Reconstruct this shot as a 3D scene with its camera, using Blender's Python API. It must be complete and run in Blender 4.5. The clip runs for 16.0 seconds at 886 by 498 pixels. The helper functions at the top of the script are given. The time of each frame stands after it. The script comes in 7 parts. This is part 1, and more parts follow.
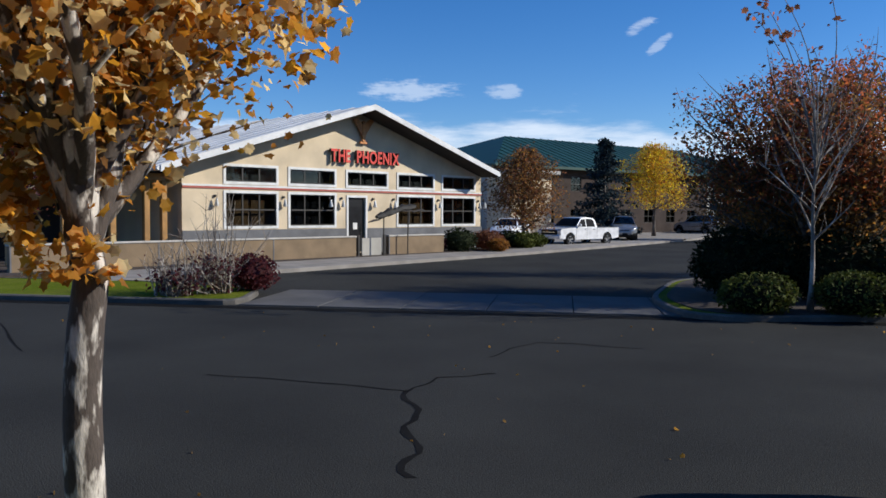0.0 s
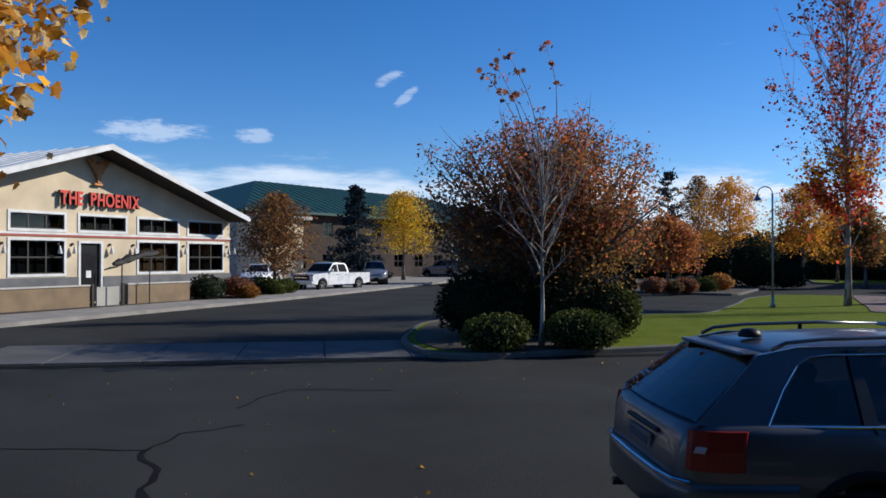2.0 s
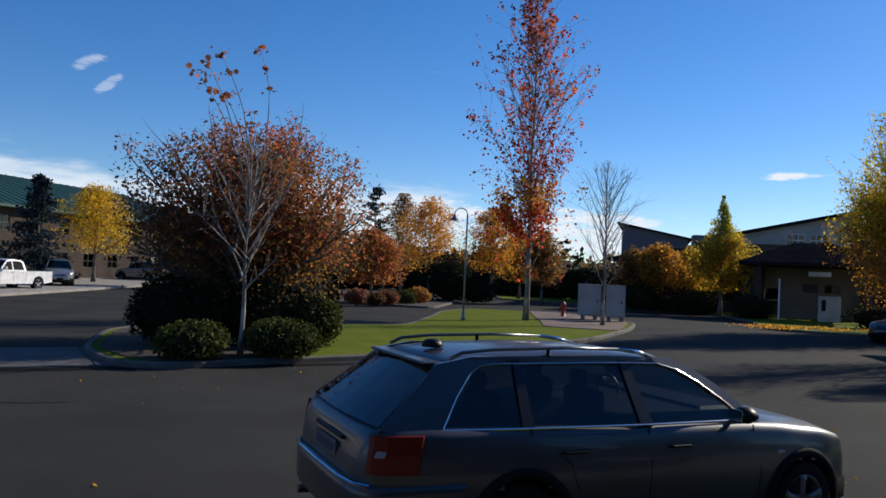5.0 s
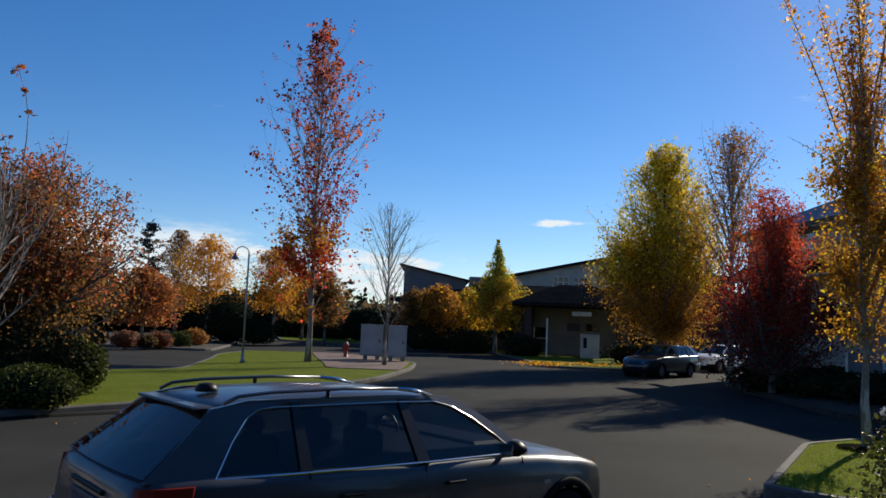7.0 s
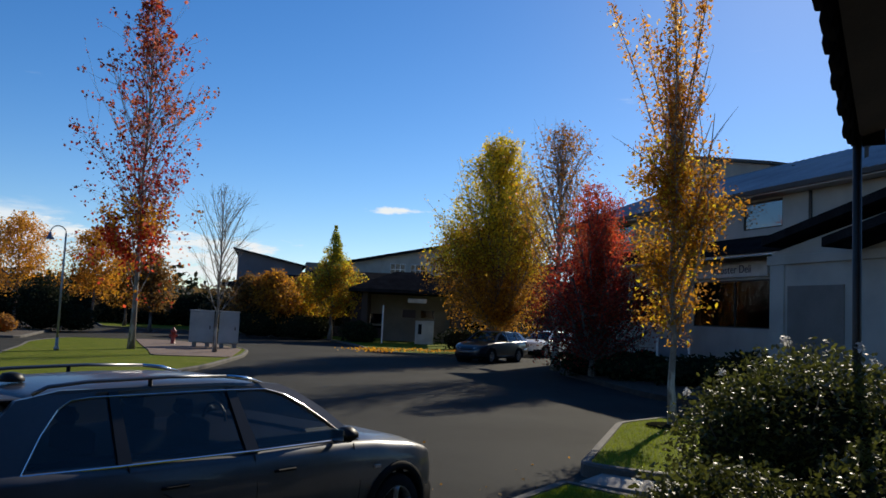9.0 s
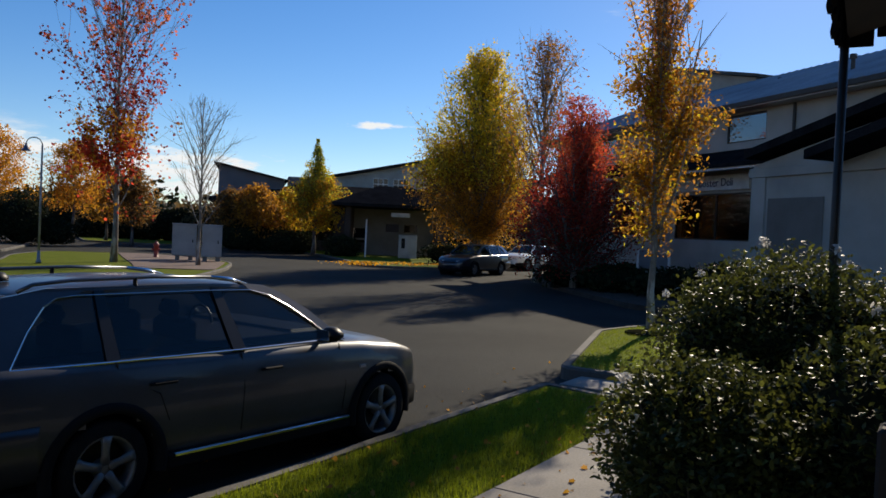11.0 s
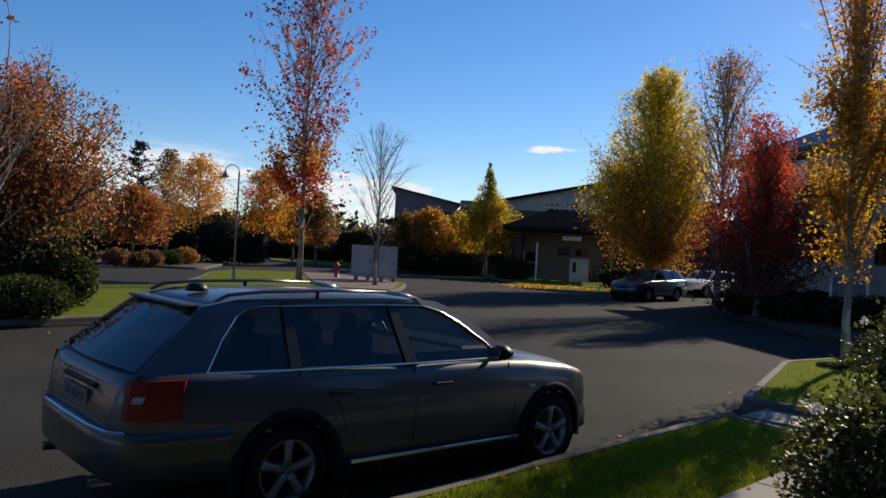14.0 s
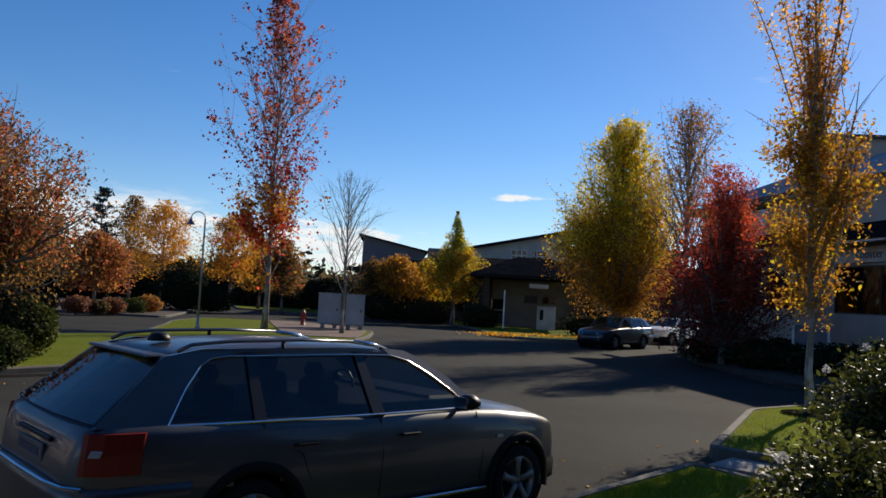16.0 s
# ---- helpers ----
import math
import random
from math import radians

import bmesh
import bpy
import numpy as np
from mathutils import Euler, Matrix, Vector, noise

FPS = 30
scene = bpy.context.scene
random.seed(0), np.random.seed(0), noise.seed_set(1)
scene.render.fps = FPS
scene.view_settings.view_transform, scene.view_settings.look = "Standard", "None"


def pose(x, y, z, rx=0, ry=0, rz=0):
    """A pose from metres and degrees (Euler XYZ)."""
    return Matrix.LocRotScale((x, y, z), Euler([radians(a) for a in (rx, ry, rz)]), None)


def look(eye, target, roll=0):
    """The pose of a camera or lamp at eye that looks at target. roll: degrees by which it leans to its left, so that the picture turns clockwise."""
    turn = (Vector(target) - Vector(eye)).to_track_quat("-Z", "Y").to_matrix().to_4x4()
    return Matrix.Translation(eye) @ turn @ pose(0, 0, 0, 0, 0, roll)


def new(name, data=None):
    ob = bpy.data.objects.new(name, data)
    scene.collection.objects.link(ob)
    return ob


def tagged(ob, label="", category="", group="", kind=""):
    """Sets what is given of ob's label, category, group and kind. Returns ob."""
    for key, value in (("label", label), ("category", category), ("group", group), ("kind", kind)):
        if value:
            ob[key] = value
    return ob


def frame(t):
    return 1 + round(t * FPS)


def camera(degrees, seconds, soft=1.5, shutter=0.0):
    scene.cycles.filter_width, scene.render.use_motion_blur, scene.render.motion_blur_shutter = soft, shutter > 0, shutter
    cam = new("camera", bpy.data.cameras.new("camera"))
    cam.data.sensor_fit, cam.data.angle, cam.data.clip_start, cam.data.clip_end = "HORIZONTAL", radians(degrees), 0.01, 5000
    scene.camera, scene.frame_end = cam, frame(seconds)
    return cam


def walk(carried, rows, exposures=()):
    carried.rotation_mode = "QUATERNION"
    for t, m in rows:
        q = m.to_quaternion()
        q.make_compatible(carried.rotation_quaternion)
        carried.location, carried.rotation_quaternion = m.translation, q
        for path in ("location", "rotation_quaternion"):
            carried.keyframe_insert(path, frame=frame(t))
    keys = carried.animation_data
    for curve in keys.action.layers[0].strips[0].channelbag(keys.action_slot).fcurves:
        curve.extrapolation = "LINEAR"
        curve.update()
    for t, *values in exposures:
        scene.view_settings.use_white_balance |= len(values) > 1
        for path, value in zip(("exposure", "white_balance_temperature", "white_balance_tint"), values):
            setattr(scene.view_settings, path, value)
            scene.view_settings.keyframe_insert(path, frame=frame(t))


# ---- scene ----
EXPOSURES = ((0.0, 0.0, 6050, 8), (2.0, 0.0, 6000, 8), (5.5, 0.0, 6600, 8), (8.0, 0.0, 6900, 6), (9.5, 0.0, 7000, 7), (12.0, 0.06, 7250, 9), (16.0, 0.06, 7150, 9))
cam = camera(58.07, 16.0, soft=1.6)
# seconds, x, y, z, yaw, pitch, roll
PATH = [
    (0.0, -0.200, 0.0, 2.130, 39.16, -2.73, -0.39),
    (0.5, -0.190, 0.0, 2.130, 36.09, -0.63, -0.06),
    (1.0, -0.180, 0.0, 2.130, 31.24, 0.73, 0.09),
    (1.5, -0.170, 0.0, 2.130, 26.71, 3.36, 0.58),
    (2.0, -0.130, 0.0, 2.130, 21.57, 0.59, -0.02),
    (2.5, -0.085, 0.0, 2.130, 18.94, 1.86, 0.57),
    (3.0, -0.040, 0.0, 2.130, 14.04, 1.56, 0.19),
    (3.2, -0.037, 0.0, 2.130, 11.13, 1.63, 0.19),
    (5.3, -0.040, 0.0, 2.130, -0.49, 1.86, -2.89),
    (5.5, -0.040, 0.0, 2.130, -1.80, 2.48, -2.92),
    (6.0, -0.032, 0.0, 2.130, -6.68, 3.41, -2.06),
    (6.5, -0.026, 0.0, 2.130, -9.53, 4.57, -2.18),
    (7.0, -0.020, 0.0, 2.130, -14.58, 5.28, -2.38),
    (7.5, -0.010, 0.0, 2.130, -18.55, 4.69, -1.96),
    (8.0, 0.000, 0.0, 2.130, -22.13, 4.55, -2.75),
    (8.5, 0.000, 0.0, 2.130, -23.66, 5.63, -3.12),
    (9.0, 0.000, 0.0, 2.130, -26.25, 4.82, -2.63),
    (9.5, 0.000, 0.0, 2.130, -28.09, -0.14, -2.20),
    (9.7, 0.000, 0.0, 2.130, -28.08, -0.22, -2.35),
    (11.8, 0.000, 0.0, 1.960, -26.34, -1.59, -2.79),
    (12.0, 0.000, 0.0, 1.961, -25.90, -1.05, -2.83),
    (12.5, 0.000, 0.0, 1.963, -25.72, -1.11, -2.94),
    (13.0, 0.000, 0.0, 1.966, -21.11, -0.90, -3.73),
    (13.5, 0.000, 0.0, 1.968, -18.18, -0.31, -3.76),
    (14.0, 0.000, 0.0, 1.970, -15.24, -0.06, -3.16),
    (14.5, 0.000, 0.0, 1.973, -13.57, 1.34, -2.71),
    (15.0, 0.000, 0.0, 1.975, -16.82, 1.83, -3.58),
    (15.5, 0.000, 0.0, 1.978, -18.31, 1.98, -3.75),
    (16.0, 0.000, 0.0, 1.980, -17.57, 3.48, -3.18),
]
walk(cam, [(t, pose(x, y, z, 90 + pitch, roll, yaw)) for t, x, y, z, yaw, pitch, roll in PATH], EXPOSURES)

# ---- light ----
SUN_HEADING, SUN_HEIGHT = 52.0, 28.0      # degrees clockwise from +y, and above the horizon
world = bpy.data.worlds.new("sky")
scene.world = world
world.use_nodes = True
wn, wl = world.node_tree.nodes, world.node_tree.links
wn.clear()
sky = wn.new("ShaderNodeTexSky")
sky.sky_type, sky.sun_disc = "NISHITA", False
sky.sun_elevation, sky.sun_rotation = radians(SUN_HEIGHT), radians(SUN_HEADING)
sky.altitude, sky.air_density, sky.dust_density, sky.ozone_density = 1100, 1.0, 0.25, 2.2


def wnode(kind, **inputs):
    n = wn.new(kind)
    for k, v in inputs.items():
        n.inputs[k].default_value = v
    return n


def wmath(op, a, b=None, c=None):
    n = wn.new("ShaderNodeMath")
    n.operation = op
    for i, v in enumerate((a, b, c)):
        if v is None:
            continue
        if isinstance(v, (int, float)):
            n.inputs[i].default_value = v
        else:
            wl.new(v, n.inputs[i])
    return n.outputs[0]


def ramp(x, lo, hi):
    n = wn.new("ShaderNodeMapRange")
    n.interpolation_type = "SMOOTHSTEP"
    wl.new(x, n.inputs[0])
    n.inputs[1].default_value, n.inputs[2].default_value = lo, hi
    return n.outputs[0]


coord = wn.new("ShaderNodeTexCoord")
split = wn.new("ShaderNodeSeparateXYZ")
wl.new(coord.outputs["Generated"], split.inputs[0])
azim = wmath("MULTIPLY", wmath("ARCTAN2", wmath("MULTIPLY", split.outputs[0], -1.0), split.outputs[1]), 57.2958)
elev = wmath("MULTIPLY", wmath("ARCSINE", split.outputs[2]), 57.2958)
stretch = wn.new("ShaderNodeCombineXYZ")
wl.new(wmath("MULTIPLY", azim, 0.11), stretch.inputs[0])
wl.new(wmath("MULTIPLY", elev, 0.55), stretch.inputs[1])
puff = wnode("ShaderNodeTexNoise", Scale=1.0, Detail=6.0, Roughness=0.6)
wl.new(stretch.outputs[0], puff.inputs["Vector"])
# a low bank of cloud over the horizon and a few small scraps above it
bank = wmath("MULTIPLY", ramp(elev, 8.2, 4.6), ramp(azim, -10.0, 6.0))
bank = wmath("MULTIPLY", ramp(wmath("ADD", puff.outputs[0], wmath("MULTIPLY", bank, 0.42)), 0.66, 0.98), 0.85)


def scrap(a, e, wa, we, amount, tilt=0.0):
    da = wmath("SUBTRACT", azim, a)
    de = wmath("ADD", wmath("SUBTRACT", elev, e), wmath("MULTIPLY", da, tilt))
    u, v = wmath("DIVIDE", da, wa), wmath("DIVIDE", de, we)
    r = wmath("ADD", wmath("MULTIPLY", u, u), wmath("MULTIPLY", v, v))
    edge = wmath("ADD", ramp(r, 1.5, 0.0), wmath("MULTIPLY", wmath("SUBTRACT", fine_puff.outputs[0], 0.5), 3.2))
    return wmath("MULTIPLY", wmath("MULTIPLY", ramp(edge, 0.35, 1.15), ramp(r, 2.6, 1.2)), amount)


cover = bank
fine_puff = wnode("ShaderNodeTexNoise", Scale=1.0, Detail=5.0, Roughness=0.65)
stretch2 = wn.new("ShaderNodeCombineXYZ")
wl.new(wmath("MULTIPLY", azim, 0.42), stretch2.inputs[0])
wl.new(wmath("MULTIPLY", elev, 1.5), stretch2.inputs[1])
wl.new(stretch2.outputs[0], fine_puff.inputs["Vector"])
for args in ((-9.2, 3.2, 6.5, 2.1, 1.0), (2.5, 3.9, 6.0, 1.5, 1.0), (13.0, 4.4, 4.0, 1.4, 1.0), (-22.2, 7.35, 2.3, 0.30, 1.0), (41.5, 8.5, 4.0, 0.8, 0.5), (35.0, 8.4, 1.5, 0.6, 0.42), (25.6, 12.6, 1.1, 0.5, 0.42, 0.5), (24.2, 11.4, 1.0, 0.5, 0.36, 0.7)):
    cover = wmath("MAXIMUM", cover, scrap(*args))
blend = wn.new("ShaderNodeMixRGB")
wl.new(cover, blend.inputs[0])
deep = wnode("ShaderNodeHueSaturation", Saturation=1.32, Value=1.0)
wl.new(sky.outputs[0], deep.inputs["Color"])
tint = wn.new("ShaderNodeMixRGB")
tint.blend_type, tint.inputs[0].default_value, tint.inputs[2].default_value = "MULTIPLY", 1.0, (1.0, 1.10, 1.36, 1)
wl.new(deep.outputs[0], tint.inputs[1])
wl.new(tint.outputs[0], blend.inputs[1])
blend.inputs[2].default_value = (9.2, 9.8, 10.8, 1)
back = wn.new("ShaderNodeBackground")
back.inputs[1].default_value = 0.09
wl.new(blend.outputs[0], back.inputs[0])
wl.new(back.outputs[0], wn.new("ShaderNodeOutputWorld").inputs[0])

sun = new("sun", bpy.data.lights.new("sun", "SUN"))
sun.data.energy, sun.data.angle, sun.data.color = 5.0, radians(0.55), (1.0, 0.91, 0.78)
sa, se = radians(SUN_HEADING), radians(SUN_HEIGHT)
sun.matrix_world = look((60 * math.sin(sa), 60 * math.cos(sa), 60 * math.tan(se)), (0, 0, 0))

# ---- materials ----
def material(name, color, rough=0.8, metal=0.0, vary=0.15, scale=3.0, fine=40.0, bump=0.0, second=None, random_kind="", spread=0.2, clear=0.0, translucent=0.0, coat=0.0):
    """A painted, mineral or leafy surface: two scales of variation, and a chance shift from piece to piece."""
    m = bpy.data.materials.new(name)
    m.use_nodes = True
    nt = m.node_tree
    n, l = nt.nodes, nt.links
    b = n["Principled BSDF"]
    b.inputs["Roughness"].default_value, b.inputs["Metallic"].default_value = rough, metal
    b.inputs["Coat Weight"].default_value = coat
    tc = n.new("ShaderNodeTexCoord")
    big, small = n.new("ShaderNodeTexNoise"), n.new("ShaderNodeTexNoise")
    for t, s in ((big, scale), (small, fine)):
        t.inputs["Scale"].default_value, t.inputs["Detail"].default_value = s, 5.0
        l.new(tc.outputs["Object"], t.inputs["Vector"])
    mix = n.new("ShaderNodeMixRGB")
    c2 = second or tuple(c * (1 - vary) * 0.8 for c in color)
    mix.inputs[1].default_value, mix.inputs[2].default_value = (*color, 1), (*c2, 1)
    mr = n.new("ShaderNodeMapRange")
    l.new(big.outputs[0], mr.inputs[0])
    mr.inputs[1].default_value, mr.inputs[2].default_value = 0.35, 0.68
    l.new(mr.outputs[0], mix.inputs[0])
    hsv = n.new("ShaderNodeHueSaturation")
    l.new(mix.outputs[0], hsv.inputs["Color"])
    val = n.new("ShaderNodeMapRange")
    l.new(small.outputs[0], val.inputs[0])
    val.inputs[1].default_value, val.inputs[2].default_value = 0.3, 0.7
    val.inputs[3].default_value, val.inputs[4].default_value = 1 - vary, 1 + vary
    out = val.outputs[0]
    if random_kind:
        if random_kind == "island":
            src = n.new("ShaderNodeNewGeometry").outputs["Random Per Island"]
        else:
            src = n.new("ShaderNodeObjectInfo").outputs["Random"]
        r = n.new("ShaderNodeMapRange")
        l.new(src, r.inputs[0])
        r.inputs[3].default_value, r.inputs[4].default_value = 1 - spread, 1 + spread
        mu = n.new("ShaderNodeMath")
        mu.operation = "MULTIPLY"
        l.new(out, mu.inputs[0])
        l.new(r.outputs[0], mu.inputs[1])
        out = mu.outputs[0]
        if random_kind == "island" and second:
            mr2 = n.new("ShaderNodeMath")
            mr2.operation = "FRACT"
            mm = n.new("ShaderNodeMath")
            mm.operation = "MULTIPLY"
            mm.inputs[1].default_value = 7.31
            l.new(src, mm.inputs[0])
            l.new(mm.outputs[0], mr2.inputs[0])
            av = n.new("ShaderNodeMath")
            av.operation = "MULTIPLY_ADD"
            av.inputs[1].default_value = 0.6
            l.new(mr2.outputs[0], av.inputs[0])
            half = n.new("ShaderNodeMath")
            half.operation = "MULTIPLY"
            half.inputs[1].default_value = 0.4
            l.new(mr.outputs[0], half.inputs[0])
            l.new(half.outputs[0], av.inputs[2])
            l.new(av.outputs[0], mix.inputs[0])
    l.new(out, hsv.inputs["Value"])
    l.new(hsv.outputs[0], b.inputs["Base Color"])
    if bump:
        bp = n.new("ShaderNodeBump")
        bp.inputs["Strength"].default_value, bp.inputs["Distance"].default_value = bump, 0.01
        l.new(small.outputs[0], bp.inputs["Height"])
        l.new(bp.outputs[0], b.inputs["Normal"])
    if translucent:
        tr = n.new("ShaderNodeBsdfTranslucent")
        l.new(hsv.outputs[0], tr.inputs[0])
        ms = n.new("ShaderNodeMixShader")
        ms.inputs[0].default_value = translucent
        l.new(b.outputs[0], ms.inputs[1])
        l.new(tr.outputs[0], ms.inputs[2])
        l.new(ms.outputs[0], n["Material Output"].inputs[0])
    return m


def leafy(name, color, second, spread=0.35, translucent=0.68):
    return material(name, color, 0.6, vary=0.1, scale=0.8, fine=6.0, second=second, random_kind="island", spread=spread, translucent=translucent)


def glass_material(name, tint, rough=0.02, base=0.04):
    """Tinted pane: clear glass mixed by gloss with what is behind."""
    m = bpy.data.materials.new(name)
    m.use_nodes = True
    n, l = m.node_tree.nodes, m.node_tree.links
    n.remove(n["Principled BSDF"])
    tr, gl, mx = n.new("ShaderNodeBsdfTransparent"), n.new("ShaderNodeBsdfGlossy"), n.new("ShaderNodeMixShader")
    lw, power, fr = n.new("ShaderNodeLayerWeight"), n.new("ShaderNodeMath"), n.new("ShaderNodeMath")
    power.operation, power.inputs[1].default_value = "POWER", 4.0
    fr.operation, fr.inputs[1].default_value, fr.inputs[2].default_value = "MULTIPLY_ADD", 0.55, base
    l.new(lw.outputs["Facing"], power.inputs[0])
    l.new(power.outputs[0], fr.inputs[0])
    tr.inputs[0].default_value = (*tint, 1)
    gl.inputs["Roughness"].default_value = rough
    l.new(fr.outputs[0], mx.inputs[0])
    l.new(tr.outputs[0], mx.inputs[1])
    l.new(gl.outputs[0], mx.inputs[2])
    l.new(mx.outputs[0], n["Material Output"].inputs[0])
    return m


def bark_material(name, pale, dark, scale=5.0):
    m = material(name, pale, 0.85, vary=0.2, scale=scale, fine=60.0, bump=0.5, second=dark)
    n = m.node_tree.nodes
    maps = n.new("ShaderNodeMapping")
    maps.inputs["Scale"].default_value = (1.0, 1.0, 0.32)
    links = m.node_tree.links
    links.new(n["Texture Coordinate"].outputs["Object"], maps.inputs[0])
    for t in n:
        if t.bl_idname == "ShaderNodeTexNoise":
            links.new(maps.outputs[0], t.inputs["Vector"])
        if t.bl_idname == "ShaderNodeMapRange" and abs(t.inputs[1].default_value - 0.35) < 1e-4:
            t.inputs[1].default_value, t.inputs[2].default_value = 0.42, 0.50
    return m


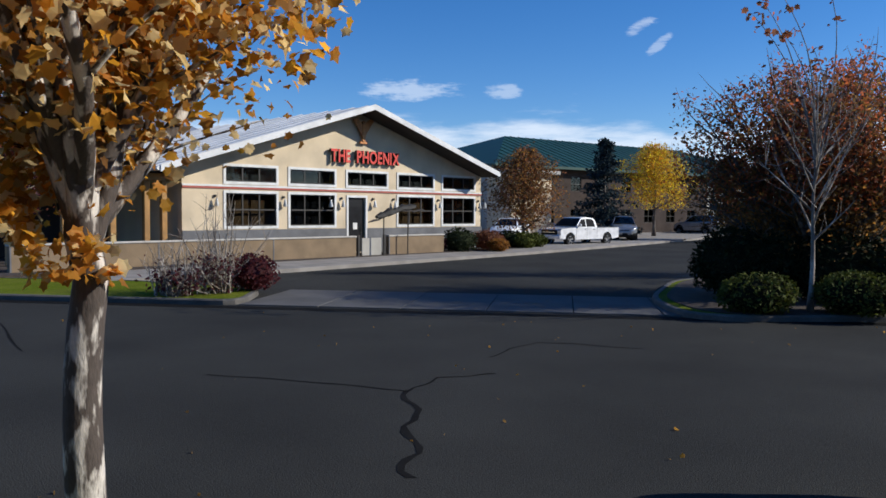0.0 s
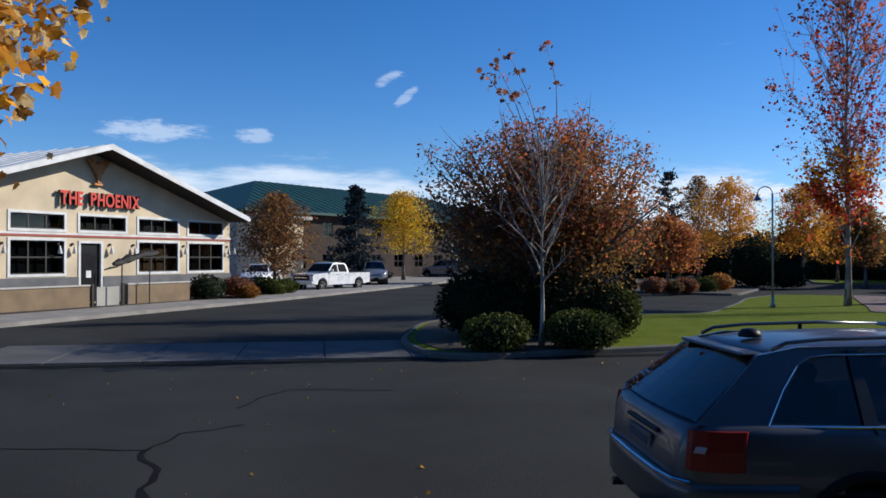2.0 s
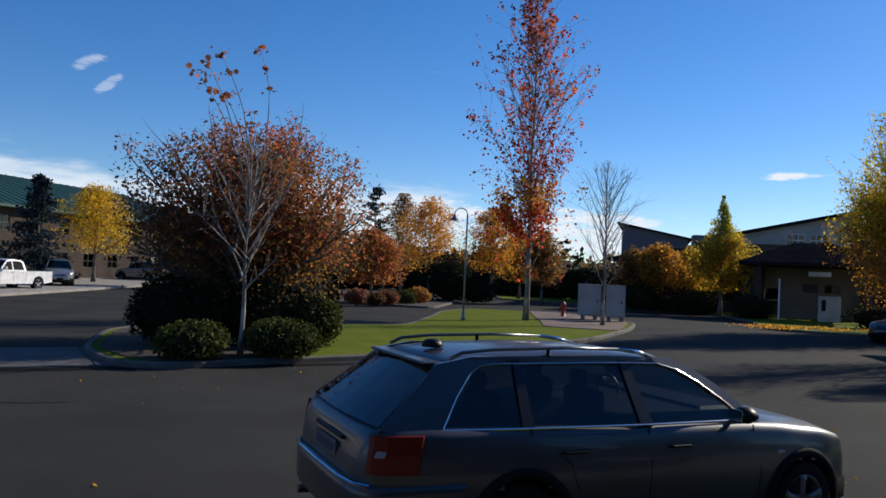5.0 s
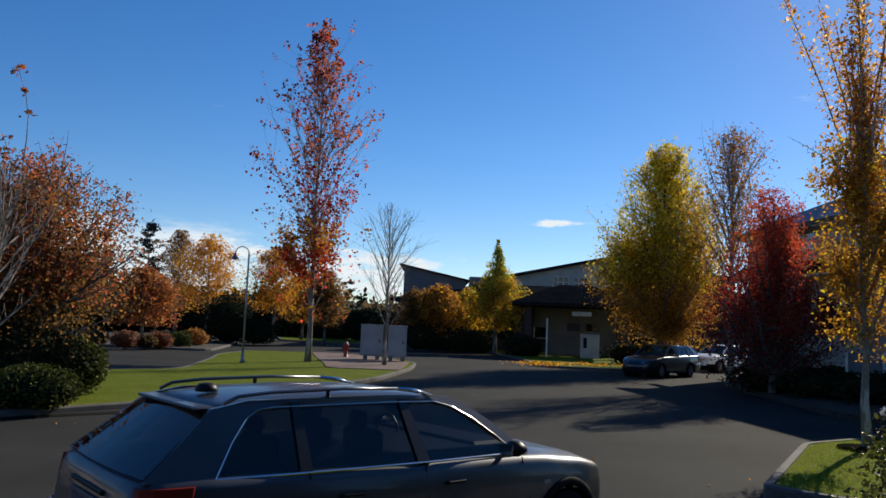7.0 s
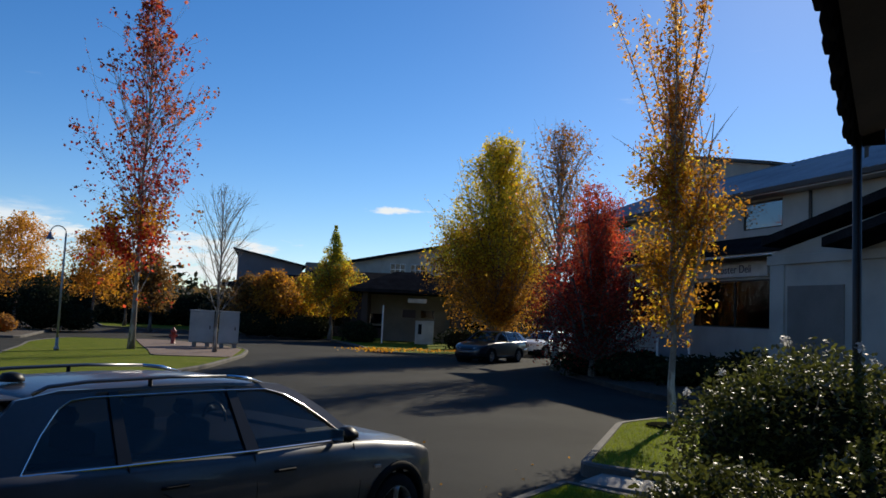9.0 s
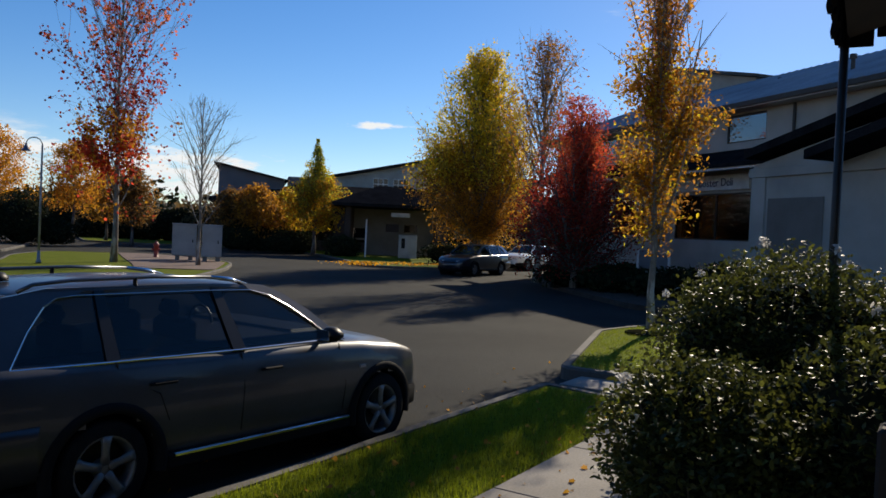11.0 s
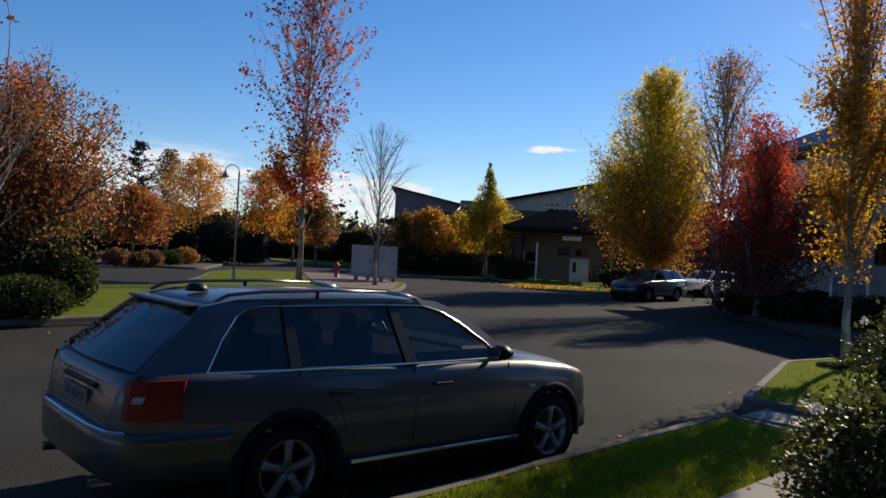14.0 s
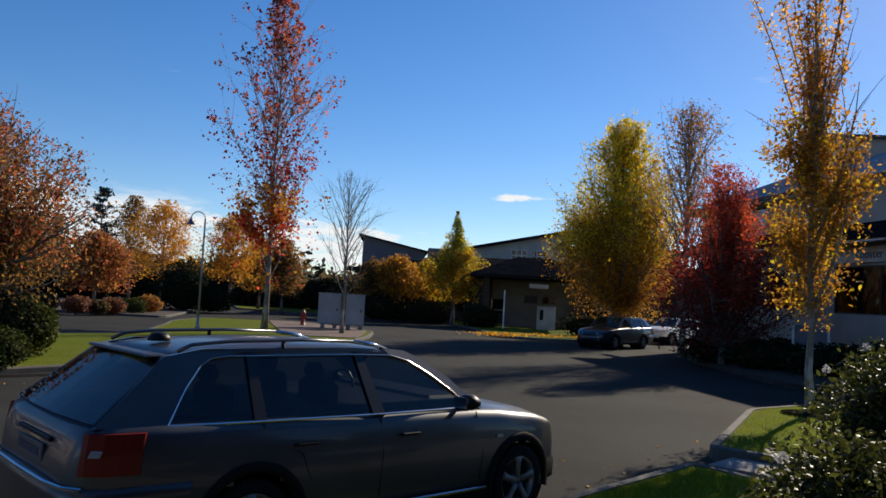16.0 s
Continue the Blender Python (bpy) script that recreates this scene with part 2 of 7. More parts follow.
MAT = dict(
    asphalt=material("asphalt", (0.0435, 0.0435, 0.0400), 0.9, vary=0.48, scale=0.35, fine=70.0, bump=0.9, second=(0.0295, 0.0295, 0.0275)),
    seal=material("tar_seal", (0.014, 0.0135, 0.013), 0.9, vary=0.2, fine=30.0),
    concrete=material("concrete", (0.30, 0.275, 0.245), 0.9, vary=0.14, scale=1.2, fine=50.0, bump=0.25),
    kerb=material("kerb_concrete", (0.125, 0.115, 0.10), 0.9, vary=0.2, scale=2.0, fine=40.0, bump=0.3),
    lawn=material("turf", (0.095, 0.128, 0.006), 0.95, vary=0.5, scale=0.9, fine=30.0, bump=1.0, second=(0.13, 0.148, 0.018)),
    blade=leafy("grass_blade", (0.19, 0.25, 0.012), (0.25, 0.27, 0.02), 0.3, 0.5),
    mulch=material("bark_mulch", (0.06, 0.042, 0.03), 0.95, vary=0.4, scale=4.0, fine=60.0, bump=1.0),
    leaflitter=leafy("fallen_leaf", (0.45, 0.24, 0.03), (0.30, 0.16, 0.05)),
    stucco=material("cream_stucco", (0.70, 0.57, 0.39), 0.92, vary=0.05, scale=0.8, fine=70.0, bump=0.2),
    delistucco=material("pale_stucco", (0.44, 0.415, 0.365), 0.92, vary=0.05, scale=0.8, fine=70.0, bump=0.2),
    white=material("white_paint", (0.76, 0.75, 0.72), 0.6, vary=0.04, scale=2.0),
    whitemetal=material("white_roof_metal", (0.66, 0.67, 0.68), 0.45, vary=0.06, scale=0.7, metal=0.0),
    redstripe=material("red_paint", (0.42, 0.10, 0.07), 0.7, vary=0.08),
    signred=material("sign_red", (0.72, 0.035, 0.015), 0.5, vary=0.05),
    signdark=material("sign_return", (0.03, 0.02, 0.02), 0.6),
    copper=material("copper_figure", (0.52, 0.22, 0.07), 0.5, metal=0.3, vary=0.3, scale=6.0),
    greywall=material("grey_wainscot", (0.16, 0.16, 0.165), 0.85, vary=0.12, scale=1.5),
    tanwall=material("tan_planter_block", (0.24, 0.17, 0.10), 0.9, vary=0.1, scale=1.5, fine=40.0, bump=0.2),
    cap=material("pale_wall_cap", (0.5, 0.47, 0.42), 0.85, vary=0.1),
    timber=material("honey_timber", (0.42, 0.22, 0.06), 0.6, vary=0.2, scale=3.0),
    greenroof=material("green_roof_metal", (0.012, 0.058, 0.042), 0.5, vary=0.1, scale=0.5, metal=0.0),
    darkroof=material("charcoal_shingle", (0.022, 0.022, 0.024), 0.9, vary=0.25, scale=1.5, fine=25.0, bump=0.4),
    metalroof=material("grey_seamed_roof", (0.42, 0.43, 0.45), 0.36, vary=0.15, scale=0.6, metal=0.5),
    brownwall=material("brown_wall", (0.075, 0.058, 0.05), 0.9, vary=0.12, scale=0.8),
    greywall2=material("grey_stucco", (0.17, 0.175, 0.19), 0.9, vary=0.06, scale=0.5),
    # tan panel colour: a brown window reflection painted behind the glass
    reflectpanel=material("tan_reflection_panel", (0.30, 0.17, 0.07), 0.9, vary=0.1),
    shade=material("grey_window_shade", (0.13, 0.135, 0.12), 0.9, vary=0.1),
    dark=material("dark_interior", (0.02, 0.02, 0.022), 0.8, vary=0.2),
    frame=material("dark_bronze_frame", (0.04, 0.035, 0.03), 0.5, metal=0.2),
    pane=glass_material("window_glass", (0.35, 0.38, 0.4)),
    skypane=glass_material("mirrored_window_glass", (0.2, 0.22, 0.25), 0.03, 0.30),
    screenpane=glass_material("rear_screen_glass", (0.42, 0.46, 0.50), 0.02, 0.07),
    carpane=glass_material("car_glass", (0.50, 0.53, 0.55)),
    paint=material("graphite_blue_paint", (0.073, 0.078, 0.089), 0.38, metal=0.45, vary=0.04, scale=2.0, coat=0.3),
    paintwhite=material("white_car_paint", (0.84, 0.84, 0.84), 0.3, vary=0.03, coat=0.6),
    paintsilver=material("silver_car_paint", (0.34, 0.35, 0.36), 0.32, metal=0.5, vary=0.03, coat=0.6),
    paintdark=material("dark_blue_car_paint", (0.02, 0.025, 0.035), 0.3, metal=0.3, vary=0.03, coat=0.8),
    cladding=material("grey_cladding", (0.013, 0.0135, 0.015), 0.7, vary=0.1),
    chrome=material("bright_trim", (0.75, 0.76, 0.78), 0.16, metal=1.0, vary=0.03),
    alloy=material("alloy_wheel", (0.26, 0.26, 0.265), 0.42, metal=0.5, vary=0.08),
    tyre=material("tyre_rubber", (0.015, 0.015, 0.016), 0.85, vary=0.2, scale=10.0),
    rail=material("satin_dark_rail", (0.16, 0.165, 0.175), 0.32, metal=0.9, vary=0.05),
    pillar=material("gloss_black_pillar", (0.004, 0.004, 0.005), 0.3, vary=0.1),
    black=material("black_plastic", (0.012, 0.012, 0.013), 0.45, vary=0.1),
    seat=material("seat_cloth", (0.018, 0.018, 0.02), 0.85, vary=0.1, scale=8.0),
    lampred=material("red_lens", (0.19, 0.014, 0.009), 0.35, vary=0.05, coat=0.0),
    lampclear=material("clear_lens", (0.42, 0.36, 0.32), 0.25, vary=0.05, coat=0.1),
    plate=material("number_plate", (0.13, 0.12, 0.125), 0.5, vary=0.08),
    cabinet=material("pale_cabinet_enamel", (0.42, 0.42, 0.40), 0.5, vary=0.06, scale=1.5),
    hydrant=material("red_hydrant_paint", (0.30, 0.04, 0.03), 0.5, vary=0.1),
    steel=material("galvanised_steel", (0.33, 0.34, 0.35), 0.5, metal=0.5, vary=0.1, scale=8.0),
    shadeblue=material("blue_lamp_enamel", (0.06, 0.11, 0.22), 0.4, vary=0.05),
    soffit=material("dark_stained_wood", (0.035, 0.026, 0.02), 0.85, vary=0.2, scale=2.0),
    taupe=material("taupe_panel", (0.20, 0.18, 0.155), 0.85, vary=0.08, scale=1.0),
    signboard=material("sign_board", (0.72, 0.72, 0.71), 0.6, vary=0.03),
    ink=material("sign_ink", (0.05, 0.06, 0.12), 0.6),
    bark=bark_material("grey_bark", (0.20, 0.18, 0.16), (0.10, 0.085, 0.075)),
    barkpale=bark_material("pale_bark", (0.42, 0.38, 0.33), (0.20, 0.17, 0.14)),
    barkwhite=bark_material("peeling_white_bark", (0.56, 0.51, 0.45), (0.075, 0.058, 0.048), 11.0),
    gold=leafy("gold_maple_leaf", (0.76, 0.40, 0.04), (0.55, 0.19, 0.03)),
    palegold=leafy("pale_gold_leaf", (0.84, 0.66, 0.34), (0.74, 0.50, 0.18)),
    amber=leafy("amber_leaf", (0.58, 0.31, 0.025), (0.44, 0.18, 0.02)),
    yellow=leafy("yellow_leaf", (0.84, 0.62, 0.04), (0.66, 0.50, 0.03)),
    lime=leafy("yellow_green_leaf", (0.42, 0.40, 0.05), (0.22, 0.25, 0.05)),
    red=leafy("scarlet_leaf", (0.66, 0.095, 0.035), (0.40, 0.045, 0.03)),
    crimson=leafy("crimson_leaf", (0.36, 0.026, 0.016), (0.18, 0.014, 0.010)),
    redbrown=leafy("russet_leaf", (0.54, 0.145, 0.05), (0.32, 0.10, 0.045)),
    pinkred=leafy("pale_red_leaf", (0.62, 0.20, 0.14), (0.42, 0.09, 0.06)),
    dullred=leafy("dull_red_brown_leaf", (0.26, 0.11, 0.055), (0.16, 0.065, 0.035)),
    rust=leafy("brown_rust_leaf", (0.42, 0.20, 0.035), (0.24, 0.11, 0.035)),
    brown=leafy("brown_green_leaf", (0.17, 0.10, 0.04), (0.10, 0.075, 0.03)),
    plum=leafy("plum_leaf", (0.14, 0.03, 0.035), (0.07, 0.02, 0.025)),
    evergreen=leafy("evergreen_leaf", (0.026, 0.034, 0.011), (0.013, 0.019, 0.008), 0.4, 0.12),
    boxgreen=leafy("box_leaf", (0.10, 0.115, 0.018), (0.05, 0.062, 0.013), 0.4, 0.2),
    spruce=leafy("spruce_needle", (0.034, 0.05, 0.056), (0.02, 0.032, 0.034), 0.4, 0.1),
    rose=leafy("rose_leaf", (0.095, 0.10, 0.02), (0.04, 0.05, 0.012), 0.5, 0.4),
    petal=leafy("white_petal", (0.8, 0.78, 0.74), (0.75, 0.72, 0.68), 0.05, 0.3),
    hill=material("far_woods", (0.05, 0.06, 0.045), 0.95, vary=0.3, scale=0.05, fine=0.6),
)
for key, rough, gloss in (("rose", 0.45, 0.3), ("boxgreen", 0.8, 0.2), ("evergreen", 0.85, 0.15), ("spruce", 0.9, 0.1)):
    MAT[key].node_tree.nodes["Principled BSDF"].inputs["Roughness"].default_value = rough
    MAT[key].node_tree.nodes["Principled BSDF"].inputs["Specular IOR Level"].default_value = gloss
# near-black: shade inside the bushes put into colour; also bare soil of the tree pit
MAT["core"] = material("bush_shade_and_soil", (0.022, 0.023, 0.013), 1.0, vary=0.4, scale=6.0, fine=30.0)
MAT["brickpath"] = material("brick_path", (0.17, 0.11, 0.085), 0.9, vary=0.2, scale=3.0, fine=30.0, bump=0.3)
MAT["apron"] = material("worn_apron_concrete", (0.105, 0.10, 0.095), 0.9, vary=0.2, scale=0.8, fine=40.0, bump=0.3)
for key, gloss in (("black", 0.2), ("dark", 0.1), ("asphalt", 0.08), ("seal", 0.05), ("cladding", 0.1), ("tyre", 0.15), ("darkroof", 0.0), ("lampred", 0.25), ("lawn", 0.05), ("brownwall", 0.1), ("bark", 0.1), ("barkpale", 0.15)):
    MAT[key].node_tree.nodes["Principled BSDF"].inputs["Specular IOR Level"].default_value = gloss
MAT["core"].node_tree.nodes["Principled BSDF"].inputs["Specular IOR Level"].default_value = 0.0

# ---- shapes ----
RNG = random.Random(7)


class Shape:
    """Vertices and faces of one mesh to be."""

    def __init__(self):
        self.v, self.f = [], []

    def add(self, verts, faces):
        k = len(self.v)
        self.v += [tuple(p) for p in verts]
        self.f += [tuple(i + k for i in f) for f in faces]
        return self

    def box(self, x0, x1, y0, y1, z0, z1, c=0.0):
        if c <= 0:
            return self.add([(x, y, z) for z in (z0, z1) for y in (y0, y1) for x in (x0, x1)],
                            [(0, 2, 3, 1), (4, 5, 7, 6), (0, 1, 5, 4), (2, 6, 7, 3), (0, 4, 6, 2), (1, 3, 7, 5)])
        rings = []
        for z, k in ((z0, c), (z0 + c, 0), (z1 - c, 0), (z1, c)):
            a, b, d, e = x0 + k, x1 - k, y0 + k, y1 - k
            q = c if not k else c * 0.5
            rings.append([(a + q, d, z), (b - q, d, z), (b, d + q, z), (b, e - q, z), (b - q, e, z), (a + q, e, z), (a, e - q, z), (a, d + q, z)])
        return self.loft(rings, True, True)

    def loft(self, rings, closed=True, caps=False):
        k, n = len(self.v), len(rings[0])
        for r in rings:
            self.v += [tuple(p) for p in r]
        for i in range(len(rings) - 1):
            for j in range(n if closed else n - 1):
                a, b = k + i * n + j, k + i * n + (j + 1) % n
                self.f.append((a, b, b + n, a + n))
        if caps:
            self.f.append(tuple(k + j for j in reversed(range(n))))
            self.f.append(tuple(k + (len(rings) - 1) * n + j for j in range(n)))
        return self

    def tube(self, pts, radii, n=6, caps=True):
        rings = []
        for i, p in enumerate(pts):
            p = Vector(p)
            d = Vector(pts[min(i + 1, len(pts) - 1)]) - Vector(pts[max(i - 1, 0)])
            d = d.normalized() if d.length > 1e-9 else Vector((0, 0, 1))
            u = d.cross(Vector((0.31, 0.95, 0.05)) if abs(d.y) < 0.9 else Vector((1, 0, 0))).normalized()
            w = d.cross(u)
            r = radii[i] if isinstance(radii, (list, tuple)) else radii
            rings.append([p + u * (r * math.cos(6.28318 * j / n)) + w * (r * math.sin(6.28318 * j / n)) for j in range(n)])
        return self.loft(rings, True, caps)

    def prism(self, outline, z0, z1):
        n = len(outline)
        v = [(x, y, z0) for x, y in outline] + [(x, y, z1) for x, y in outline]
        f = [tuple(reversed(range(n))), tuple(range(n, 2 * n))] + [(i, (i + 1) % n, n + (i + 1) % n, n + i) for i in range(n)]
        return self.add(v, f)

    def lathe(self, profile, centre=(0, 0, 0), axis="z", n=16, caps=True):
        rings = []
        for r, h in profile:
            ring = []
            for j in range(n):
                a = 6.28318 * j / n
                p = (r * math.cos(a), r * math.sin(a), h) if axis == "z" else (r * math.cos(a), h, r * math.sin(a))
                ring.append((p[0] + centre[0], p[1] + centre[1], p[2] + centre[2]))
            rings.append(ring)
        return self.loft(rings, True, caps)

    def turned(self, m):
        self.v = [tuple(m @ Vector(p)) for p in self.v]
        return self


def mesh_of(name, shape, mat, smooth=False):
    me = bpy.data.meshes.new(name)
    me.from_pydata(shape.v, [], shape.f)
    if smooth:
        me.polygons.foreach_set("use_smooth", [True] * len(me.polygons))
    me.materials.append(mat)
    me.update()
    return me


def part(name, shape, mat, parent, label="", smooth=False, at=None):
    ob = new(name, mesh_of(name, shape, mat, smooth))
    ob.parent = parent
    if at is not None:
        ob.matrix_basis = at
    return tagged(ob, label=label)


def piece(name, mesh, parent, at):
    ob = new(name, mesh)
    ob.parent = parent
    ob.matrix_basis = at
    return ob


def thing(name, at, label, category, group="", kind=""):
    ob = new(name)
    ob.matrix_basis = at
    ob.empty_display_size = 0.2
    return tagged(ob, label, category, group, kind)


def solid(name, shape, mat, label, category, kind="", group="", smooth=False, at=None):
    ob = new(name, mesh_of(name, shape, mat, smooth))
    if at is not None:
        ob.matrix_basis = at
    return tagged(ob, label, category, group, kind)


def polar(azimuth, d, z=0.0):
    """A place from the bearing left of +y in degrees and the distance from the walk's middle."""
    a = radians(azimuth)
    return (-d * math.sin(a), d * math.cos(a), z)


STREET = radians(30.5)


def street(s, n):
    """Along and across the near street."""
    return (s * math.cos(STREET) - n * math.sin(STREET), s * math.sin(STREET) + n * math.cos(STREET))


def rounded(points, r=0.8, k=4):
    """An outline with its corners rounded off."""
    out = []
    for i, p in enumerate(points):
        p, a, b = Vector(p), Vector(points[i - 1]), Vector(points[(i + 1) % len(points)])
        ra = min(r, (a - p).length * 0.4)
        rb = min(r, (b - p).length * 0.4)
        s, e = p + (a - p).normalized() * ra, p + (b - p).normalized() * rb
        for j in range(k + 1):
            t = j / k
            out.append(tuple(s * (1 - t) ** 2 + p * (2 * t * (1 - t)) + e * t * t))
    return out


def inset(outline, w):
    """The outline, counter-clockwise, drawn in by w."""
    out, n = [], len(outline)
    for i in range(n):
        a, p, b = Vector(outline[i - 1]), Vector(outline[i]), Vector(outline[(i + 1) % n])
        d = (b - p).normalized() + (p - a).normalized()
        d = d.normalized() if d.length > 1e-6 else (b - a).normalized()
        out.append((p.x - d.y * w, p.y + d.x * w))
    return out


def raised_bed(name, points, mat, label, category, kerb=True, z=0.13, r=0.8):
    """Turf or planting behind a concrete kerb."""
    line = rounded(points, r)
    area = sum(a[0] * b[1] - b[0] * a[1] for a, b in zip(line, line[1:] + line[:1]))
    if area < 0:
        line.reverse()
    inner = inset(line, 0.14)
    bed = Shape().prism(inset(line, 0.15), -0.05, z - 0.015)
    ob = solid(name, bed, mat, label, category, "structure")
    if kerb:
        rim = Shape()
        n = len(line)
        v = [(x, y, -0.05) for x, y in line] + [(x, y, z - 0.03) for x, y in line] + [(x, y, z) for x, y in inset(line, 0.03)] + [(x, y, z) for x, y in inner] + [(x, y, -0.05) for x, y in inner]
        f = []
        for ring in range(4):
            for i in range(n):
                j = (i + 1) % n
                f.append((ring * n + i, ring * n + j, (ring + 1) * n + j, (ring + 1) * n + i))
        rim.add(v, f)
        solid("kerb", rim, MAT["kerb"], "weathered pale concrete kerb along " + category, "kerb", "structure")
    return ob


# ---- ground ----
ground = Shape()
STEP = 12
for i in range(STEP):
    for j in range(STEP):
        x0, x1 = -1500 + 3000 * i / STEP, -1500 + 3000 * (i + 1) / STEP
        y0, y1 = -1500 + 3000 * j / STEP, -1500 + 3000 * (j + 1) / STEP
        ground.add([(x0, y0, 0), (x1, y0, 0), (x1, y1, 0), (x0, y1, 0)], [(0, 1, 2, 3)])
solid("ground", ground, MAT["asphalt"], "worn grey asphalt of the street and car parks", "road", "structure")

raised_bed("lawn_far_left", [street(-40, 16.7), street(-7.2, 16.8), street(-7.8, 19.6), street(-12, 21.0), street(-40, 21)], MAT["lawn"], "mown green lawn strip beside the street", "lawn")
raised_bed("lawn_island", [(-6.2, 15.0), (-2.9, 18.0), (1.5, 22), (5, 28), (7.5, 34), (8.9, 39), (8.2, 43), (5.5, 47), (1, 47.5), (-0.8, 42), (-1, 37.8), (-1.85, 30.2), (-4.1, 29.0), (-8.5, 27), (-10, 23), (-8.3, 17.6)], MAT["lawn"], "sunlit mown lawn of the corner island", "lawn", r=1.4)
raised_bed("lawn_near", [street(-30, 2.45), street(9.2, 2.45), street(9.6, 4.35), street(5, 4.3), street(-30, 4.2)], MAT["lawn"], "narrow mown lawn strip beside the parked car", "lawn", r=0.25, z=0.132)
raised_bed("lawn_corner", [(6.75, 9.25), (10.3, 12.9), (12.0, 13.5), (16, 13.4), (19, 11.5), (13, 7.0), (7.4, 8.2)], MAT["lawn"], "mown lawn corner round a young golden tree", "lawn", r=0.3, z=0.2)
raised_bed("verge_far", [(4, 70), (14.4, 63), (18.4, 55.2), (17.5, 48), (15.8, 39.8), (19.2, 38.1), (24, 39), (34, 43), (60, 70), (40, 110), (4, 110)], MAT["lawn"], "leaf-strewn grass verge across the junction", "lawn", r=1.5)
raised_bed("bed_deli", [(15.5, 17.5), (18.6, 27), (25, 37), (34, 42), (60, 40), (60, 5), (19, 13)], MAT["mulch"], "shaded planting bed before the shop", "planting bed", kerb=False, r=1.5, z=0.18)
raised_bed("bed_far", [(-16, 51), (-1.2, 46.5), (0.5, 60), (-3, 72), (-20, 75)], MAT["mulch"], "planting bed with russet shrubs beside the car park", "planting bed", r=1.5)

# planting under the island trees
isl_bed = Shape().prism(rounded([(-6.0, 15.5), (-3.9, 17.3), (-3.2, 20.3), (-4.4, 23.6), (-9.0, 26.6), (-9.6, 22.8), (-8.0, 17.8)], 1.2), 0.05, 0.135)
solid("mulch_bed", isl_bed, MAT["mulch"], "dark bark mulch under the island shrubs", "planting bed", "structure")

# footway on the camera's side, with its joints
footway = thing("footway", pose(0, 0, 0), "pale concrete footway in square slabs", "pavement", kind="structure")
SL = Shape().box(-0.745, 0.745, -0.745, 0.745, -0.06, 0.0, 0.008)
slab_mesh = mesh_of("slab", SL, MAT["concrete"])
for i in range(-12, 14):
    for j in range(3):
        n = 2.0 - 1.5 * j
        x, y = street(i * 1.5, n)
        piece("slab", slab_mesh, footway, pose(x, y, 0.14, 0, 0, 30.5))
for s, n in ((9.95, 3.45), (9.95, 2.0), (10.0, 0.5)):
    x, y = street(s + 0.55, n)
    piece("slab", slab_mesh, footway, pose(x, y, 0.10, 0, 0, 30.5))
base = Shape().prism([street(-19, -6.0), street(30, -6.0), street(30, 1.2), street(10.8, 2.7), street(-19, 2.7)], -0.05, 0.075)
solid("footway_base", base, MAT["kerb"], "compacted base below the footway slabs", "pavement", "structure")

# driveway apron across the street, in panels
apron = thing("driveway_apron", pose(0, 0, 0), "pale broom-finished concrete driveway apron", "pavement", kind="structure")
PANEL = mesh_of("panel", Shape().box(-0.91, 0.91, -1.7, 1.7, -0.05, 0.0, 0.01), MAT["apron"])
for i in range(6):
    x, y = street(-6.4 + 1.84 * i, 18.6)
    piece("panel", PANEL, apron, pose(x, y, 0.03, 0, 0, 30.5))
gutter = Shape().prism([street(-40, 16.35), street(12, 16.35), street(12, 16.75), street(-40, 16.7)], -0.05, 0.006)
solid("gutter", gutter, MAT["seal"], "narrow dark gutter strip along the street", "gutter", "structure")

# path beside the lamp lawn
solid("side_path", Shape().prism(rounded([(3.95, 36.4), (3.7, 32.8), (6.6, 32.2), (8.4, 38.5), (7.9, 42.6), (6.2, 46.2), (4.4, 46.8), (4.1, 41)], 0.5), 0.05, 0.145), MAT["brickpath"], "weathered concrete path beside the utility cabinets", "path", "structure")

# restaurant side kerb and footway
solid("restaurant_footway", Shape().prism(rounded([(-21.4, 11.0), (-21.3, 17.7), (-21.8, 33.6), (-22.6, 45), (-24.0, 60), (-27, 78), (-40, 80), (-40, 48), (-28, 40), (-26, 36), (-24.5, 11)], 0.7), -0.05, 0.14), MAT["concrete"], "pale concrete footway before the restaurant", "pavement", "structure")
solid("restaurant_ground", Shape().prism([(-24.6, 4), (-24.2, 36.4), (-27.5, 40), (-70, 40), (-70, 4)], -0.05, 0.16), MAT["mulch"], "planted ground round the restaurant", "planting bed", "structure")

# sealed cracks in the asphalt
def crack(points, w, wiggle, seed):
    r = random.Random(seed)
    pts = []
    for a, b in zip(points, points[1:]):
        for k in range(8):
            t = k / 8
            pts.append((a[0] + (b[0] - a[0]) * t, a[1] + (b[1] - a[1]) * t))
    pts.append(points[-1])
    s = Shape()
    left, right = [], []
    for i, p in enumerate(pts):
        d = Vector(pts[min(i + 1, len(pts) - 1)]) - Vector(pts[max(i - 1, 0)])
        d = d.normalized()
        o = wiggle * (math.sin(i * 0.95) + 0.5 * (r.random() - 0.5))
        ww = w * (0.6 + 0.7 * r.random())
        c = (p[0] - d.y * o, p[1] + d.x * o)
        left.append((c[0] - d.y * ww, c[1] + d.x * ww, 0.004))
        right.append((c[0] + d.y * ww, c[1] - d.x * ww, 0.004))
    s.loft([left, right], closed=False)
    solid("crack_seal", s, MAT["seal"], "dark wandering tar seal over an asphalt crack", "road repair", "structure")


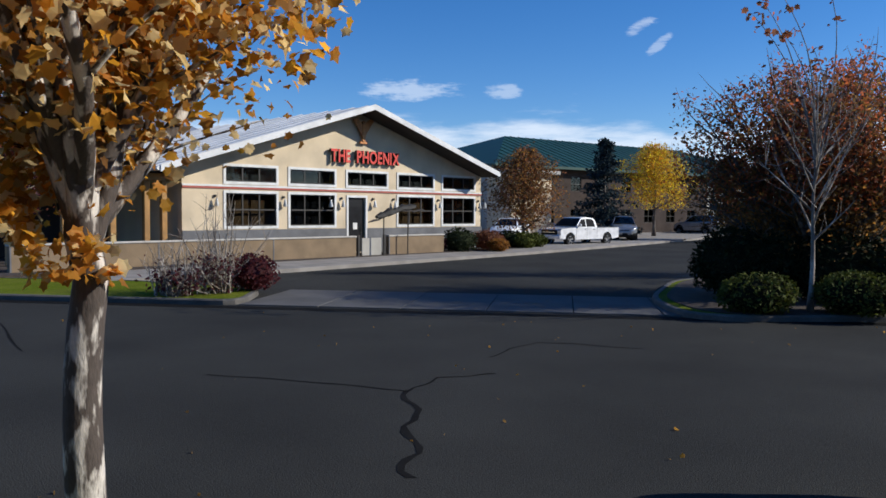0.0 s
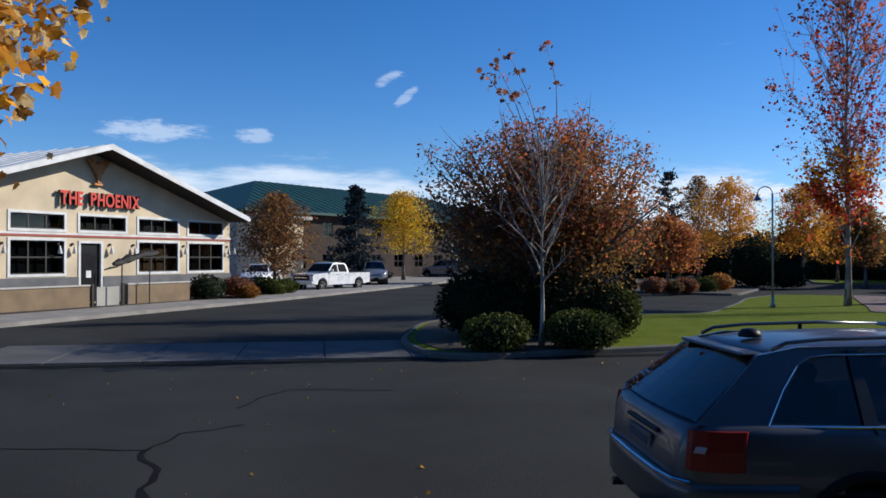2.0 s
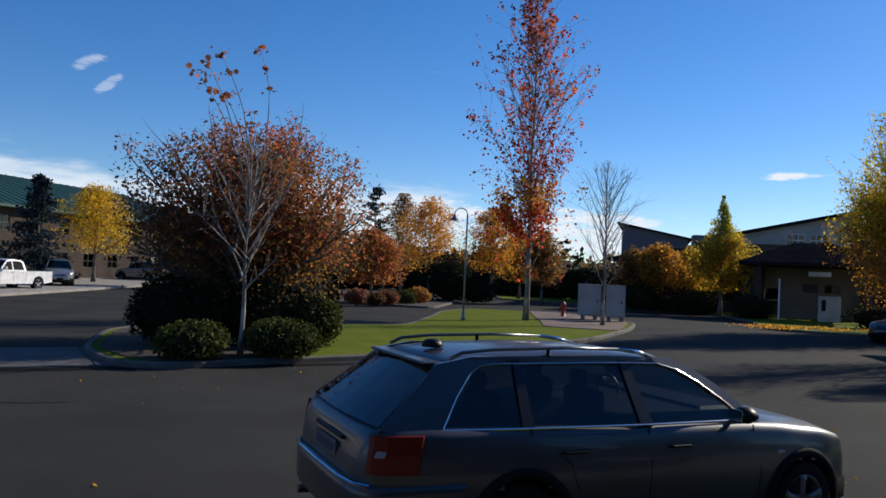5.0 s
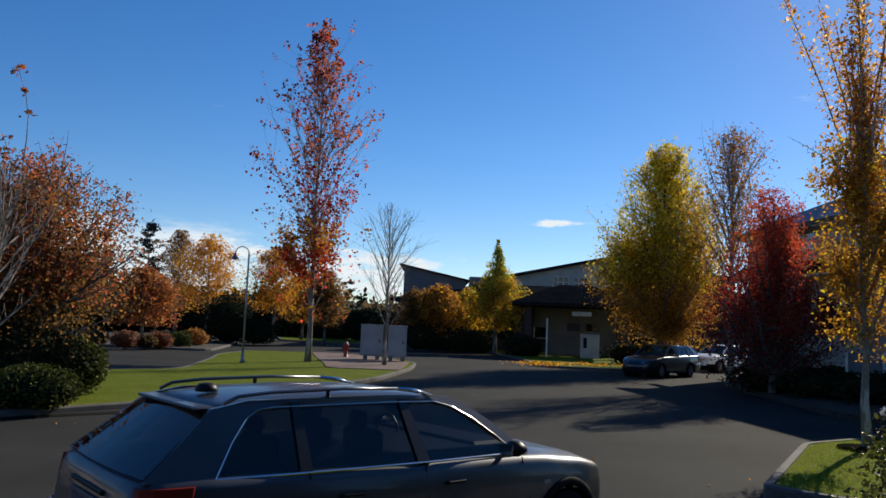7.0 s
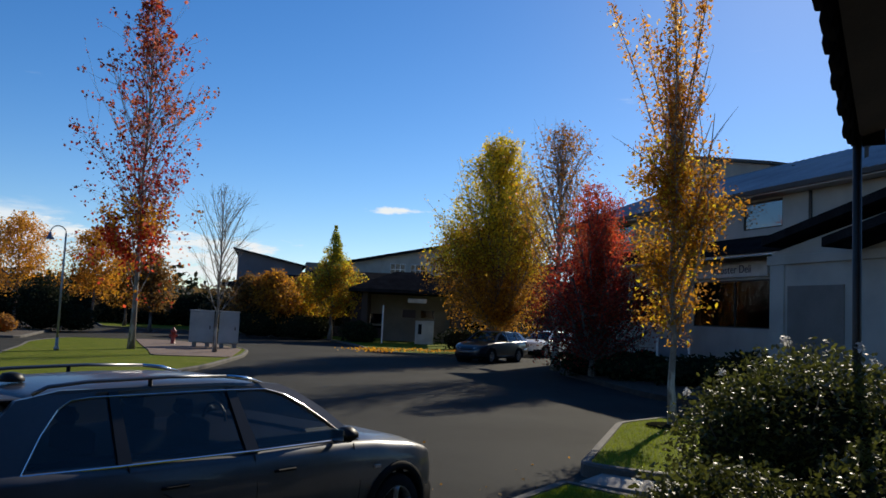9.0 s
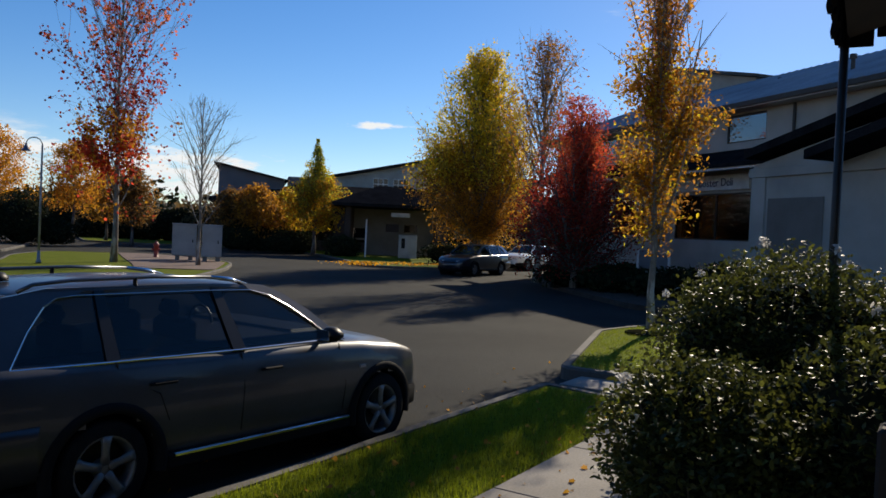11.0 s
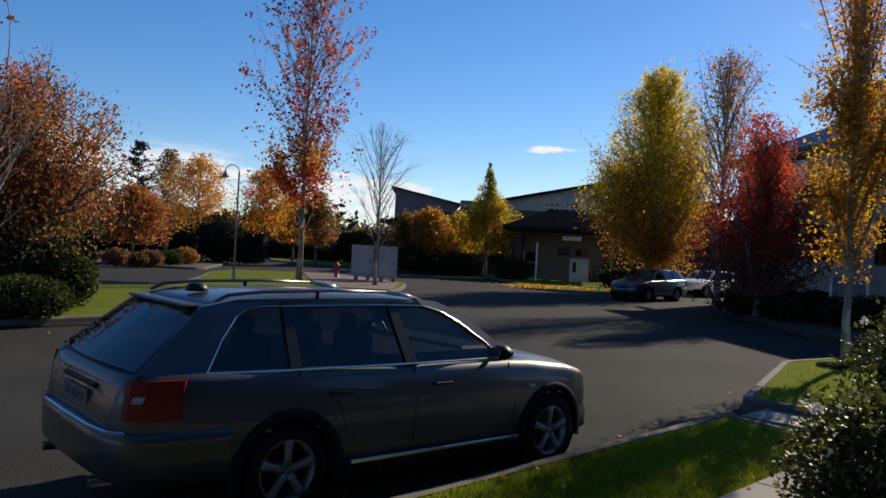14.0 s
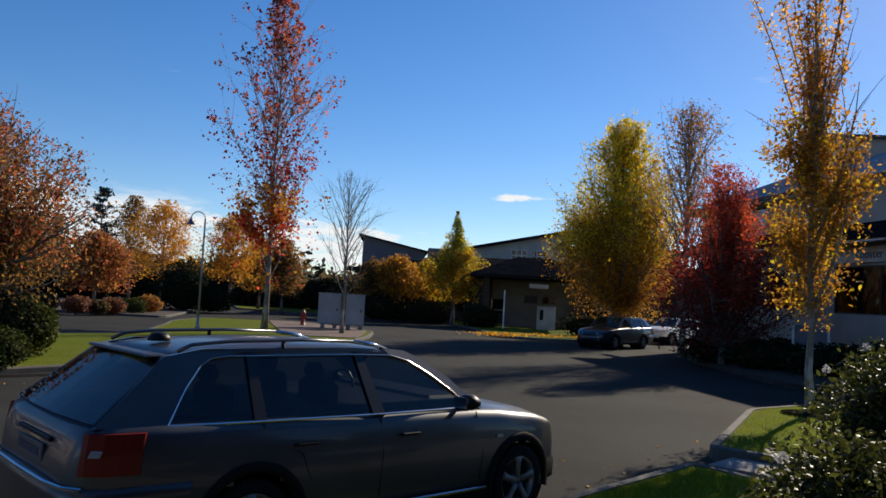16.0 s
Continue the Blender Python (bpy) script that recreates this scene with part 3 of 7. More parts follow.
crack([(-4.35, 4.7), (-5.2, 5.7), (-6.4, 7.0)], 0.04, 0.085, 1)
crack([(-6.4, 7.0), (-7.6, 6.6), (-9.0, 6.0)], 0.022, 0.02, 2)
crack([(-6.4, 7.0), (-6.6, 7.8), (-6.2, 8.5)], 0.022, 0.03, 3)
crack([(-12.5, 5.2), (-16.5, 6.4)], 0.02, 0.03, 4)
crack([(-2.0, 13.5), (-1.6, 10.5), (-0.6, 9.2)], 0.018, 0.04, 5)
crack([(-5.6, 11.6), (-7.2, 11.0), (-7.0, 9.4)], 0.02, 0.05, 6)


# ---- plants ----
def leaf_shape(lobed):
    if lobed:
        pts = [(0, -0.5), (0.2, -0.33), (0.43, -0.3), (0.37, -0.04), (0.5, 0.2), (0.25, 0.24), (0.0, 0.55), (-0.25, 0.24), (-0.5, 0.2), (-0.37, -0.04), (-0.43, -0.3), (-0.2, -0.33)]
        return [(x * 0.9, y, 0.2 * abs(x) - 0.22 * y * y) for x, y in pts]
    return [(0, -0.5, 0), (0.27, -0.08, 0.07), (0.18, 0.3, 0.05), (0, 0.55, 0), (-0.18, 0.3, 0.05), (-0.27, -0.08, 0.07)]


def leaves(places, size, rng, lobed=False, droop=0.5, jitter=0.5):
    """One leaf at each place, turned by chance, mostly hanging."""
    base = np.array(leaf_shape(lobed))
    k, n = len(base), len(places)
    gen = np.random.RandomState(rng.randrange(1 << 30))
    ax, ay, az = gen.normal(-droop, 0.8, n), gen.normal(0, 0.7, n), gen.uniform(0, 6.283, n)
    size_of = size * (1 + jitter * gen.uniform(-1, 1, n))
    cx, sx, cy, sy, cz, sz = np.cos(ax), np.sin(ax), np.cos(ay), np.sin(ay), np.cos(az), np.sin(az)
    turn = np.array([[cz * cy, cz * sy * sx - sz * cx, cz * sy * cx + sz * sx],
                     [sz * cy, sz * sy * sx + cz * cx, sz * sy * cx - cz * sx],
                     [-sy, cy * sx, cy * cx]]).transpose(2, 0, 1)
    verts = np.einsum("kj,nij->nki", base, turn) * size_of[:, None, None] + np.array([tuple(p) for p in places]).reshape(n, 1, 3)
    shape = Shape()
    shape.v = verts.reshape(-1, 3).tolist()
    shape.f = np.arange(n * k).reshape(n, k).tolist()
    return shape


def limb(shape, start, direction, length, r0, r1, rng, bend=0.25, up=0.1, steps=5, sides=5):
    """A tapered, slightly crooked limb; returns its points."""
    p, d = Vector(start), Vector(direction).normalized()
    pts, radii = [p.copy()], [r0]
    for i in range(steps):
        d = (d + Vector((rng.gauss(0, bend), rng.gauss(0, bend), rng.gauss(0, bend * 0.6) + up)) * 0.5).normalized()
        p = p + d * (length / steps)
        pts.append(p.copy())
        radii.append(r0 + (r1 - r0) * (i + 1) / steps)
    shape.tube(pts, radii, sides, caps=False)
    return pts


def tree(name, at, label, height, trunk_r, crown_low, outline, leaf_sets, limbs=14, bark="bark", seed=1, rise=0.5, twigs=4, lobed=False, leafsize=0.12, forked=False, scatter=0.3, group="", sides=8, lean=0.0, fill=0.12, fan=False, tip_sets=(), split=False, shoots=0, blown=(0, 0), shoot_top=0.0, shoot_leaves=54, stout=0.55):
    """outline: widths of the crown from its foot (0) to its top (1). leaf_sets: (material, leaves, low, high). tip_sets: (material, share of shoots, leaves on each, low, high)."""
    rng = random.Random(seed)
    top = thing(name, pose(*at), label, "tree", group)
    wood = Shape()
    outline = [(a, b * 1.17) for a, b in outline]

    def radius(t):
        t = max(0.0, min(1.0, t))
        for (a, ra), (b, rb) in zip(outline, outline[1:]):
            if t <= b:
                return ra + (rb - ra) * (t - a) / max(b - a, 1e-6)
        return outline[-1][1]

    widest = max(b for a, b in outline)
    spots, tips = [], []
    trunk_top = crown_low + (height - crown_low) * (0.15 if forked else 0.93)
    steps = 10
    pts, radii = [], []
    for i in range(steps + 1):
        t = i / steps
        flare = 1 + 0.55 * max(0.0, 1 - t * 8)
        end = 0.75 if forked else 0.12
        pts.append((lean * t * height + rng.gauss(0, 0.012) * height * 0.2, rng.gauss(0, 0.012) * height * 0.2, -0.05 + (trunk_top + 0.05) * t))
        radii.append(trunk_r * flare * (1 - (1 - end) * t))
    wood.tube(pts, radii, sides)

    def trunk_at(z):
        t = max(0.0, min(0.999, z / trunk_top)) * steps
        i = int(t)
        return Vector(pts[i]).lerp(Vector(pts[i + 1]), t - i), radii[i] + (radii[i + 1] - radii[i]) * (t - i)

    for k in range(limbs):
        t = (k + 0.5) / limbs
        a = k * 2.39996 + rng.random() * 0.6
        if forked:
            z = crown_low + (trunk_top - crown_low) * rng.random()
            reach = (height - z) * (0.65 + 0.35 * rng.random())
            r_out = radius(0.6) * (0.25 + 0.75 * rng.random())
            d = Vector((math.cos(a) * r_out, math.sin(a) * r_out, reach * 0.75))
            ln = d.length
        elif fan:
            tt = 0.03 + 0.97 * t
            rr = radius(tt) * (0.3 + 0.75 * math.sqrt(rng.random()))
            tip = crown_low + tt * (height - crown_low) * (0.93 + 0.12 * rng.random())
            z = min(max(crown_low * 0.8, tip - rr * rise - 0.09 * height), trunk_top * 0.96)
            d = Vector((math.cos(a) * rr, math.sin(a) * rr, tip - z))
            ln = d.length
        else:
            z = crown_low * 0.92 + (trunk_top - crown_low) * (t ** 0.9)
            r_out = radius((z - crown_low) / (height - crown_low) + 0.12) * (0.55 + 0.6 * rng.random())
            d = Vector((math.cos(a), math.sin(a), rise + 0.25 * rng.random()))
            ln = min(r_out / max(0.25, math.hypot(d.x, d.y) / d.length), (height - z) * 1.05)
            ln *= 0.82
        p0, r = trunk_at(z)
        r0 = min(r * 0.72, trunk_r * stout)
        bough = Shape()
        lp = limb(bough, p0, d, max(0.25, ln), r0, max(0.005, r0 * 0.18), rng, 0.16, 0.08, 6, 5)
        heavy = rng.choice((1, 1, 2, 5)) if fan else 1
        spots += lp[3:] * heavy if fan else lp[2:]
        tips.append(lp[-3:])
        sprays = []
        for _ in range(twigs):
            i = rng.randrange(1, len(lp) - 1)
            dd = (lp[i + 1] - lp[i]).normalized() + Vector((rng.gauss(0, 0.7), rng.gauss(0, 0.7), rng.gauss(0.15, 0.4)))
            spray = Shape() if forked or split else bough
            tp = limb(spray, lp[i], dd, ln * (0.25 + 0.25 * rng.random()), max(0.004, r0 * 0.35), 0.003, rng, 0.2, 0.08, 4, 3)
            spots += tp[1:] * heavy
            tips.append(tp[-2:])
            sprays.append(spray)
        bough_part = part("limb", bough, MAT[bark], top, smooth=True)
        if forked or split:
            for spray in sprays:
                part("twig", spray, MAT[bark], bough_part, smooth=True)
    part("trunk", wood, MAT[bark], top, smooth=True)
    whip_spots = []
    for k in range(shoots):
        z = crown_low + (height - crown_low) * (0.3 + 0.2 * rng.random())
        p0, r = trunk_at(z)
        whip = Shape()
        a, out = k * 2.39996, 0.06 + 0.26 * rng.random()
        d = Vector((math.cos(a) * out + blown[0] * 0.12, math.sin(a) * out + blown[1] * 0.12, 1.0))
        p, pts_w, radii_w = p0.copy(), [p0.copy()], [0.022]
        reach = ((shoot_top or height) - z) * (0.55 + 0.5 * rng.random())
        for q in range(9):
            d = (d + Vector((blown[0], blown[1], 0)) * (0.075 * q * rng.random()) + Vector((rng.gauss(0, 0.03), rng.gauss(0, 0.03), 0))).normalized()
            p = p + d * (reach / 9)
            pts_w.append(p.copy())
            radii_w.append(0.022 - 0.002 * q)
        whip.tube(pts_w, radii_w, 4, caps=False)
        part("limb", whip, MAT[bark], top, smooth=True)
        if shoot_leaves:
            for a_w, b_w in zip(pts_w[2:], pts_w[3:]):
                whip_spots += [a_w.lerp(b_w, rng.random()) for _ in range(shoot_leaves)]
        else:
            for q in (9, 9, 8, rng.choice((5, 6, 7))):
                whip_spots += [pts_w[q]] * 5
    for mat, share in (("gold", 0.6), ("palegold", 0.25), ("rust", 0.15)) if shoot_leaves else (("dullred", 0.75), ("redbrown", 0.25)):
        places = [q + Vector((rng.gauss(0, 0.09), rng.gauss(0, 0.09), rng.gauss(0, 0.06))) for q in whip_spots if rng.random() < share]
        if places:
            part("crown", leaves(places, leafsize, rng, lobed, 0.9), MAT[mat], top)
    for mat, count, low, high in leaf_sets:
        places = []
        use = [s for s in spots if low <= (s.z - crown_low) / (height - crown_low) <= high]
        tries = 0
        while len(places) < count and tries < count * 16:
            tries += 1
            tuft = bool(use) and rng.random() < 1 - fill
            if tuft:
                s = use[rng.randrange(len(use))]
                wide = radius((s.z - crown_low) / (height - crown_low)) / widest
                if rng.random() > wide ** 1.2:
                    continue
                spread = scatter * (0.55 + 0.65 * wide)
                p = s + Vector((rng.gauss(0, spread), rng.gauss(0, spread), rng.gauss(0, spread * (1.7 if fan else 1.0))))
            else:
                t = low + (high - low) * rng.random()
                rr, a = radius(t) * math.sqrt(rng.random()), rng.random() * 6.283
                p = Vector((rr * math.cos(a), rr * math.sin(a), crown_low + t * (height - crown_low)))
                if noise.noise(p * 1.1 + Vector((seed * 3.1, 0, 0))) < -0.02:
                    continue
            t = (p.z - crown_low) / (height - crown_low)
            if not low - 0.05 <= t <= high + (0.12 if high >= 1 else 0.05):
                continue
            q = math.hypot(p.x, p.y) / max(0.05, radius(t))
            if q > (1.28 if tuft else 0.9):
                continue
            places.append(p)
        if places:
            part("crown", leaves(places, leafsize, rng, lobed), MAT[mat], top)
    for mat, share, each, low, high in tip_sets:
        places = []
        for ends in tips:
            if low <= (ends[-1].z - crown_low) / (height - crown_low) <= high and rng.random() < share:
                for _ in range(each):
                    q = rng.random()
                    places.append(ends[0].lerp(ends[-1], q) + Vector((rng.gauss(0, 0.07), rng.gauss(0, 0.07), rng.gauss(0, 0.10))))
        if places:
            part("crown", leaves(places, leafsize, rng, lobed, 0.9), MAT[mat], top)
    return top


def shrub(name, at, label, lobes, leaf_count, leafsize, mat, seed, category="shrub", core="core", group="", flowers=0, stems=0, inner_size=0.80, depth=0.0):
    """A rounded bush: leaves over uneven lobes (x, y, z, rx, ry, rz), with woody stems within."""
    rng = random.Random(seed)
    top = thing(name, pose(*at), label, category, group)
    for k in range(max(5, stems)):
        wood = Shape()
        lx, ly, lz, rx, ry, rz = lobes[k % len(lobes)]
        a = rng.random() * 6.283
        limb(wood, (lx * 0.4 + rng.gauss(0, 0.08), ly * 0.4 + rng.gauss(0, 0.08), -0.05), (lx * 0.6 + math.cos(a) * rx * 0.5, ly * 0.6 + math.sin(a) * ry * 0.5, lz + 0.4 * rz), lz + rz * 0.7, 0.022, 0.006, rng, 0.12, 0.1, 5, 4)
        part("stem", wood, MAT["bark"], top)
    # closed shell within each lobe; the default core colour paints the bush's inner shade
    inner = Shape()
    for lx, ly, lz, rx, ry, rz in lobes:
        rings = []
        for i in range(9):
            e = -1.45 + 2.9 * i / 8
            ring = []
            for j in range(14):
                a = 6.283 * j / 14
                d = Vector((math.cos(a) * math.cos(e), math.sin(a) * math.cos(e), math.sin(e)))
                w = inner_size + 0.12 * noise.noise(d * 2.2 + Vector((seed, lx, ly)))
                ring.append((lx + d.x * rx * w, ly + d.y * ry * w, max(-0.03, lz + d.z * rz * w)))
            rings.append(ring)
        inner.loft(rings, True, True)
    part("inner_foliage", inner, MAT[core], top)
    places, petals = [], []
    weights = [l[3] * l[4] for l in lobes]
    while len(places) < leaf_count:
        lx, ly, lz, rx, ry, rz = rng.choices(lobes, weights)[0]
        d = Vector((rng.gauss(0, 1), rng.gauss(0, 1), rng.gauss(0.15, 1))).normalized()
        w = 0.84 - depth * rng.random() + 0.22 * rng.random() + 0.16 * noise.noise(d * 2.6 + Vector((seed, lx, ly)))
        p = Vector((lx + d.x * rx * w, ly + d.y * ry * w, lz + d.z * rz * w))
        if p.z < 0.02:
            continue
        places.append(p)
        if len(petals) < flowers and d.z > 0.35 and w > 0.92 and rng.random() < 0.02:
            petals.append(p + d * 0.05)
    part("foliage", leaves(places, leafsize, rng, False, 0.2), MAT[mat], top)
    if petals:
        bloom = []
        for c in petals:
            bloom += [c + Vector((rng.gauss(0, 0.02), rng.gauss(0, 0.02), rng.gauss(0, 0.016))) for _ in range(22)]
        part("blossom", leaves(bloom, 0.045, rng, False, 0.0), MAT["petal"], top, "white rose blossoms")
    return top

# ---- restaurant ----
def wall_with_holes(x0, x1, z0, z1, holes, y0, y1, top=None):
    """A wall in the x-z plane, from y0 to y1, with rectangular openings; top(x) cuts it under a roof."""
    xs = sorted({x0, x1, *(v for h in holes for v in h[:2])})
    zs = sorted({z0, z1, *(v for h in holes for v in h[2:])})
    nx, nz = len(xs), len(zs)
    s = Shape()
    s.v = [(x, y, z) for y in (y0, y1) for z in zs for x in xs]

    def full(i, j):
        if not (0 <= i < nx - 1 and 0 <= j < nz - 1):
            return False
        a, b, c, d = xs[i], xs[i + 1], zs[j], zs[j + 1]
        return not any(h[0] <= a and b <= h[1] and h[2] <= c and d <= h[3] for h in holes)

    k = nx * nz
    for i in range(nx - 1):
        for j in range(nz - 1):
            if not full(i, j):
                continue
            a, b, c, d = j * nx + i, j * nx + i + 1, (j + 1) * nx + i + 1, (j + 1) * nx + i
            s.f += [(a, b, c, d), (d + k, c + k, b + k, a + k)]
            if not full(i - 1, j):
                s.f.append((a, d, d + k, a + k))
            if not full(i + 1, j):
                s.f.append((b, b + k, c + k, c))
            if not full(i, j - 1):
                s.f.append((a, a + k, b + k, b))
            if not full(i, j + 1):
                s.f.append((d, c, c + k, d + k))
    return s


def window(parent, x0, x1, z0, z1, y, cols, rows, frame_mat="frame", trim=True, pane="pane", t=0.05, room="dark"):
    """A set of panes in a bar frame, with a painted surround; y is the wall's face and -y looks out."""
    name = part("window", Shape().box(x0, x1, y + 0.10, y + 0.13, z0, z1), MAT[room], parent, {"dark": "dark room behind the glass", "reflectpanel": "tan panel behind the glass that imitates a brown reflection", "shade": "grey shade behind the glass"}[room], at=pose(0, 0.25, 0))
    bars = Shape()
    for i in range(cols + 1):
        x = x0 + (x1 - x0) * i / cols
        w = t if i in (0, cols) else t * 0.6
        bars.box(max(x0, x - w), min(x1, x + w), y + 0.03, y + 0.10, z0, z1)
    for j in range(rows + 1):
        z = z0 + (z1 - z0) * j / rows
        w = t if j in (0, rows) else t * 0.6
        bars.box(x0 + 0.002, x1 - 0.002, y + 0.032, y + 0.098, max(z0, z - w), min(z1, z + w))
    part("window_frame", bars, MAT[frame_mat], name, at=pose(0, -0.25, 0))
    for i in range(cols):
        for j in range(rows):
            a, b = x0 + (x1 - x0) * i / cols, x0 + (x1 - x0) * (i + 1) / cols
            c, d = z0 + (z1 - z0) * j / rows, z0 + (z1 - z0) * (j + 1) / rows
            p = part("pane", Shape().box(a + 0.02, b - 0.02, y + 0.06, y + 0.07, c + 0.02, d - 0.02), MAT[pane], name, at=pose(0, -0.25 + RNG.gauss(0, 0.002), 0, RNG.gauss(0, 0.05), 0, RNG.gauss(0, 0.08)))
            p.visible_shadow = False
    if trim:
        s = Shape()
        e = 0.11
        for a, b, c, d in ((x0 - e, x1 + e, z1, z1 + e), (x0 - e, x1 + e, z0 - e, z0), (x0 - e, x0, z0, z1), (x1, x1 + e, z0, z1)):
            s.box(a, b, y - 0.035, y + 0.05, c, d)
        part("surround", s, MAT["white"], name, "white painted surround", at=pose(0, -0.25, 0))
    return name


# local frame: x runs along the front towards the street corner, y into the building, z up; the origin is the front's near corner
REST = pose(-26.0, 34.9, 0, 0, 0, 85.0) @ pose(0, 0, 0)
rest = thing("restaurant", REST, "cream stucco restaurant with a low white-edged gable", "building")
W0, W1 = -17.4, 0.0
APEX, ZAPEX, SLOPE = -8.7, 6.86, 0.311


def roof_z(x):
    return ZAPEX - SLOPE * abs(x - APEX)


holes = []
BAYS = (-15.5, -12.39, -9.23, -6.07, -2.95)
for x in BAYS:
    holes.append((x, x + 2.4, 3.27, 3.88))
    if x != -9.23:
        holes.append((x, x + 2.4, 1.45, 2.80))
holes.append((-9.2, -8.15, 0.2, 2.72))
part("wall", wall_with_holes(W0, W1, 0.1, 4.1, holes, 0.0, 0.25), MAT["stucco"], rest)
gable = Shape()
zl, zr = roof_z(W0) - 0.25, roof_z(W1) - 0.25
gv = [(W0, 0, 4.1), (W1, 0, 4.1), (W1, 0, max(zr, 4.1)), (APEX, 0, ZAPEX - 0.25), (APEX - (ZAPEX - 0.25 - 4.1) / SLOPE, 0, 4.1)]
gv = [gv[4], gv[1], gv[2], gv[3]]
gable.add(gv + [(x, 0.25, z) for x, _, z in gv], [(0, 1, 2, 3), (7, 6, 5, 4), (0, 4, 5, 1), (1, 5, 6, 2), (2, 6, 7, 3), (3, 7, 4, 0)])
part("gable", gable, MAT["stucco"], rest)
part("side_wall", Shape().box(W1 - 0.25, W1, 0.25, 24, 0.1, 3.98), MAT["stucco"], rest)
part("side_wall", Shape().box(W0, W0 + 0.25, 0.25, 24, 0.1, 3.3), MAT["stucco"], rest)
part("back_wall", Shape().box(W0, W1, 24, 24.25, 0.1, 3.4), MAT["stucco"], rest)
part("wainscot", wall_with_holes(W0 - 0.03, W1 + 0.03, 0.1, 1.28, [(-9.3, -8.05, 0.1, 1.3)], -0.06, -0.003), MAT["greywall"], rest, "grey painted wainscot")
part("stripe", Shape().box(W0, W1 + 0.02, -0.045, -0.003, 2.97, 3.05), MAT["redstripe"], rest, "thin red band")
part("ledge", Shape().box(W0, W1 + 0.02, -0.05, -0.003, 3.053, 3.13), MAT["white"], rest)
for x in BAYS:
    window(rest, x, x + 2.4, 3.27, 3.88, 0.0, 3, 1, room="shade")
    if x != -9.23:
        # two lower bays get the tan panel as a painted reflection
        window(rest, x, x + 2.4, 1.45, 2.80, 0.0, 3, 2, room="reflectpanel" if x in (BAYS[0], BAYS[3]) else "dark")
door = part("door", Shape().box(-9.16, -8.19, 0.08, 0.13, 0.2, 2.70), MAT["black"], rest, "dark glazed entrance door")
part("pane", Shape().box(-9.04, -8.31, 0.066, 0.078, 0.45, 2.3), MAT["dark"], door)
part("door_handle", Shape().tube([(-8.4, 0.04, 1.0), (-8.4, 0.04, 1.4)], 0.015), MAT["chrome"], door)
part("notice", Shape().box(-8.85, -8.6, 0.055, 0.064, 1.25, 1.55), MAT["white"], door, "white paper notice")
part("door_surround", wall_with_holes(-9.3, -8.05, 0.2, 2.82, [(-9.19, -8.16, 0.2, 2.72)], -0.04, 0.05), MAT["white"], rest)
for x in (-16.0, -12.75, -10.3, -9.6, -7.7, -6.4, -3.3, -0.25, 0.18):
    s = part("wall_lamp", Shape().box(x - 0.05, x + 0.05, -0.09, -0.003, 2.62, 2.72, 0.01), MAT["frame"], rest, "small sconce with a white glass shade")
    part("shade", Shape().lathe([(0.03, 2.60), (0.05, 2.5), (0.10, 2.28), (0.09, 2.27)], (x, -0.17, 0), n=10), MAT["white"], s, smooth=True)
# metal roof with standing seams, white fascia and deep overhang
for side in (-1, 1):
    far = W1 if side > 0 else (W0 - 1.5)
    s = Shape()
    a, b = (APEX, ZAPEX), (far, roof_z(far))
    y0, y1 = -1.3, 24.8
    v = [(a[0], y0, a[1]), (b[0], y0, b[1]), (b[0], y1, b[1]), (a[0], y1, a[1])]
    s.add(v + [(x, y, z - 0.16) for x, y, z in v], [(0, 1, 2, 3), (7, 6, 5, 4), (0, 4, 5, 1), (1, 5, 6, 2), (2, 6, 7, 3), (3, 7, 4, 0)])
    roof = part("roof", s, MAT["whitemetal"], rest, "pale standing-seam metal roof")
    for k in range(26):
        y = y0 + 0.5 + k
        part("seam", Shape().tube([(a[0], y, a[1] + 0.02), (b[0], y, b[1] + 0.02)], 0.025, 4), MAT["whitemetal"], roof)
    f = Shape()
    v = [(a[0], y0 - 0.05, a[1] + 0.05), (b[0], y0 - 0.05, b[1] + 0.05), (b[0], y0 - 0.05, b[1] - 0.20), (a[0], y0 - 0.05, a[1] - 0.20)]
    f.add(v + [(x, y0 - 0.003, z) for x, y, z in v], [(3, 2, 1, 0), (4, 5, 6, 7), (0, 1, 5, 4), (1, 2, 6, 5), (2, 3, 7, 6), (3, 0, 4, 7)])
    part("fascia", f, MAT["white"], rest, "white fascia board")
    g = Shape().tube([(b[0] + side * 0.06, y0, b[1] - 0.08), (b[0] + side * 0.06, y1, b[1] - 0.08)], 0.08, 8)
    part("gutter", g, MAT["white"], rest)
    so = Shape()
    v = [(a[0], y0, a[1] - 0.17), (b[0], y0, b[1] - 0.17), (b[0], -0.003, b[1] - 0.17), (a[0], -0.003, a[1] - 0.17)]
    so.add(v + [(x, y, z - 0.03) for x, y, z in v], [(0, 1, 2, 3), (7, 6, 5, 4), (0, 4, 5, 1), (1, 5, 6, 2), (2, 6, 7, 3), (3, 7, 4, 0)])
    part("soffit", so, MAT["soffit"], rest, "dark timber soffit")


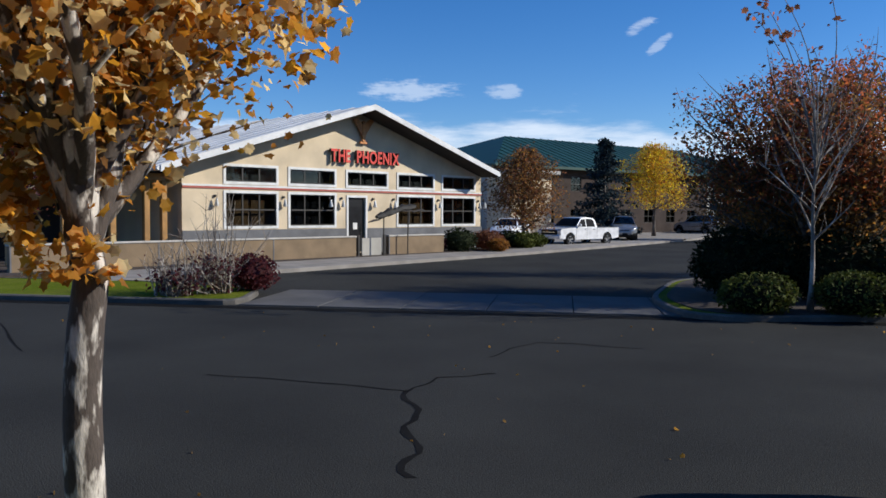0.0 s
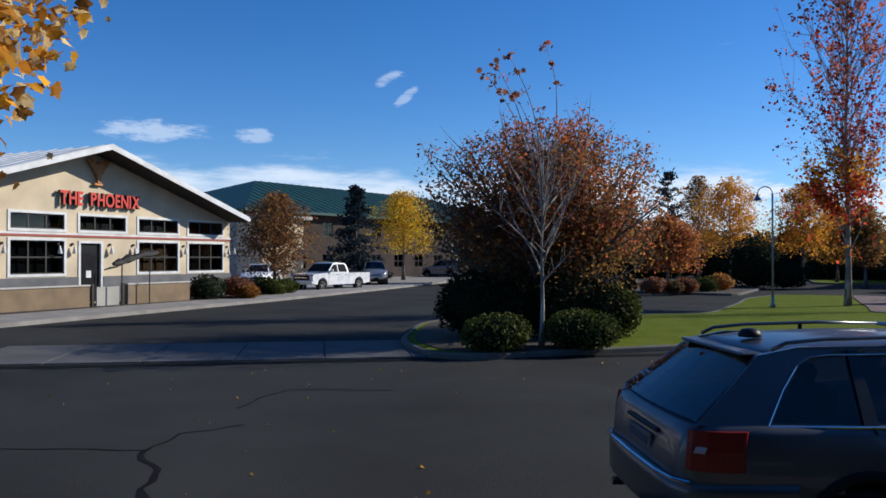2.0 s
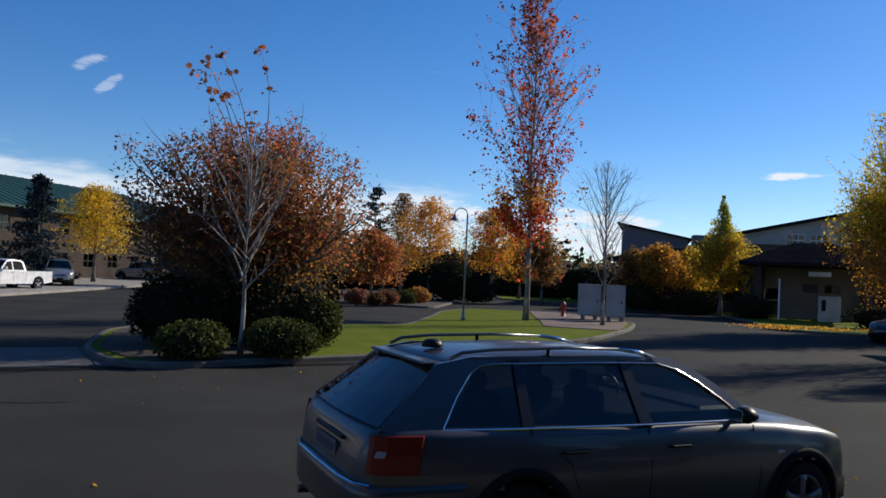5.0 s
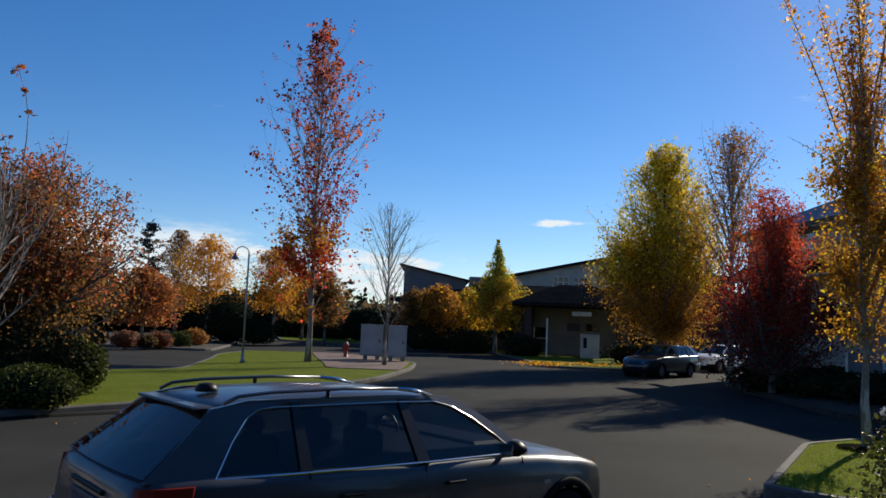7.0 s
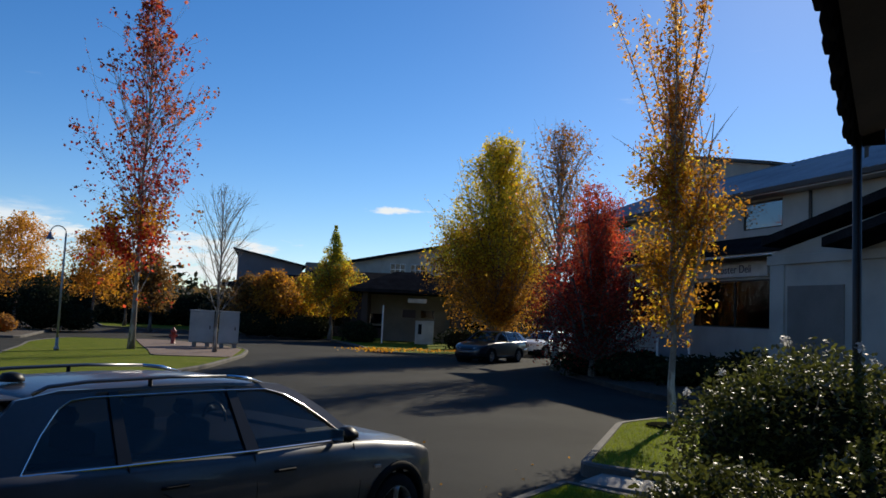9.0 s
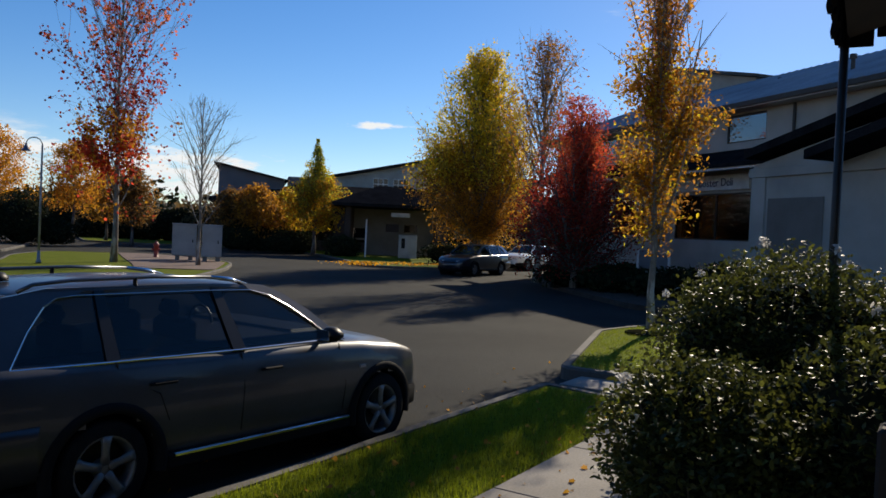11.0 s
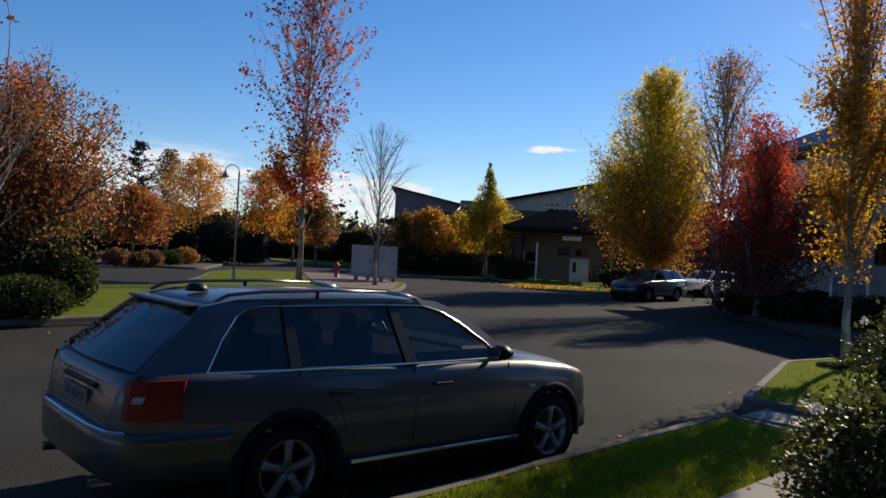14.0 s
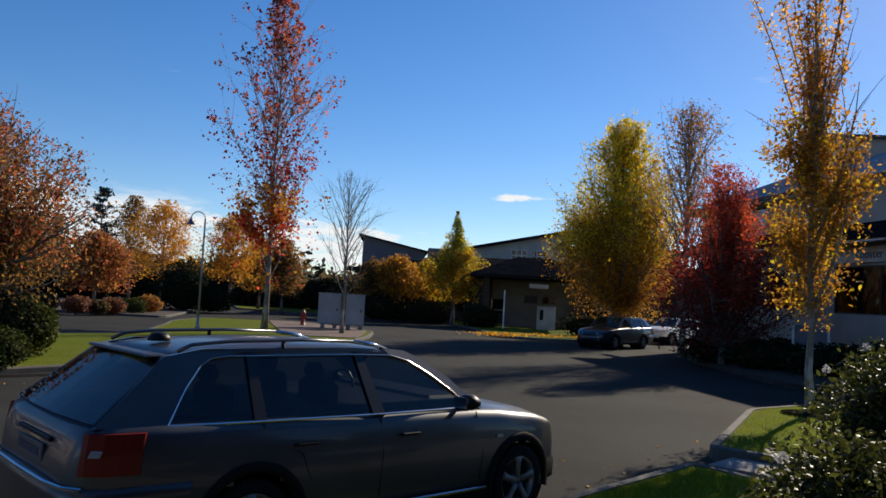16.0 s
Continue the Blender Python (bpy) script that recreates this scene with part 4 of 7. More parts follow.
def lettering(words, size, at, mat, side_mat, label, parent=None, depth=0.05, name="sign", category="sign", bold=0.0, width=None):
    """Raised letters, each a part of its own, centred on the pose."""
    holder = thing(name, at, label, category) if not parent else None
    glyphs, x = [], 0.0
    for ch in words:
        if ch == " ":
            x += size * 0.28
            continue
        cu = bpy.data.curves.new("letter", "FONT")
        cu.body, cu.size, cu.extrude, cu.offset = ch, size, depth, bold
        ob = new("letter", cu)
        me = bpy.data.meshes.new_from_object(ob.evaluated_get(bpy.context.evaluated_depsgraph_get()))
        bpy.data.objects.remove(ob)
        lo, hi = min(v.co.x for v in me.vertices), max(v.co.x for v in me.vertices)
        me.materials.clear()
        me.materials.append(mat)
        if side_mat:
            me.materials.append(side_mat)
            for p in me.polygons:
                p.material_index = 0 if p.normal.z > 0.7 else 1
        glyphs.append((me, x - lo))
        x += hi - lo + size * 0.09
    squeeze = (width / x) if width else 1.0
    for me, gx in glyphs:
        ob = new("letter", me)
        ob.parent = holder or parent
        m = pose((gx - x / 2) * squeeze, 0, 0) @ Matrix.Diagonal((squeeze, 1, 1, 1))
        ob.matrix_basis = m if holder else at @ m
    return holder


sign = lettering("THE  PHOENIX", 0.80, REST @ pose(-8.25, -0.16, 4.32, 90, 0, 0), MAT["signred"], MAT["signdark"], "red raised letters reading THE PHOENIX on the gable", bold=0.02, name="lettering_sign", depth=0.09, width=4.2)
# plain winged emblem over the lettering
em = Shape()
for side in (-1, 1):
    em.add([(0, 0, 0), (side * 0.18, 0, 0.35), (side * 0.62, 0, 0.95), (side * 0.40, 0, 1.02), (side * 0.12, 0, 0.80), (0, 0, 0.55)], [tuple(range(6))])
    em.add([(0, -0.08, 0), (side * 0.18, -0.08, 0.35), (side * 0.62, -0.08, 0.95), (side * 0.40, -0.08, 1.02), (side * 0.12, -0.08, 0.80), (0, -0.08, 0.55)], [tuple(range(6))])
em.prism([(-0.08, -0.1), (0.08, -0.1), (0.08, 0.0), (-0.08, 0.0)], -0.05, 0.9)
em.box(-0.22, 0.22, -0.08, 0.0, -0.16, -0.04, 0.02)
solid("emblem", em, MAT["copper"], "copper-orange winged emblem mounted on the gable", "sign", at=REST @ pose(-8.4, -0.10, 5.36))

# terrace wall before the front: block panels with a pale cap
for x0, x1 in ((-24.5, -10.6), (-8.65, -5.0)):
    w = thing("terrace_wall", pose(-24.2, 34.9, 0, 0, 0, 86.6), "low tan block terrace wall with a pale cap", "wall", kind="structure")
    part("wall", Shape().box(x0, x1, 0.0, 0.22, 0.08, 0.96), MAT["tanwall"], w)
    part("cap", Shape().box(x0 - 0.04, x1 + 0.04, -0.04, 0.26, 0.961, 1.03, 0.015), MAT["cap"], w)
    for k in range(int((x1 - x0) / 2.4)):
        part("pier", Shape().box(x0 + k * 2.4, x0 + k * 2.4 + 0.05, -0.012, 0.0, 0.08, 0.955), MAT["greywall"], w)
gate = thing("entry_gate", pose(-24.2, 34.9, 0, 0, 0, 86.6), "pale panel entry gate between dark posts", "gate")
part("panel", Shape().box(-10.2, -9.05, 0.06, 0.12, 0.14, 0.92, 0.01), MAT["delistucco"], gate)
for x in (-10.4, -8.85):
    part("post", Shape().box(x - 0.06, x + 0.06, 0.03, 0.15, 0.1, 1.06, 0.01), MAT["frame"], gate)

# patio sunshade of fabric wings by the door
shade = thing("sculpture", pose(-24.35, 25.9, 0.14, 0, 0, 86), "dark bird-like metal figure with spread wings on poles", "sculpture")
fig = Shape()
fig.tube([(-0.35, 0, 0), (-0.33, 0, 1.7)], 0.03)
fig.tube([(1.15, 0, 0), (1.15, 0, 1.95)], 0.03)
for k, (x, z, w) in enumerate(((-0.9, 1.55, 0.05), (-0.45, 1.78, 0.16), (0.0, 1.92, 0.20), (0.4, 2.0, 0.14), (0.8, 2.12, 0.16), (1.25, 2.14, 0.15), (1.8, 2.0, 0.05))):
    fig.tube([(x - 0.32, 0, z - 0.07), (x, 0.05, z), (x + 0.36, 0, z + 0.05)], [w * 0.5, w, w * 0.55], 6)
part("figure", fig, MAT["frame"], shade)

# timber patio at the far end of the front
patio = thing("patio_frame", REST, "honey-coloured timber patio frame beside the restaurant", "pergola")
for x in (-23.4, -21.6, -19.9, -18.6, -17.9):
    part("post", Shape().box(x - 0.11, x + 0.11, 0.4, 0.62, 0.15, 3.2, 0.015), MAT["timber"], patio)
part("beam", Shape().box(-24, -17.5, 0.35, 0.65, 3.2, 3.5, 0.02), MAT["timber"], patio)
part("roof", Shape().box(-24.4, -17.5, -0.2, 9.0, 3.5, 3.7, 0.02), MAT["darkroof"], patio)
part("rear_wall", Shape().box(-24.2, -17.5, 6.0, 6.2, 0.15, 3.5), MAT["brownwall"], patio)
hall = thing("rear_hall", REST, "taller rear hall with a dark metal roof", "building")
part("wall", Shape().box(-22, -9, 14, 24, 0.1, 6.4), MAT["brownwall"], hall)
hr = Shape()
hv = [(-22.8, 13.2, 6.4), (-8.2, 13.2, 6.4), (-8.2, 24.5, 6.4), (-22.8, 24.5, 6.4), (-19, 18, 8.6), (-12, 18, 8.6)]
hr.add(hv, [(0, 1, 5, 4), (1, 2, 5), (2, 3, 4, 5), (3, 0, 4), (0, 3, 2, 1)])
part("roof", hr, MAT["metalroof"], hall)


# ---- other buildings ----
def hip_roof(x0, x1, y0, y1, z0, z1, over=0.7):
    """A hipped roof whose ridge runs along x."""
    a, b, c, d = x0 - over, x1 + over, y0 - over, y1 + over
    h = (d - c) / 2
    s = Shape()
    s.add([(a, c, z0), (b, c, z0), (b, d, z0), (a, d, z0), (a + h, c + h, z1), (b - h, c + h, z1),
           (a, c, z0 - 0.22), (b, c, z0 - 0.22), (b, d, z0 - 0.22), (a, d, z0 - 0.22)],
          [(0, 1, 5, 4), (1, 2, 5), (2, 3, 4, 5), (3, 0, 4), (9, 8, 7, 6), (6, 7, 1, 0), (7, 8, 2, 1), (8, 9, 3, 2), (9, 6, 0, 3)])
    return s


# green-roofed block behind the car park: x along its front, -y looks to the street
gb = thing("office_block", pose(-39.1, 54.8, 0, 0, 0, 76.8), "two-storey cream office with a dark green metal roof", "building")
gh = [(2 + 3.5 * k, 3.4 + 3.5 * k, z, z + 1.3) for k in range(12) for z in (1.1, 4.0)]
# shade on the front is put into a dark wall colour; lit lengths stay pale
part("wall", wall_with_holes(0, 30, 0.1, 6.0, [h for h in gh if h[1] < 30], 0, 0.3), MAT["brownwall"], gb, "front wall coloured dark brown for its shade")
part("wall", wall_with_holes(30, 46, 0.1, 6.0, [h for h in gh if h[0] > 30], 0, 0.3), MAT["delistucco"], gb)
for k, h in enumerate(gh):
    window(gb, *h, 0.0, 2, 2, trim=False)
part("end_wall", Shape().box(0, 0.3, 0.3, 17.7, 0.1, 6.0), MAT["delistucco"], gb)
part("end_wall", Shape().box(45.7, 46, 0.3, 17.7, 0.1, 6.0), MAT["delistucco"], gb)
part("back_wall", Shape().box(0, 46, 17.7, 18, 0.1, 6.0), MAT["delistucco"], gb)
groof = part("roof", hip_roof(0, 46, 0, 18, 6.1, 9.6, 0.9), MAT["greenroof"], gb, "dark green standing-seam roof")
for k in range(44):
    x = 0.3 + k * 1.05
    h = min(1.0, min(x + 0.9, 46.9 - x) / 9.9)
    part("seam", Shape().tube([(x, -0.9, 6.13), (x, -0.9 + 9.9 * h, 6.13 + 3.5 * h)], 0.03, 4), MAT["greenroof"], groof)
part("porch_wall", wall_with_holes(-1.0, 3.5, 0.1, 5.2, [(0.6, 1.6, 1.0, 2.4), (0.6, 1.6, 3.3, 4.6)], -3.0, -0.01), MAT["stucco"], gb)
part("porch_roof", Shape().box(-1.6, 4.1, -3.5, -0.01, 5.2, 5.5, 0.03), MAT["cap"], gb)

# shop on the right: x along its front from far to near, +y looks away from the street
deli = thing("shop", pose(22.9, 22.9, 0, 0, 0, -98.6), "pale two-storey shop with grey metal roof and awning", "building")
dh = [(-9.0, -7.2, 2.3, 3.9), (-6.0, -3.6, 2.3, 3.9), (-1.4, 3.6, 2.2, 3.95), (-8.0, -6.2, 5.75, 6.75), (-3.5, -1.5, 5.75, 6.75), (1.56, 3.6, 5.75, 6.75), (14.0, 15.2, 5.75, 6.75)]
part("wall", wall_with_holes(-12, 16, 0.1, 7.0, dh, 0, 0.3), MAT["delistucco"], deli)
for i, h in enumerate(dh):
    window(deli, *h, 0.0, 1 if h[2] > 5 else 2, 1, trim=False, pane="skypane" if h[2] > 5 else "pane")
part("end_wall", Shape().box(-12, -11.7, 0.3, 14, 0.1, 7.0), MAT["delistucco"], deli)
part("end_wall", Shape().box(15.7, 16, 0.3, 14, 0.1, 7.0), MAT["delistucco"], deli)
droof = Shape()
RIDGE_Y, RIDGE_Z = 5.4, 9.45
droof.add([(-12.5, -0.6, 7.0), (16.5, -0.6, 7.0), (16.5, RIDGE_Y, RIDGE_Z), (-12.5, RIDGE_Y, RIDGE_Z), (16.5, 14.6, 7.0), (-12.5, 14.6, 7.0),
           (-12.5, -0.6, 6.82), (16.5, -0.6, 6.82), (16.5, 14.6, 6.82), (-12.5, 14.6, 6.82)],
          [(0, 1, 2, 3), (3, 2, 4, 5), (6, 7, 1, 0), (9, 8, 7, 6), (7, 8, 4, 2, 1), (9, 6, 0, 3, 5), (8, 9, 5, 4)])
dr = part("roof", droof, MAT["metalroof"], deli, "grey corrugated metal roof")
for k in range(72):
    x = -12.2 + k * 0.4
    part("seam", Shape().tube([(x, -0.62, 7.03), (x, RIDGE_Y - 0.02, RIDGE_Z + 0.03)], 0.04, 4), MAT["metalroof"], dr)
part("fascia", Shape().box(-12.5, 16.5, -0.70, -0.61, 6.86, 7.02), MAT["frame"], deli)
aw = Shape()
av = [(-12.3, -1.3, 4.85), (6.0, -1.3, 4.85), (6.0, -0.003, 5.5), (-12.3, -0.003, 5.5)]
aw.add(av + [(x, y, z - 0.14) for x, y, z in av], [(0, 1, 2, 3), (7, 6, 5, 4), (0, 4, 5, 1), (1, 5, 6, 2), (2, 6, 7, 3), (3, 7, 4, 0)])
part("awning_roof", aw, MAT["darkroof"], deli, "dark shingled awning roof")
part("beam", Shape().box(-12.3, 6.0, -1.25, -1.0, 4.64, 4.72), MAT["white"], deli)
# gabled bay that comes forward
part("bay_wall", Shape().box(5.0, 17.0, -1.6, -0.003, 0.1, 4.6), MAT["delistucco"], deli)
bg = Shape()
bv = [(5.0, -1.6, 4.6), (17.6, -1.6, 4.6), (11.3, -1.6, 5.85)]
bg.add(bv + [(x, -0.003, z) for x, y, z in bv], [(0, 1, 2), (5, 4, 3), (0, 3, 4, 1), (1, 4, 5, 2), (2, 5, 3, 0)])
part("bay_gable", bg, MAT["delistucco"], deli)
for apex, out, half, top_z, drop, nm in ((11.3, -2.1, 6.2, 6.32, 1.27, "bay_roof"), (12.4, -2.9, 3.9, 5.6, 0.85, "porch_roof")):
    for side in (-1, 1):
        b = Shape()
        v = [(apex, out, top_z), (apex + side * half, out, top_z - drop), (apex + side * half, -0.004, top_z - drop), (apex, -0.004, top_z)]
        b.add(v + [(x, y, z - 0.26) for x, y, z in v], [(0, 1, 2, 3), (7, 6, 5, 4), (0, 4, 5, 1), (1, 5, 6, 2), (2, 6, 7, 3), (3, 7, 4, 0)])
        part(nm, b, MAT["darkroof"], deli, "dark shingled gable roof")
part("downpipe", Shape().tube([(8.45, -1.7, 4.5), (8.45, -1.7, 3.75)], 0.04), MAT["frame"], deli)
part("downpipe", Shape().tube([(4.9, -1.2, 4.75), (4.95, -0.9, 4.4), (5.2, -1.66, 4.25)], 0.045), MAT["frame"], deli)
part("shutter", Shape().box(5.75, 8.0, -1.64, -1.6, 0.3, 3.55, 0.01), MAT["taupe"], deli, "taupe door panel")
part("bay_beam", Shape().box(4.9, 17.0, -1.70, -1.604, 4.22, 4.5, 0.01), MAT["delistucco"], deli)
part("pilaster", Shape().box(5.0, 5.62, -1.67, -1.604, 0.1, 4.215, 0.01), MAT["delistucco"], deli)
part("base_course", Shape().box(-12.0, 4.99, -0.06, -0.004, 0.1, 0.75, 0.01), MAT["taupe"], deli)
part("wall_lamp", Shape().box(4.35, 4.5, -0.13, -0.004, 3.2, 3.6, 0.02), MAT["black"], deli, "small dark wall lamp")
for x, z0, z1 in ((4.95, 5.55, 6.8), (4.9, 3.0, 4.6)):
    part("downpipe", Shape().tube([(x, -0.06, z1), (x, -0.06, z0)], 0.05), MAT["frame"], deli)
for x, y, z in ((5.6, 1.6, 8.3), (-0.4, 4.0, 8.8)):
    v = part("vent_pipe", Shape().tube([(x, y, z - 0.6), (x, y, z)], 0.07, 8), MAT["frame"], deli)
    part("cap", Shape().tube([(x, y, z), (x, y, z + 0.14)], 0.12, 8), MAT["frame"], v)
pb = Shape()
pb.add([(-11.0, 5.8, 7.0), (-4.0, 5.8, 7.0), (-4.0, 12.0, 7.0), (-11.0, 12.0, 7.0), (-11.0, 5.8, 11.3), (-4.0, 5.8, 9.75), (-4.0, 12.0, 9.75), (-11.0, 12.0, 11.3)],
       [(0, 1, 5, 4), (1, 2, 6, 5), (2, 3, 7, 6), (3, 0, 4, 7), (4, 5, 6, 7), (3, 2, 1, 0)])
part("stair_block", pb, MAT["delistucco"], deli)
pc = Shape()
pv = [(-11.4, 5.4, 11.42), (-3.5, 5.4, 9.67), (-3.5, 12.4, 9.67), (-11.4, 12.4, 11.42)]
pc.add(pv + [(x, y, z + 0.14) for x, y, z in pv], [(3, 2, 1, 0), (4, 5, 6, 7), (0, 1, 5, 4), (1, 2, 6, 5), (2, 3, 7, 6), (3, 0, 4, 7)])
part("stair_roof", pc, MAT["frame"], deli)
board = thing("shop_sign", pose(22.9, 22.9, 0, 0, 0, -98.6), "long pale shop sign board with dark lettering", "sign")
part("board", Shape().box(-1.2, 3.05, -0.14, -0.004, 4.05, 4.62, 0.01), MAT["signboard"], board)
lettering("Rooster Deli", 0.42, pose(1.1, -0.145, 4.2, 90, 0, 0), MAT["ink"], None, "", board, 0.008)

# low shops and long roofs beyond the junction, each with its own frame turned to the camera's side
fb = thing("long_building", pose(14.0, 68.0, 0, 0, 0, -14), "grey building with a dark sloping roofline", "building")
fbs = Shape()
fbs.add([(0, 0, 0), (5.4, 0, 0), (5.4, 14, 0), (0, 14, 0), (0, 0, 7.0), (5.4, 0, 5.9), (5.4, 14, 5.9), (0, 14, 7.0)], [(0, 1, 5, 4), (1, 2, 6, 5), (2, 3, 7, 6), (3, 0, 4, 7), (4, 5, 6, 7), (3, 2, 1, 0)])
part("wall", fbs, MAT["greywall2"], fb)
fr = Shape()
rv = [(-0.4, -0.5, 7.12), (5.7, -0.5, 5.9), (5.7, 14.5, 5.9), (-0.4, 14.5, 7.12)]
fr.add(rv + [(x, y, z - 0.12) for x, y, z in rv], [(0, 1, 2, 3), (7, 6, 5, 4), (0, 4, 5, 1), (1, 5, 6, 2), (2, 6, 7, 3), (3, 7, 4, 0)])
part("roof", fr, MAT["darkroof"], fb)
for k in range(2):
    window(fb, 0.9 + k * 2.4, 2.2 + k * 2.4, 3.6, 4.8, 0.0, 2, 1, trim=False)
part("roof_unit", Shape().box(5.8, 7.6, 2, 4, 4.0, 6.35, 0.04), MAT["greywall2"], fb)

fm = thing("row_of_shops", pose(22.0, 62.0, 0, 0, 0, -22), "dark-roofed row of shops in the shade", "building")
fmh = [(-6.5 + 4 * k, -3.8 + 4 * k, 0.9, 2.9) for k in range(9)]
part("wall", wall_with_holes(-8, 30, 0.1, 3.8, fmh, 0, 0.3), MAT["brownwall"], fm)
for h in fmh:
    window(fm, *h, 0.0, 2, 1, trim=False)
part("roof", hip_roof(-9, 30, 0, 12, 4.0, 5.75, 1.2), MAT["darkroof"], fm)
part("side_wall", Shape().box(-8, -7.7, 0.3, 12, 0.1, 3.8), MAT["brownwall"], fm)

fp = thing("filling_canopy", pose(*polar(-23.9, 56), 0, 0, -24), "open drive-through canopy with a dark hipped roof", "canopy")
for x in (-3.2, 3.2):
    for y in (0, 4):
        part("column", Shape().box(x - 0.22, x + 0.22, y - 0.22, y + 0.22, 0.1, 3.6, 0.03), MAT["brownwall"], fp)
part("roof", hip_roof(-3.8, 3.8, -0.6, 4.6, 3.8, 5.2, 0.5), MAT["darkroof"], fp)
part("fascia_sign", Shape().box(-0.2, 1.1, -0.75, -0.68, 2.95, 3.25, 0.02), MAT["cap"], fp, "small pale sign with no readable words")
part("light_post", Shape().box(-1.90, -1.80, -1.35, -1.25, 0.1, 2.7, 0.01), MAT["white"], fp)
kiosk = part("kiosk", Shape().box(0.4, 1.7, 0.2, 1.6, 0.1, 1.75, 0.03), MAT["cabinet"], fp, "pale service kiosk")
part("kiosk_window", Shape().box(0.6, 0.85, 0.17, 0.196, 0.8, 1.5), MAT["dark"], kiosk)
fpw = part("rear_wall", wall_with_holes(-3.7, 3.7, 0.1, 3.6, [(-0.6, 0.4, 1.9, 2.5), (0.8, 1.8, 1.9, 2.5), (-3.0, -2.0, 0.1, 2.1)], 4.5, 4.7), MAT["taupe"], fp, "taupe wall under the canopy")
part("band", Shape().box(-3.7, 3.7, 4.44, 4.496, 1.2, 1.35), MAT["taupe"], fpw)

fu = thing("upper_hall", pose(*polar(-19.3, 84), 0, 0, -23), "grey hall with a rising shed roof and clerestory windows", "building")
fus = Shape()
fus.add([(0, 0, 0), (10.2, 0, 0), (10.2, 16, 0), (0, 16, 0), (0, 0, 7.2), (10.2, 0, 9.4), (10.2, 16, 9.4), (0, 16, 7.2)], [(0, 1, 5, 4), (1, 2, 6, 5), (2, 3, 7, 6), (3, 0, 4, 7), (4, 5, 6, 7), (3, 2, 1, 0)])
part("wall", fus, MAT["delistucco"], fu)
ur = Shape()
rv = [(-0.8, -0.8, 7.3), (11.2, -0.8, 9.85), (11.2, 17, 9.85), (-0.8, 17, 7.3)]
ur.add(rv + [(x, y, z - 0.25) for x, y, z in rv], [(0, 1, 2, 3), (7, 6, 5, 4), (0, 4, 5, 1), (1, 5, 6, 2), (2, 6, 7, 3), (3, 7, 4, 0)])
part("roof", ur, MAT["darkroof"], fu)
for x in (4.4, 6.5):
    window(fu, x, x + 1.6, 6.2, 7.4, -0.12, 3, 2, frame_mat="white", trim=False)
part("wing", Shape().box(10.2, 22, 1.0, 14, 0, 8.2), MAT["brownwall"], fu)

# porch roof over the footway behind the camera, with stepped shingle courses at its eave
porch = thing("porch", pose(0, 0, 0, 0, 0, 34.5), "dark shingled porch roof on slim posts over the footway", "porch")
ps = Shape()
pv = [(-14, 0.24, 3.85), (7.72, 0.24, 3.85), (7.72, -4.6, 5.4), (-14, -4.6, 5.4)]
ps.add(pv + [(x, y, z + 0.22) for x, y, z in pv], [(3, 2, 1, 0), (4, 5, 6, 7), (0, 1, 5, 4), (1, 2, 6, 5), (2, 3, 7, 6), (3, 0, 4, 7)])
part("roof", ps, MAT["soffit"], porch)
SH = mesh_of("shingle", Shape().box(-0.11, 0.11, -0.02, 0.02, -0.20, 0.20, 0.006), MAT["darkroof"])
for k in range(88):
    piece("shingle", SH, porch, pose(7.62 - k * 0.235, 0.265 + 0.02 * (k % 3), 3.97 + RNG.uniform(-0.03, 0.03), 8, 0, 0))
for k in range(20):
    piece("shingle", SH, porch, pose(7.75, 0.15 - k * 0.24, 3.98 + k * 0.077, 0, 0, 90))
part("post", Shape().tube([(7.66, 0.26, 0.1), (7.66, 0.26, 3.95)], 0.037, 10), MAT["frame"], porch, "slim dark steel post", smooth=True)
part("wall", Shape().box(-14, 7.5, -4.6, -4.3, 0.1, 5.4), MAT["brownwall"], porch)
pedestal = thing("timber_post", pose(*polar(-58.3, 4.6), 0, 0, 30.5), "weathered timber post on a wider plinth", "post")
part("plinth", Shape().box(-0.13, 0.13, -0.13, 0.13, 0.07, 1.15, 0.02), MAT["soffit"], pedestal)
part("shaft", Shape().box(-0.09, 0.09, -0.09, 0.09, 1.15, 4.2, 0.012), MAT["soffit"], pedestal)

# ---- vehicles ----
def lerp_table(table, x):
    if x <= table[0][0]:
        return table[0][1]
    for (a, va), (b, vb) in zip(table, table[1:]):
        if x <= b:
            return va + (vb - va) * (x - a) / (b - a)
    return table[-1][1]


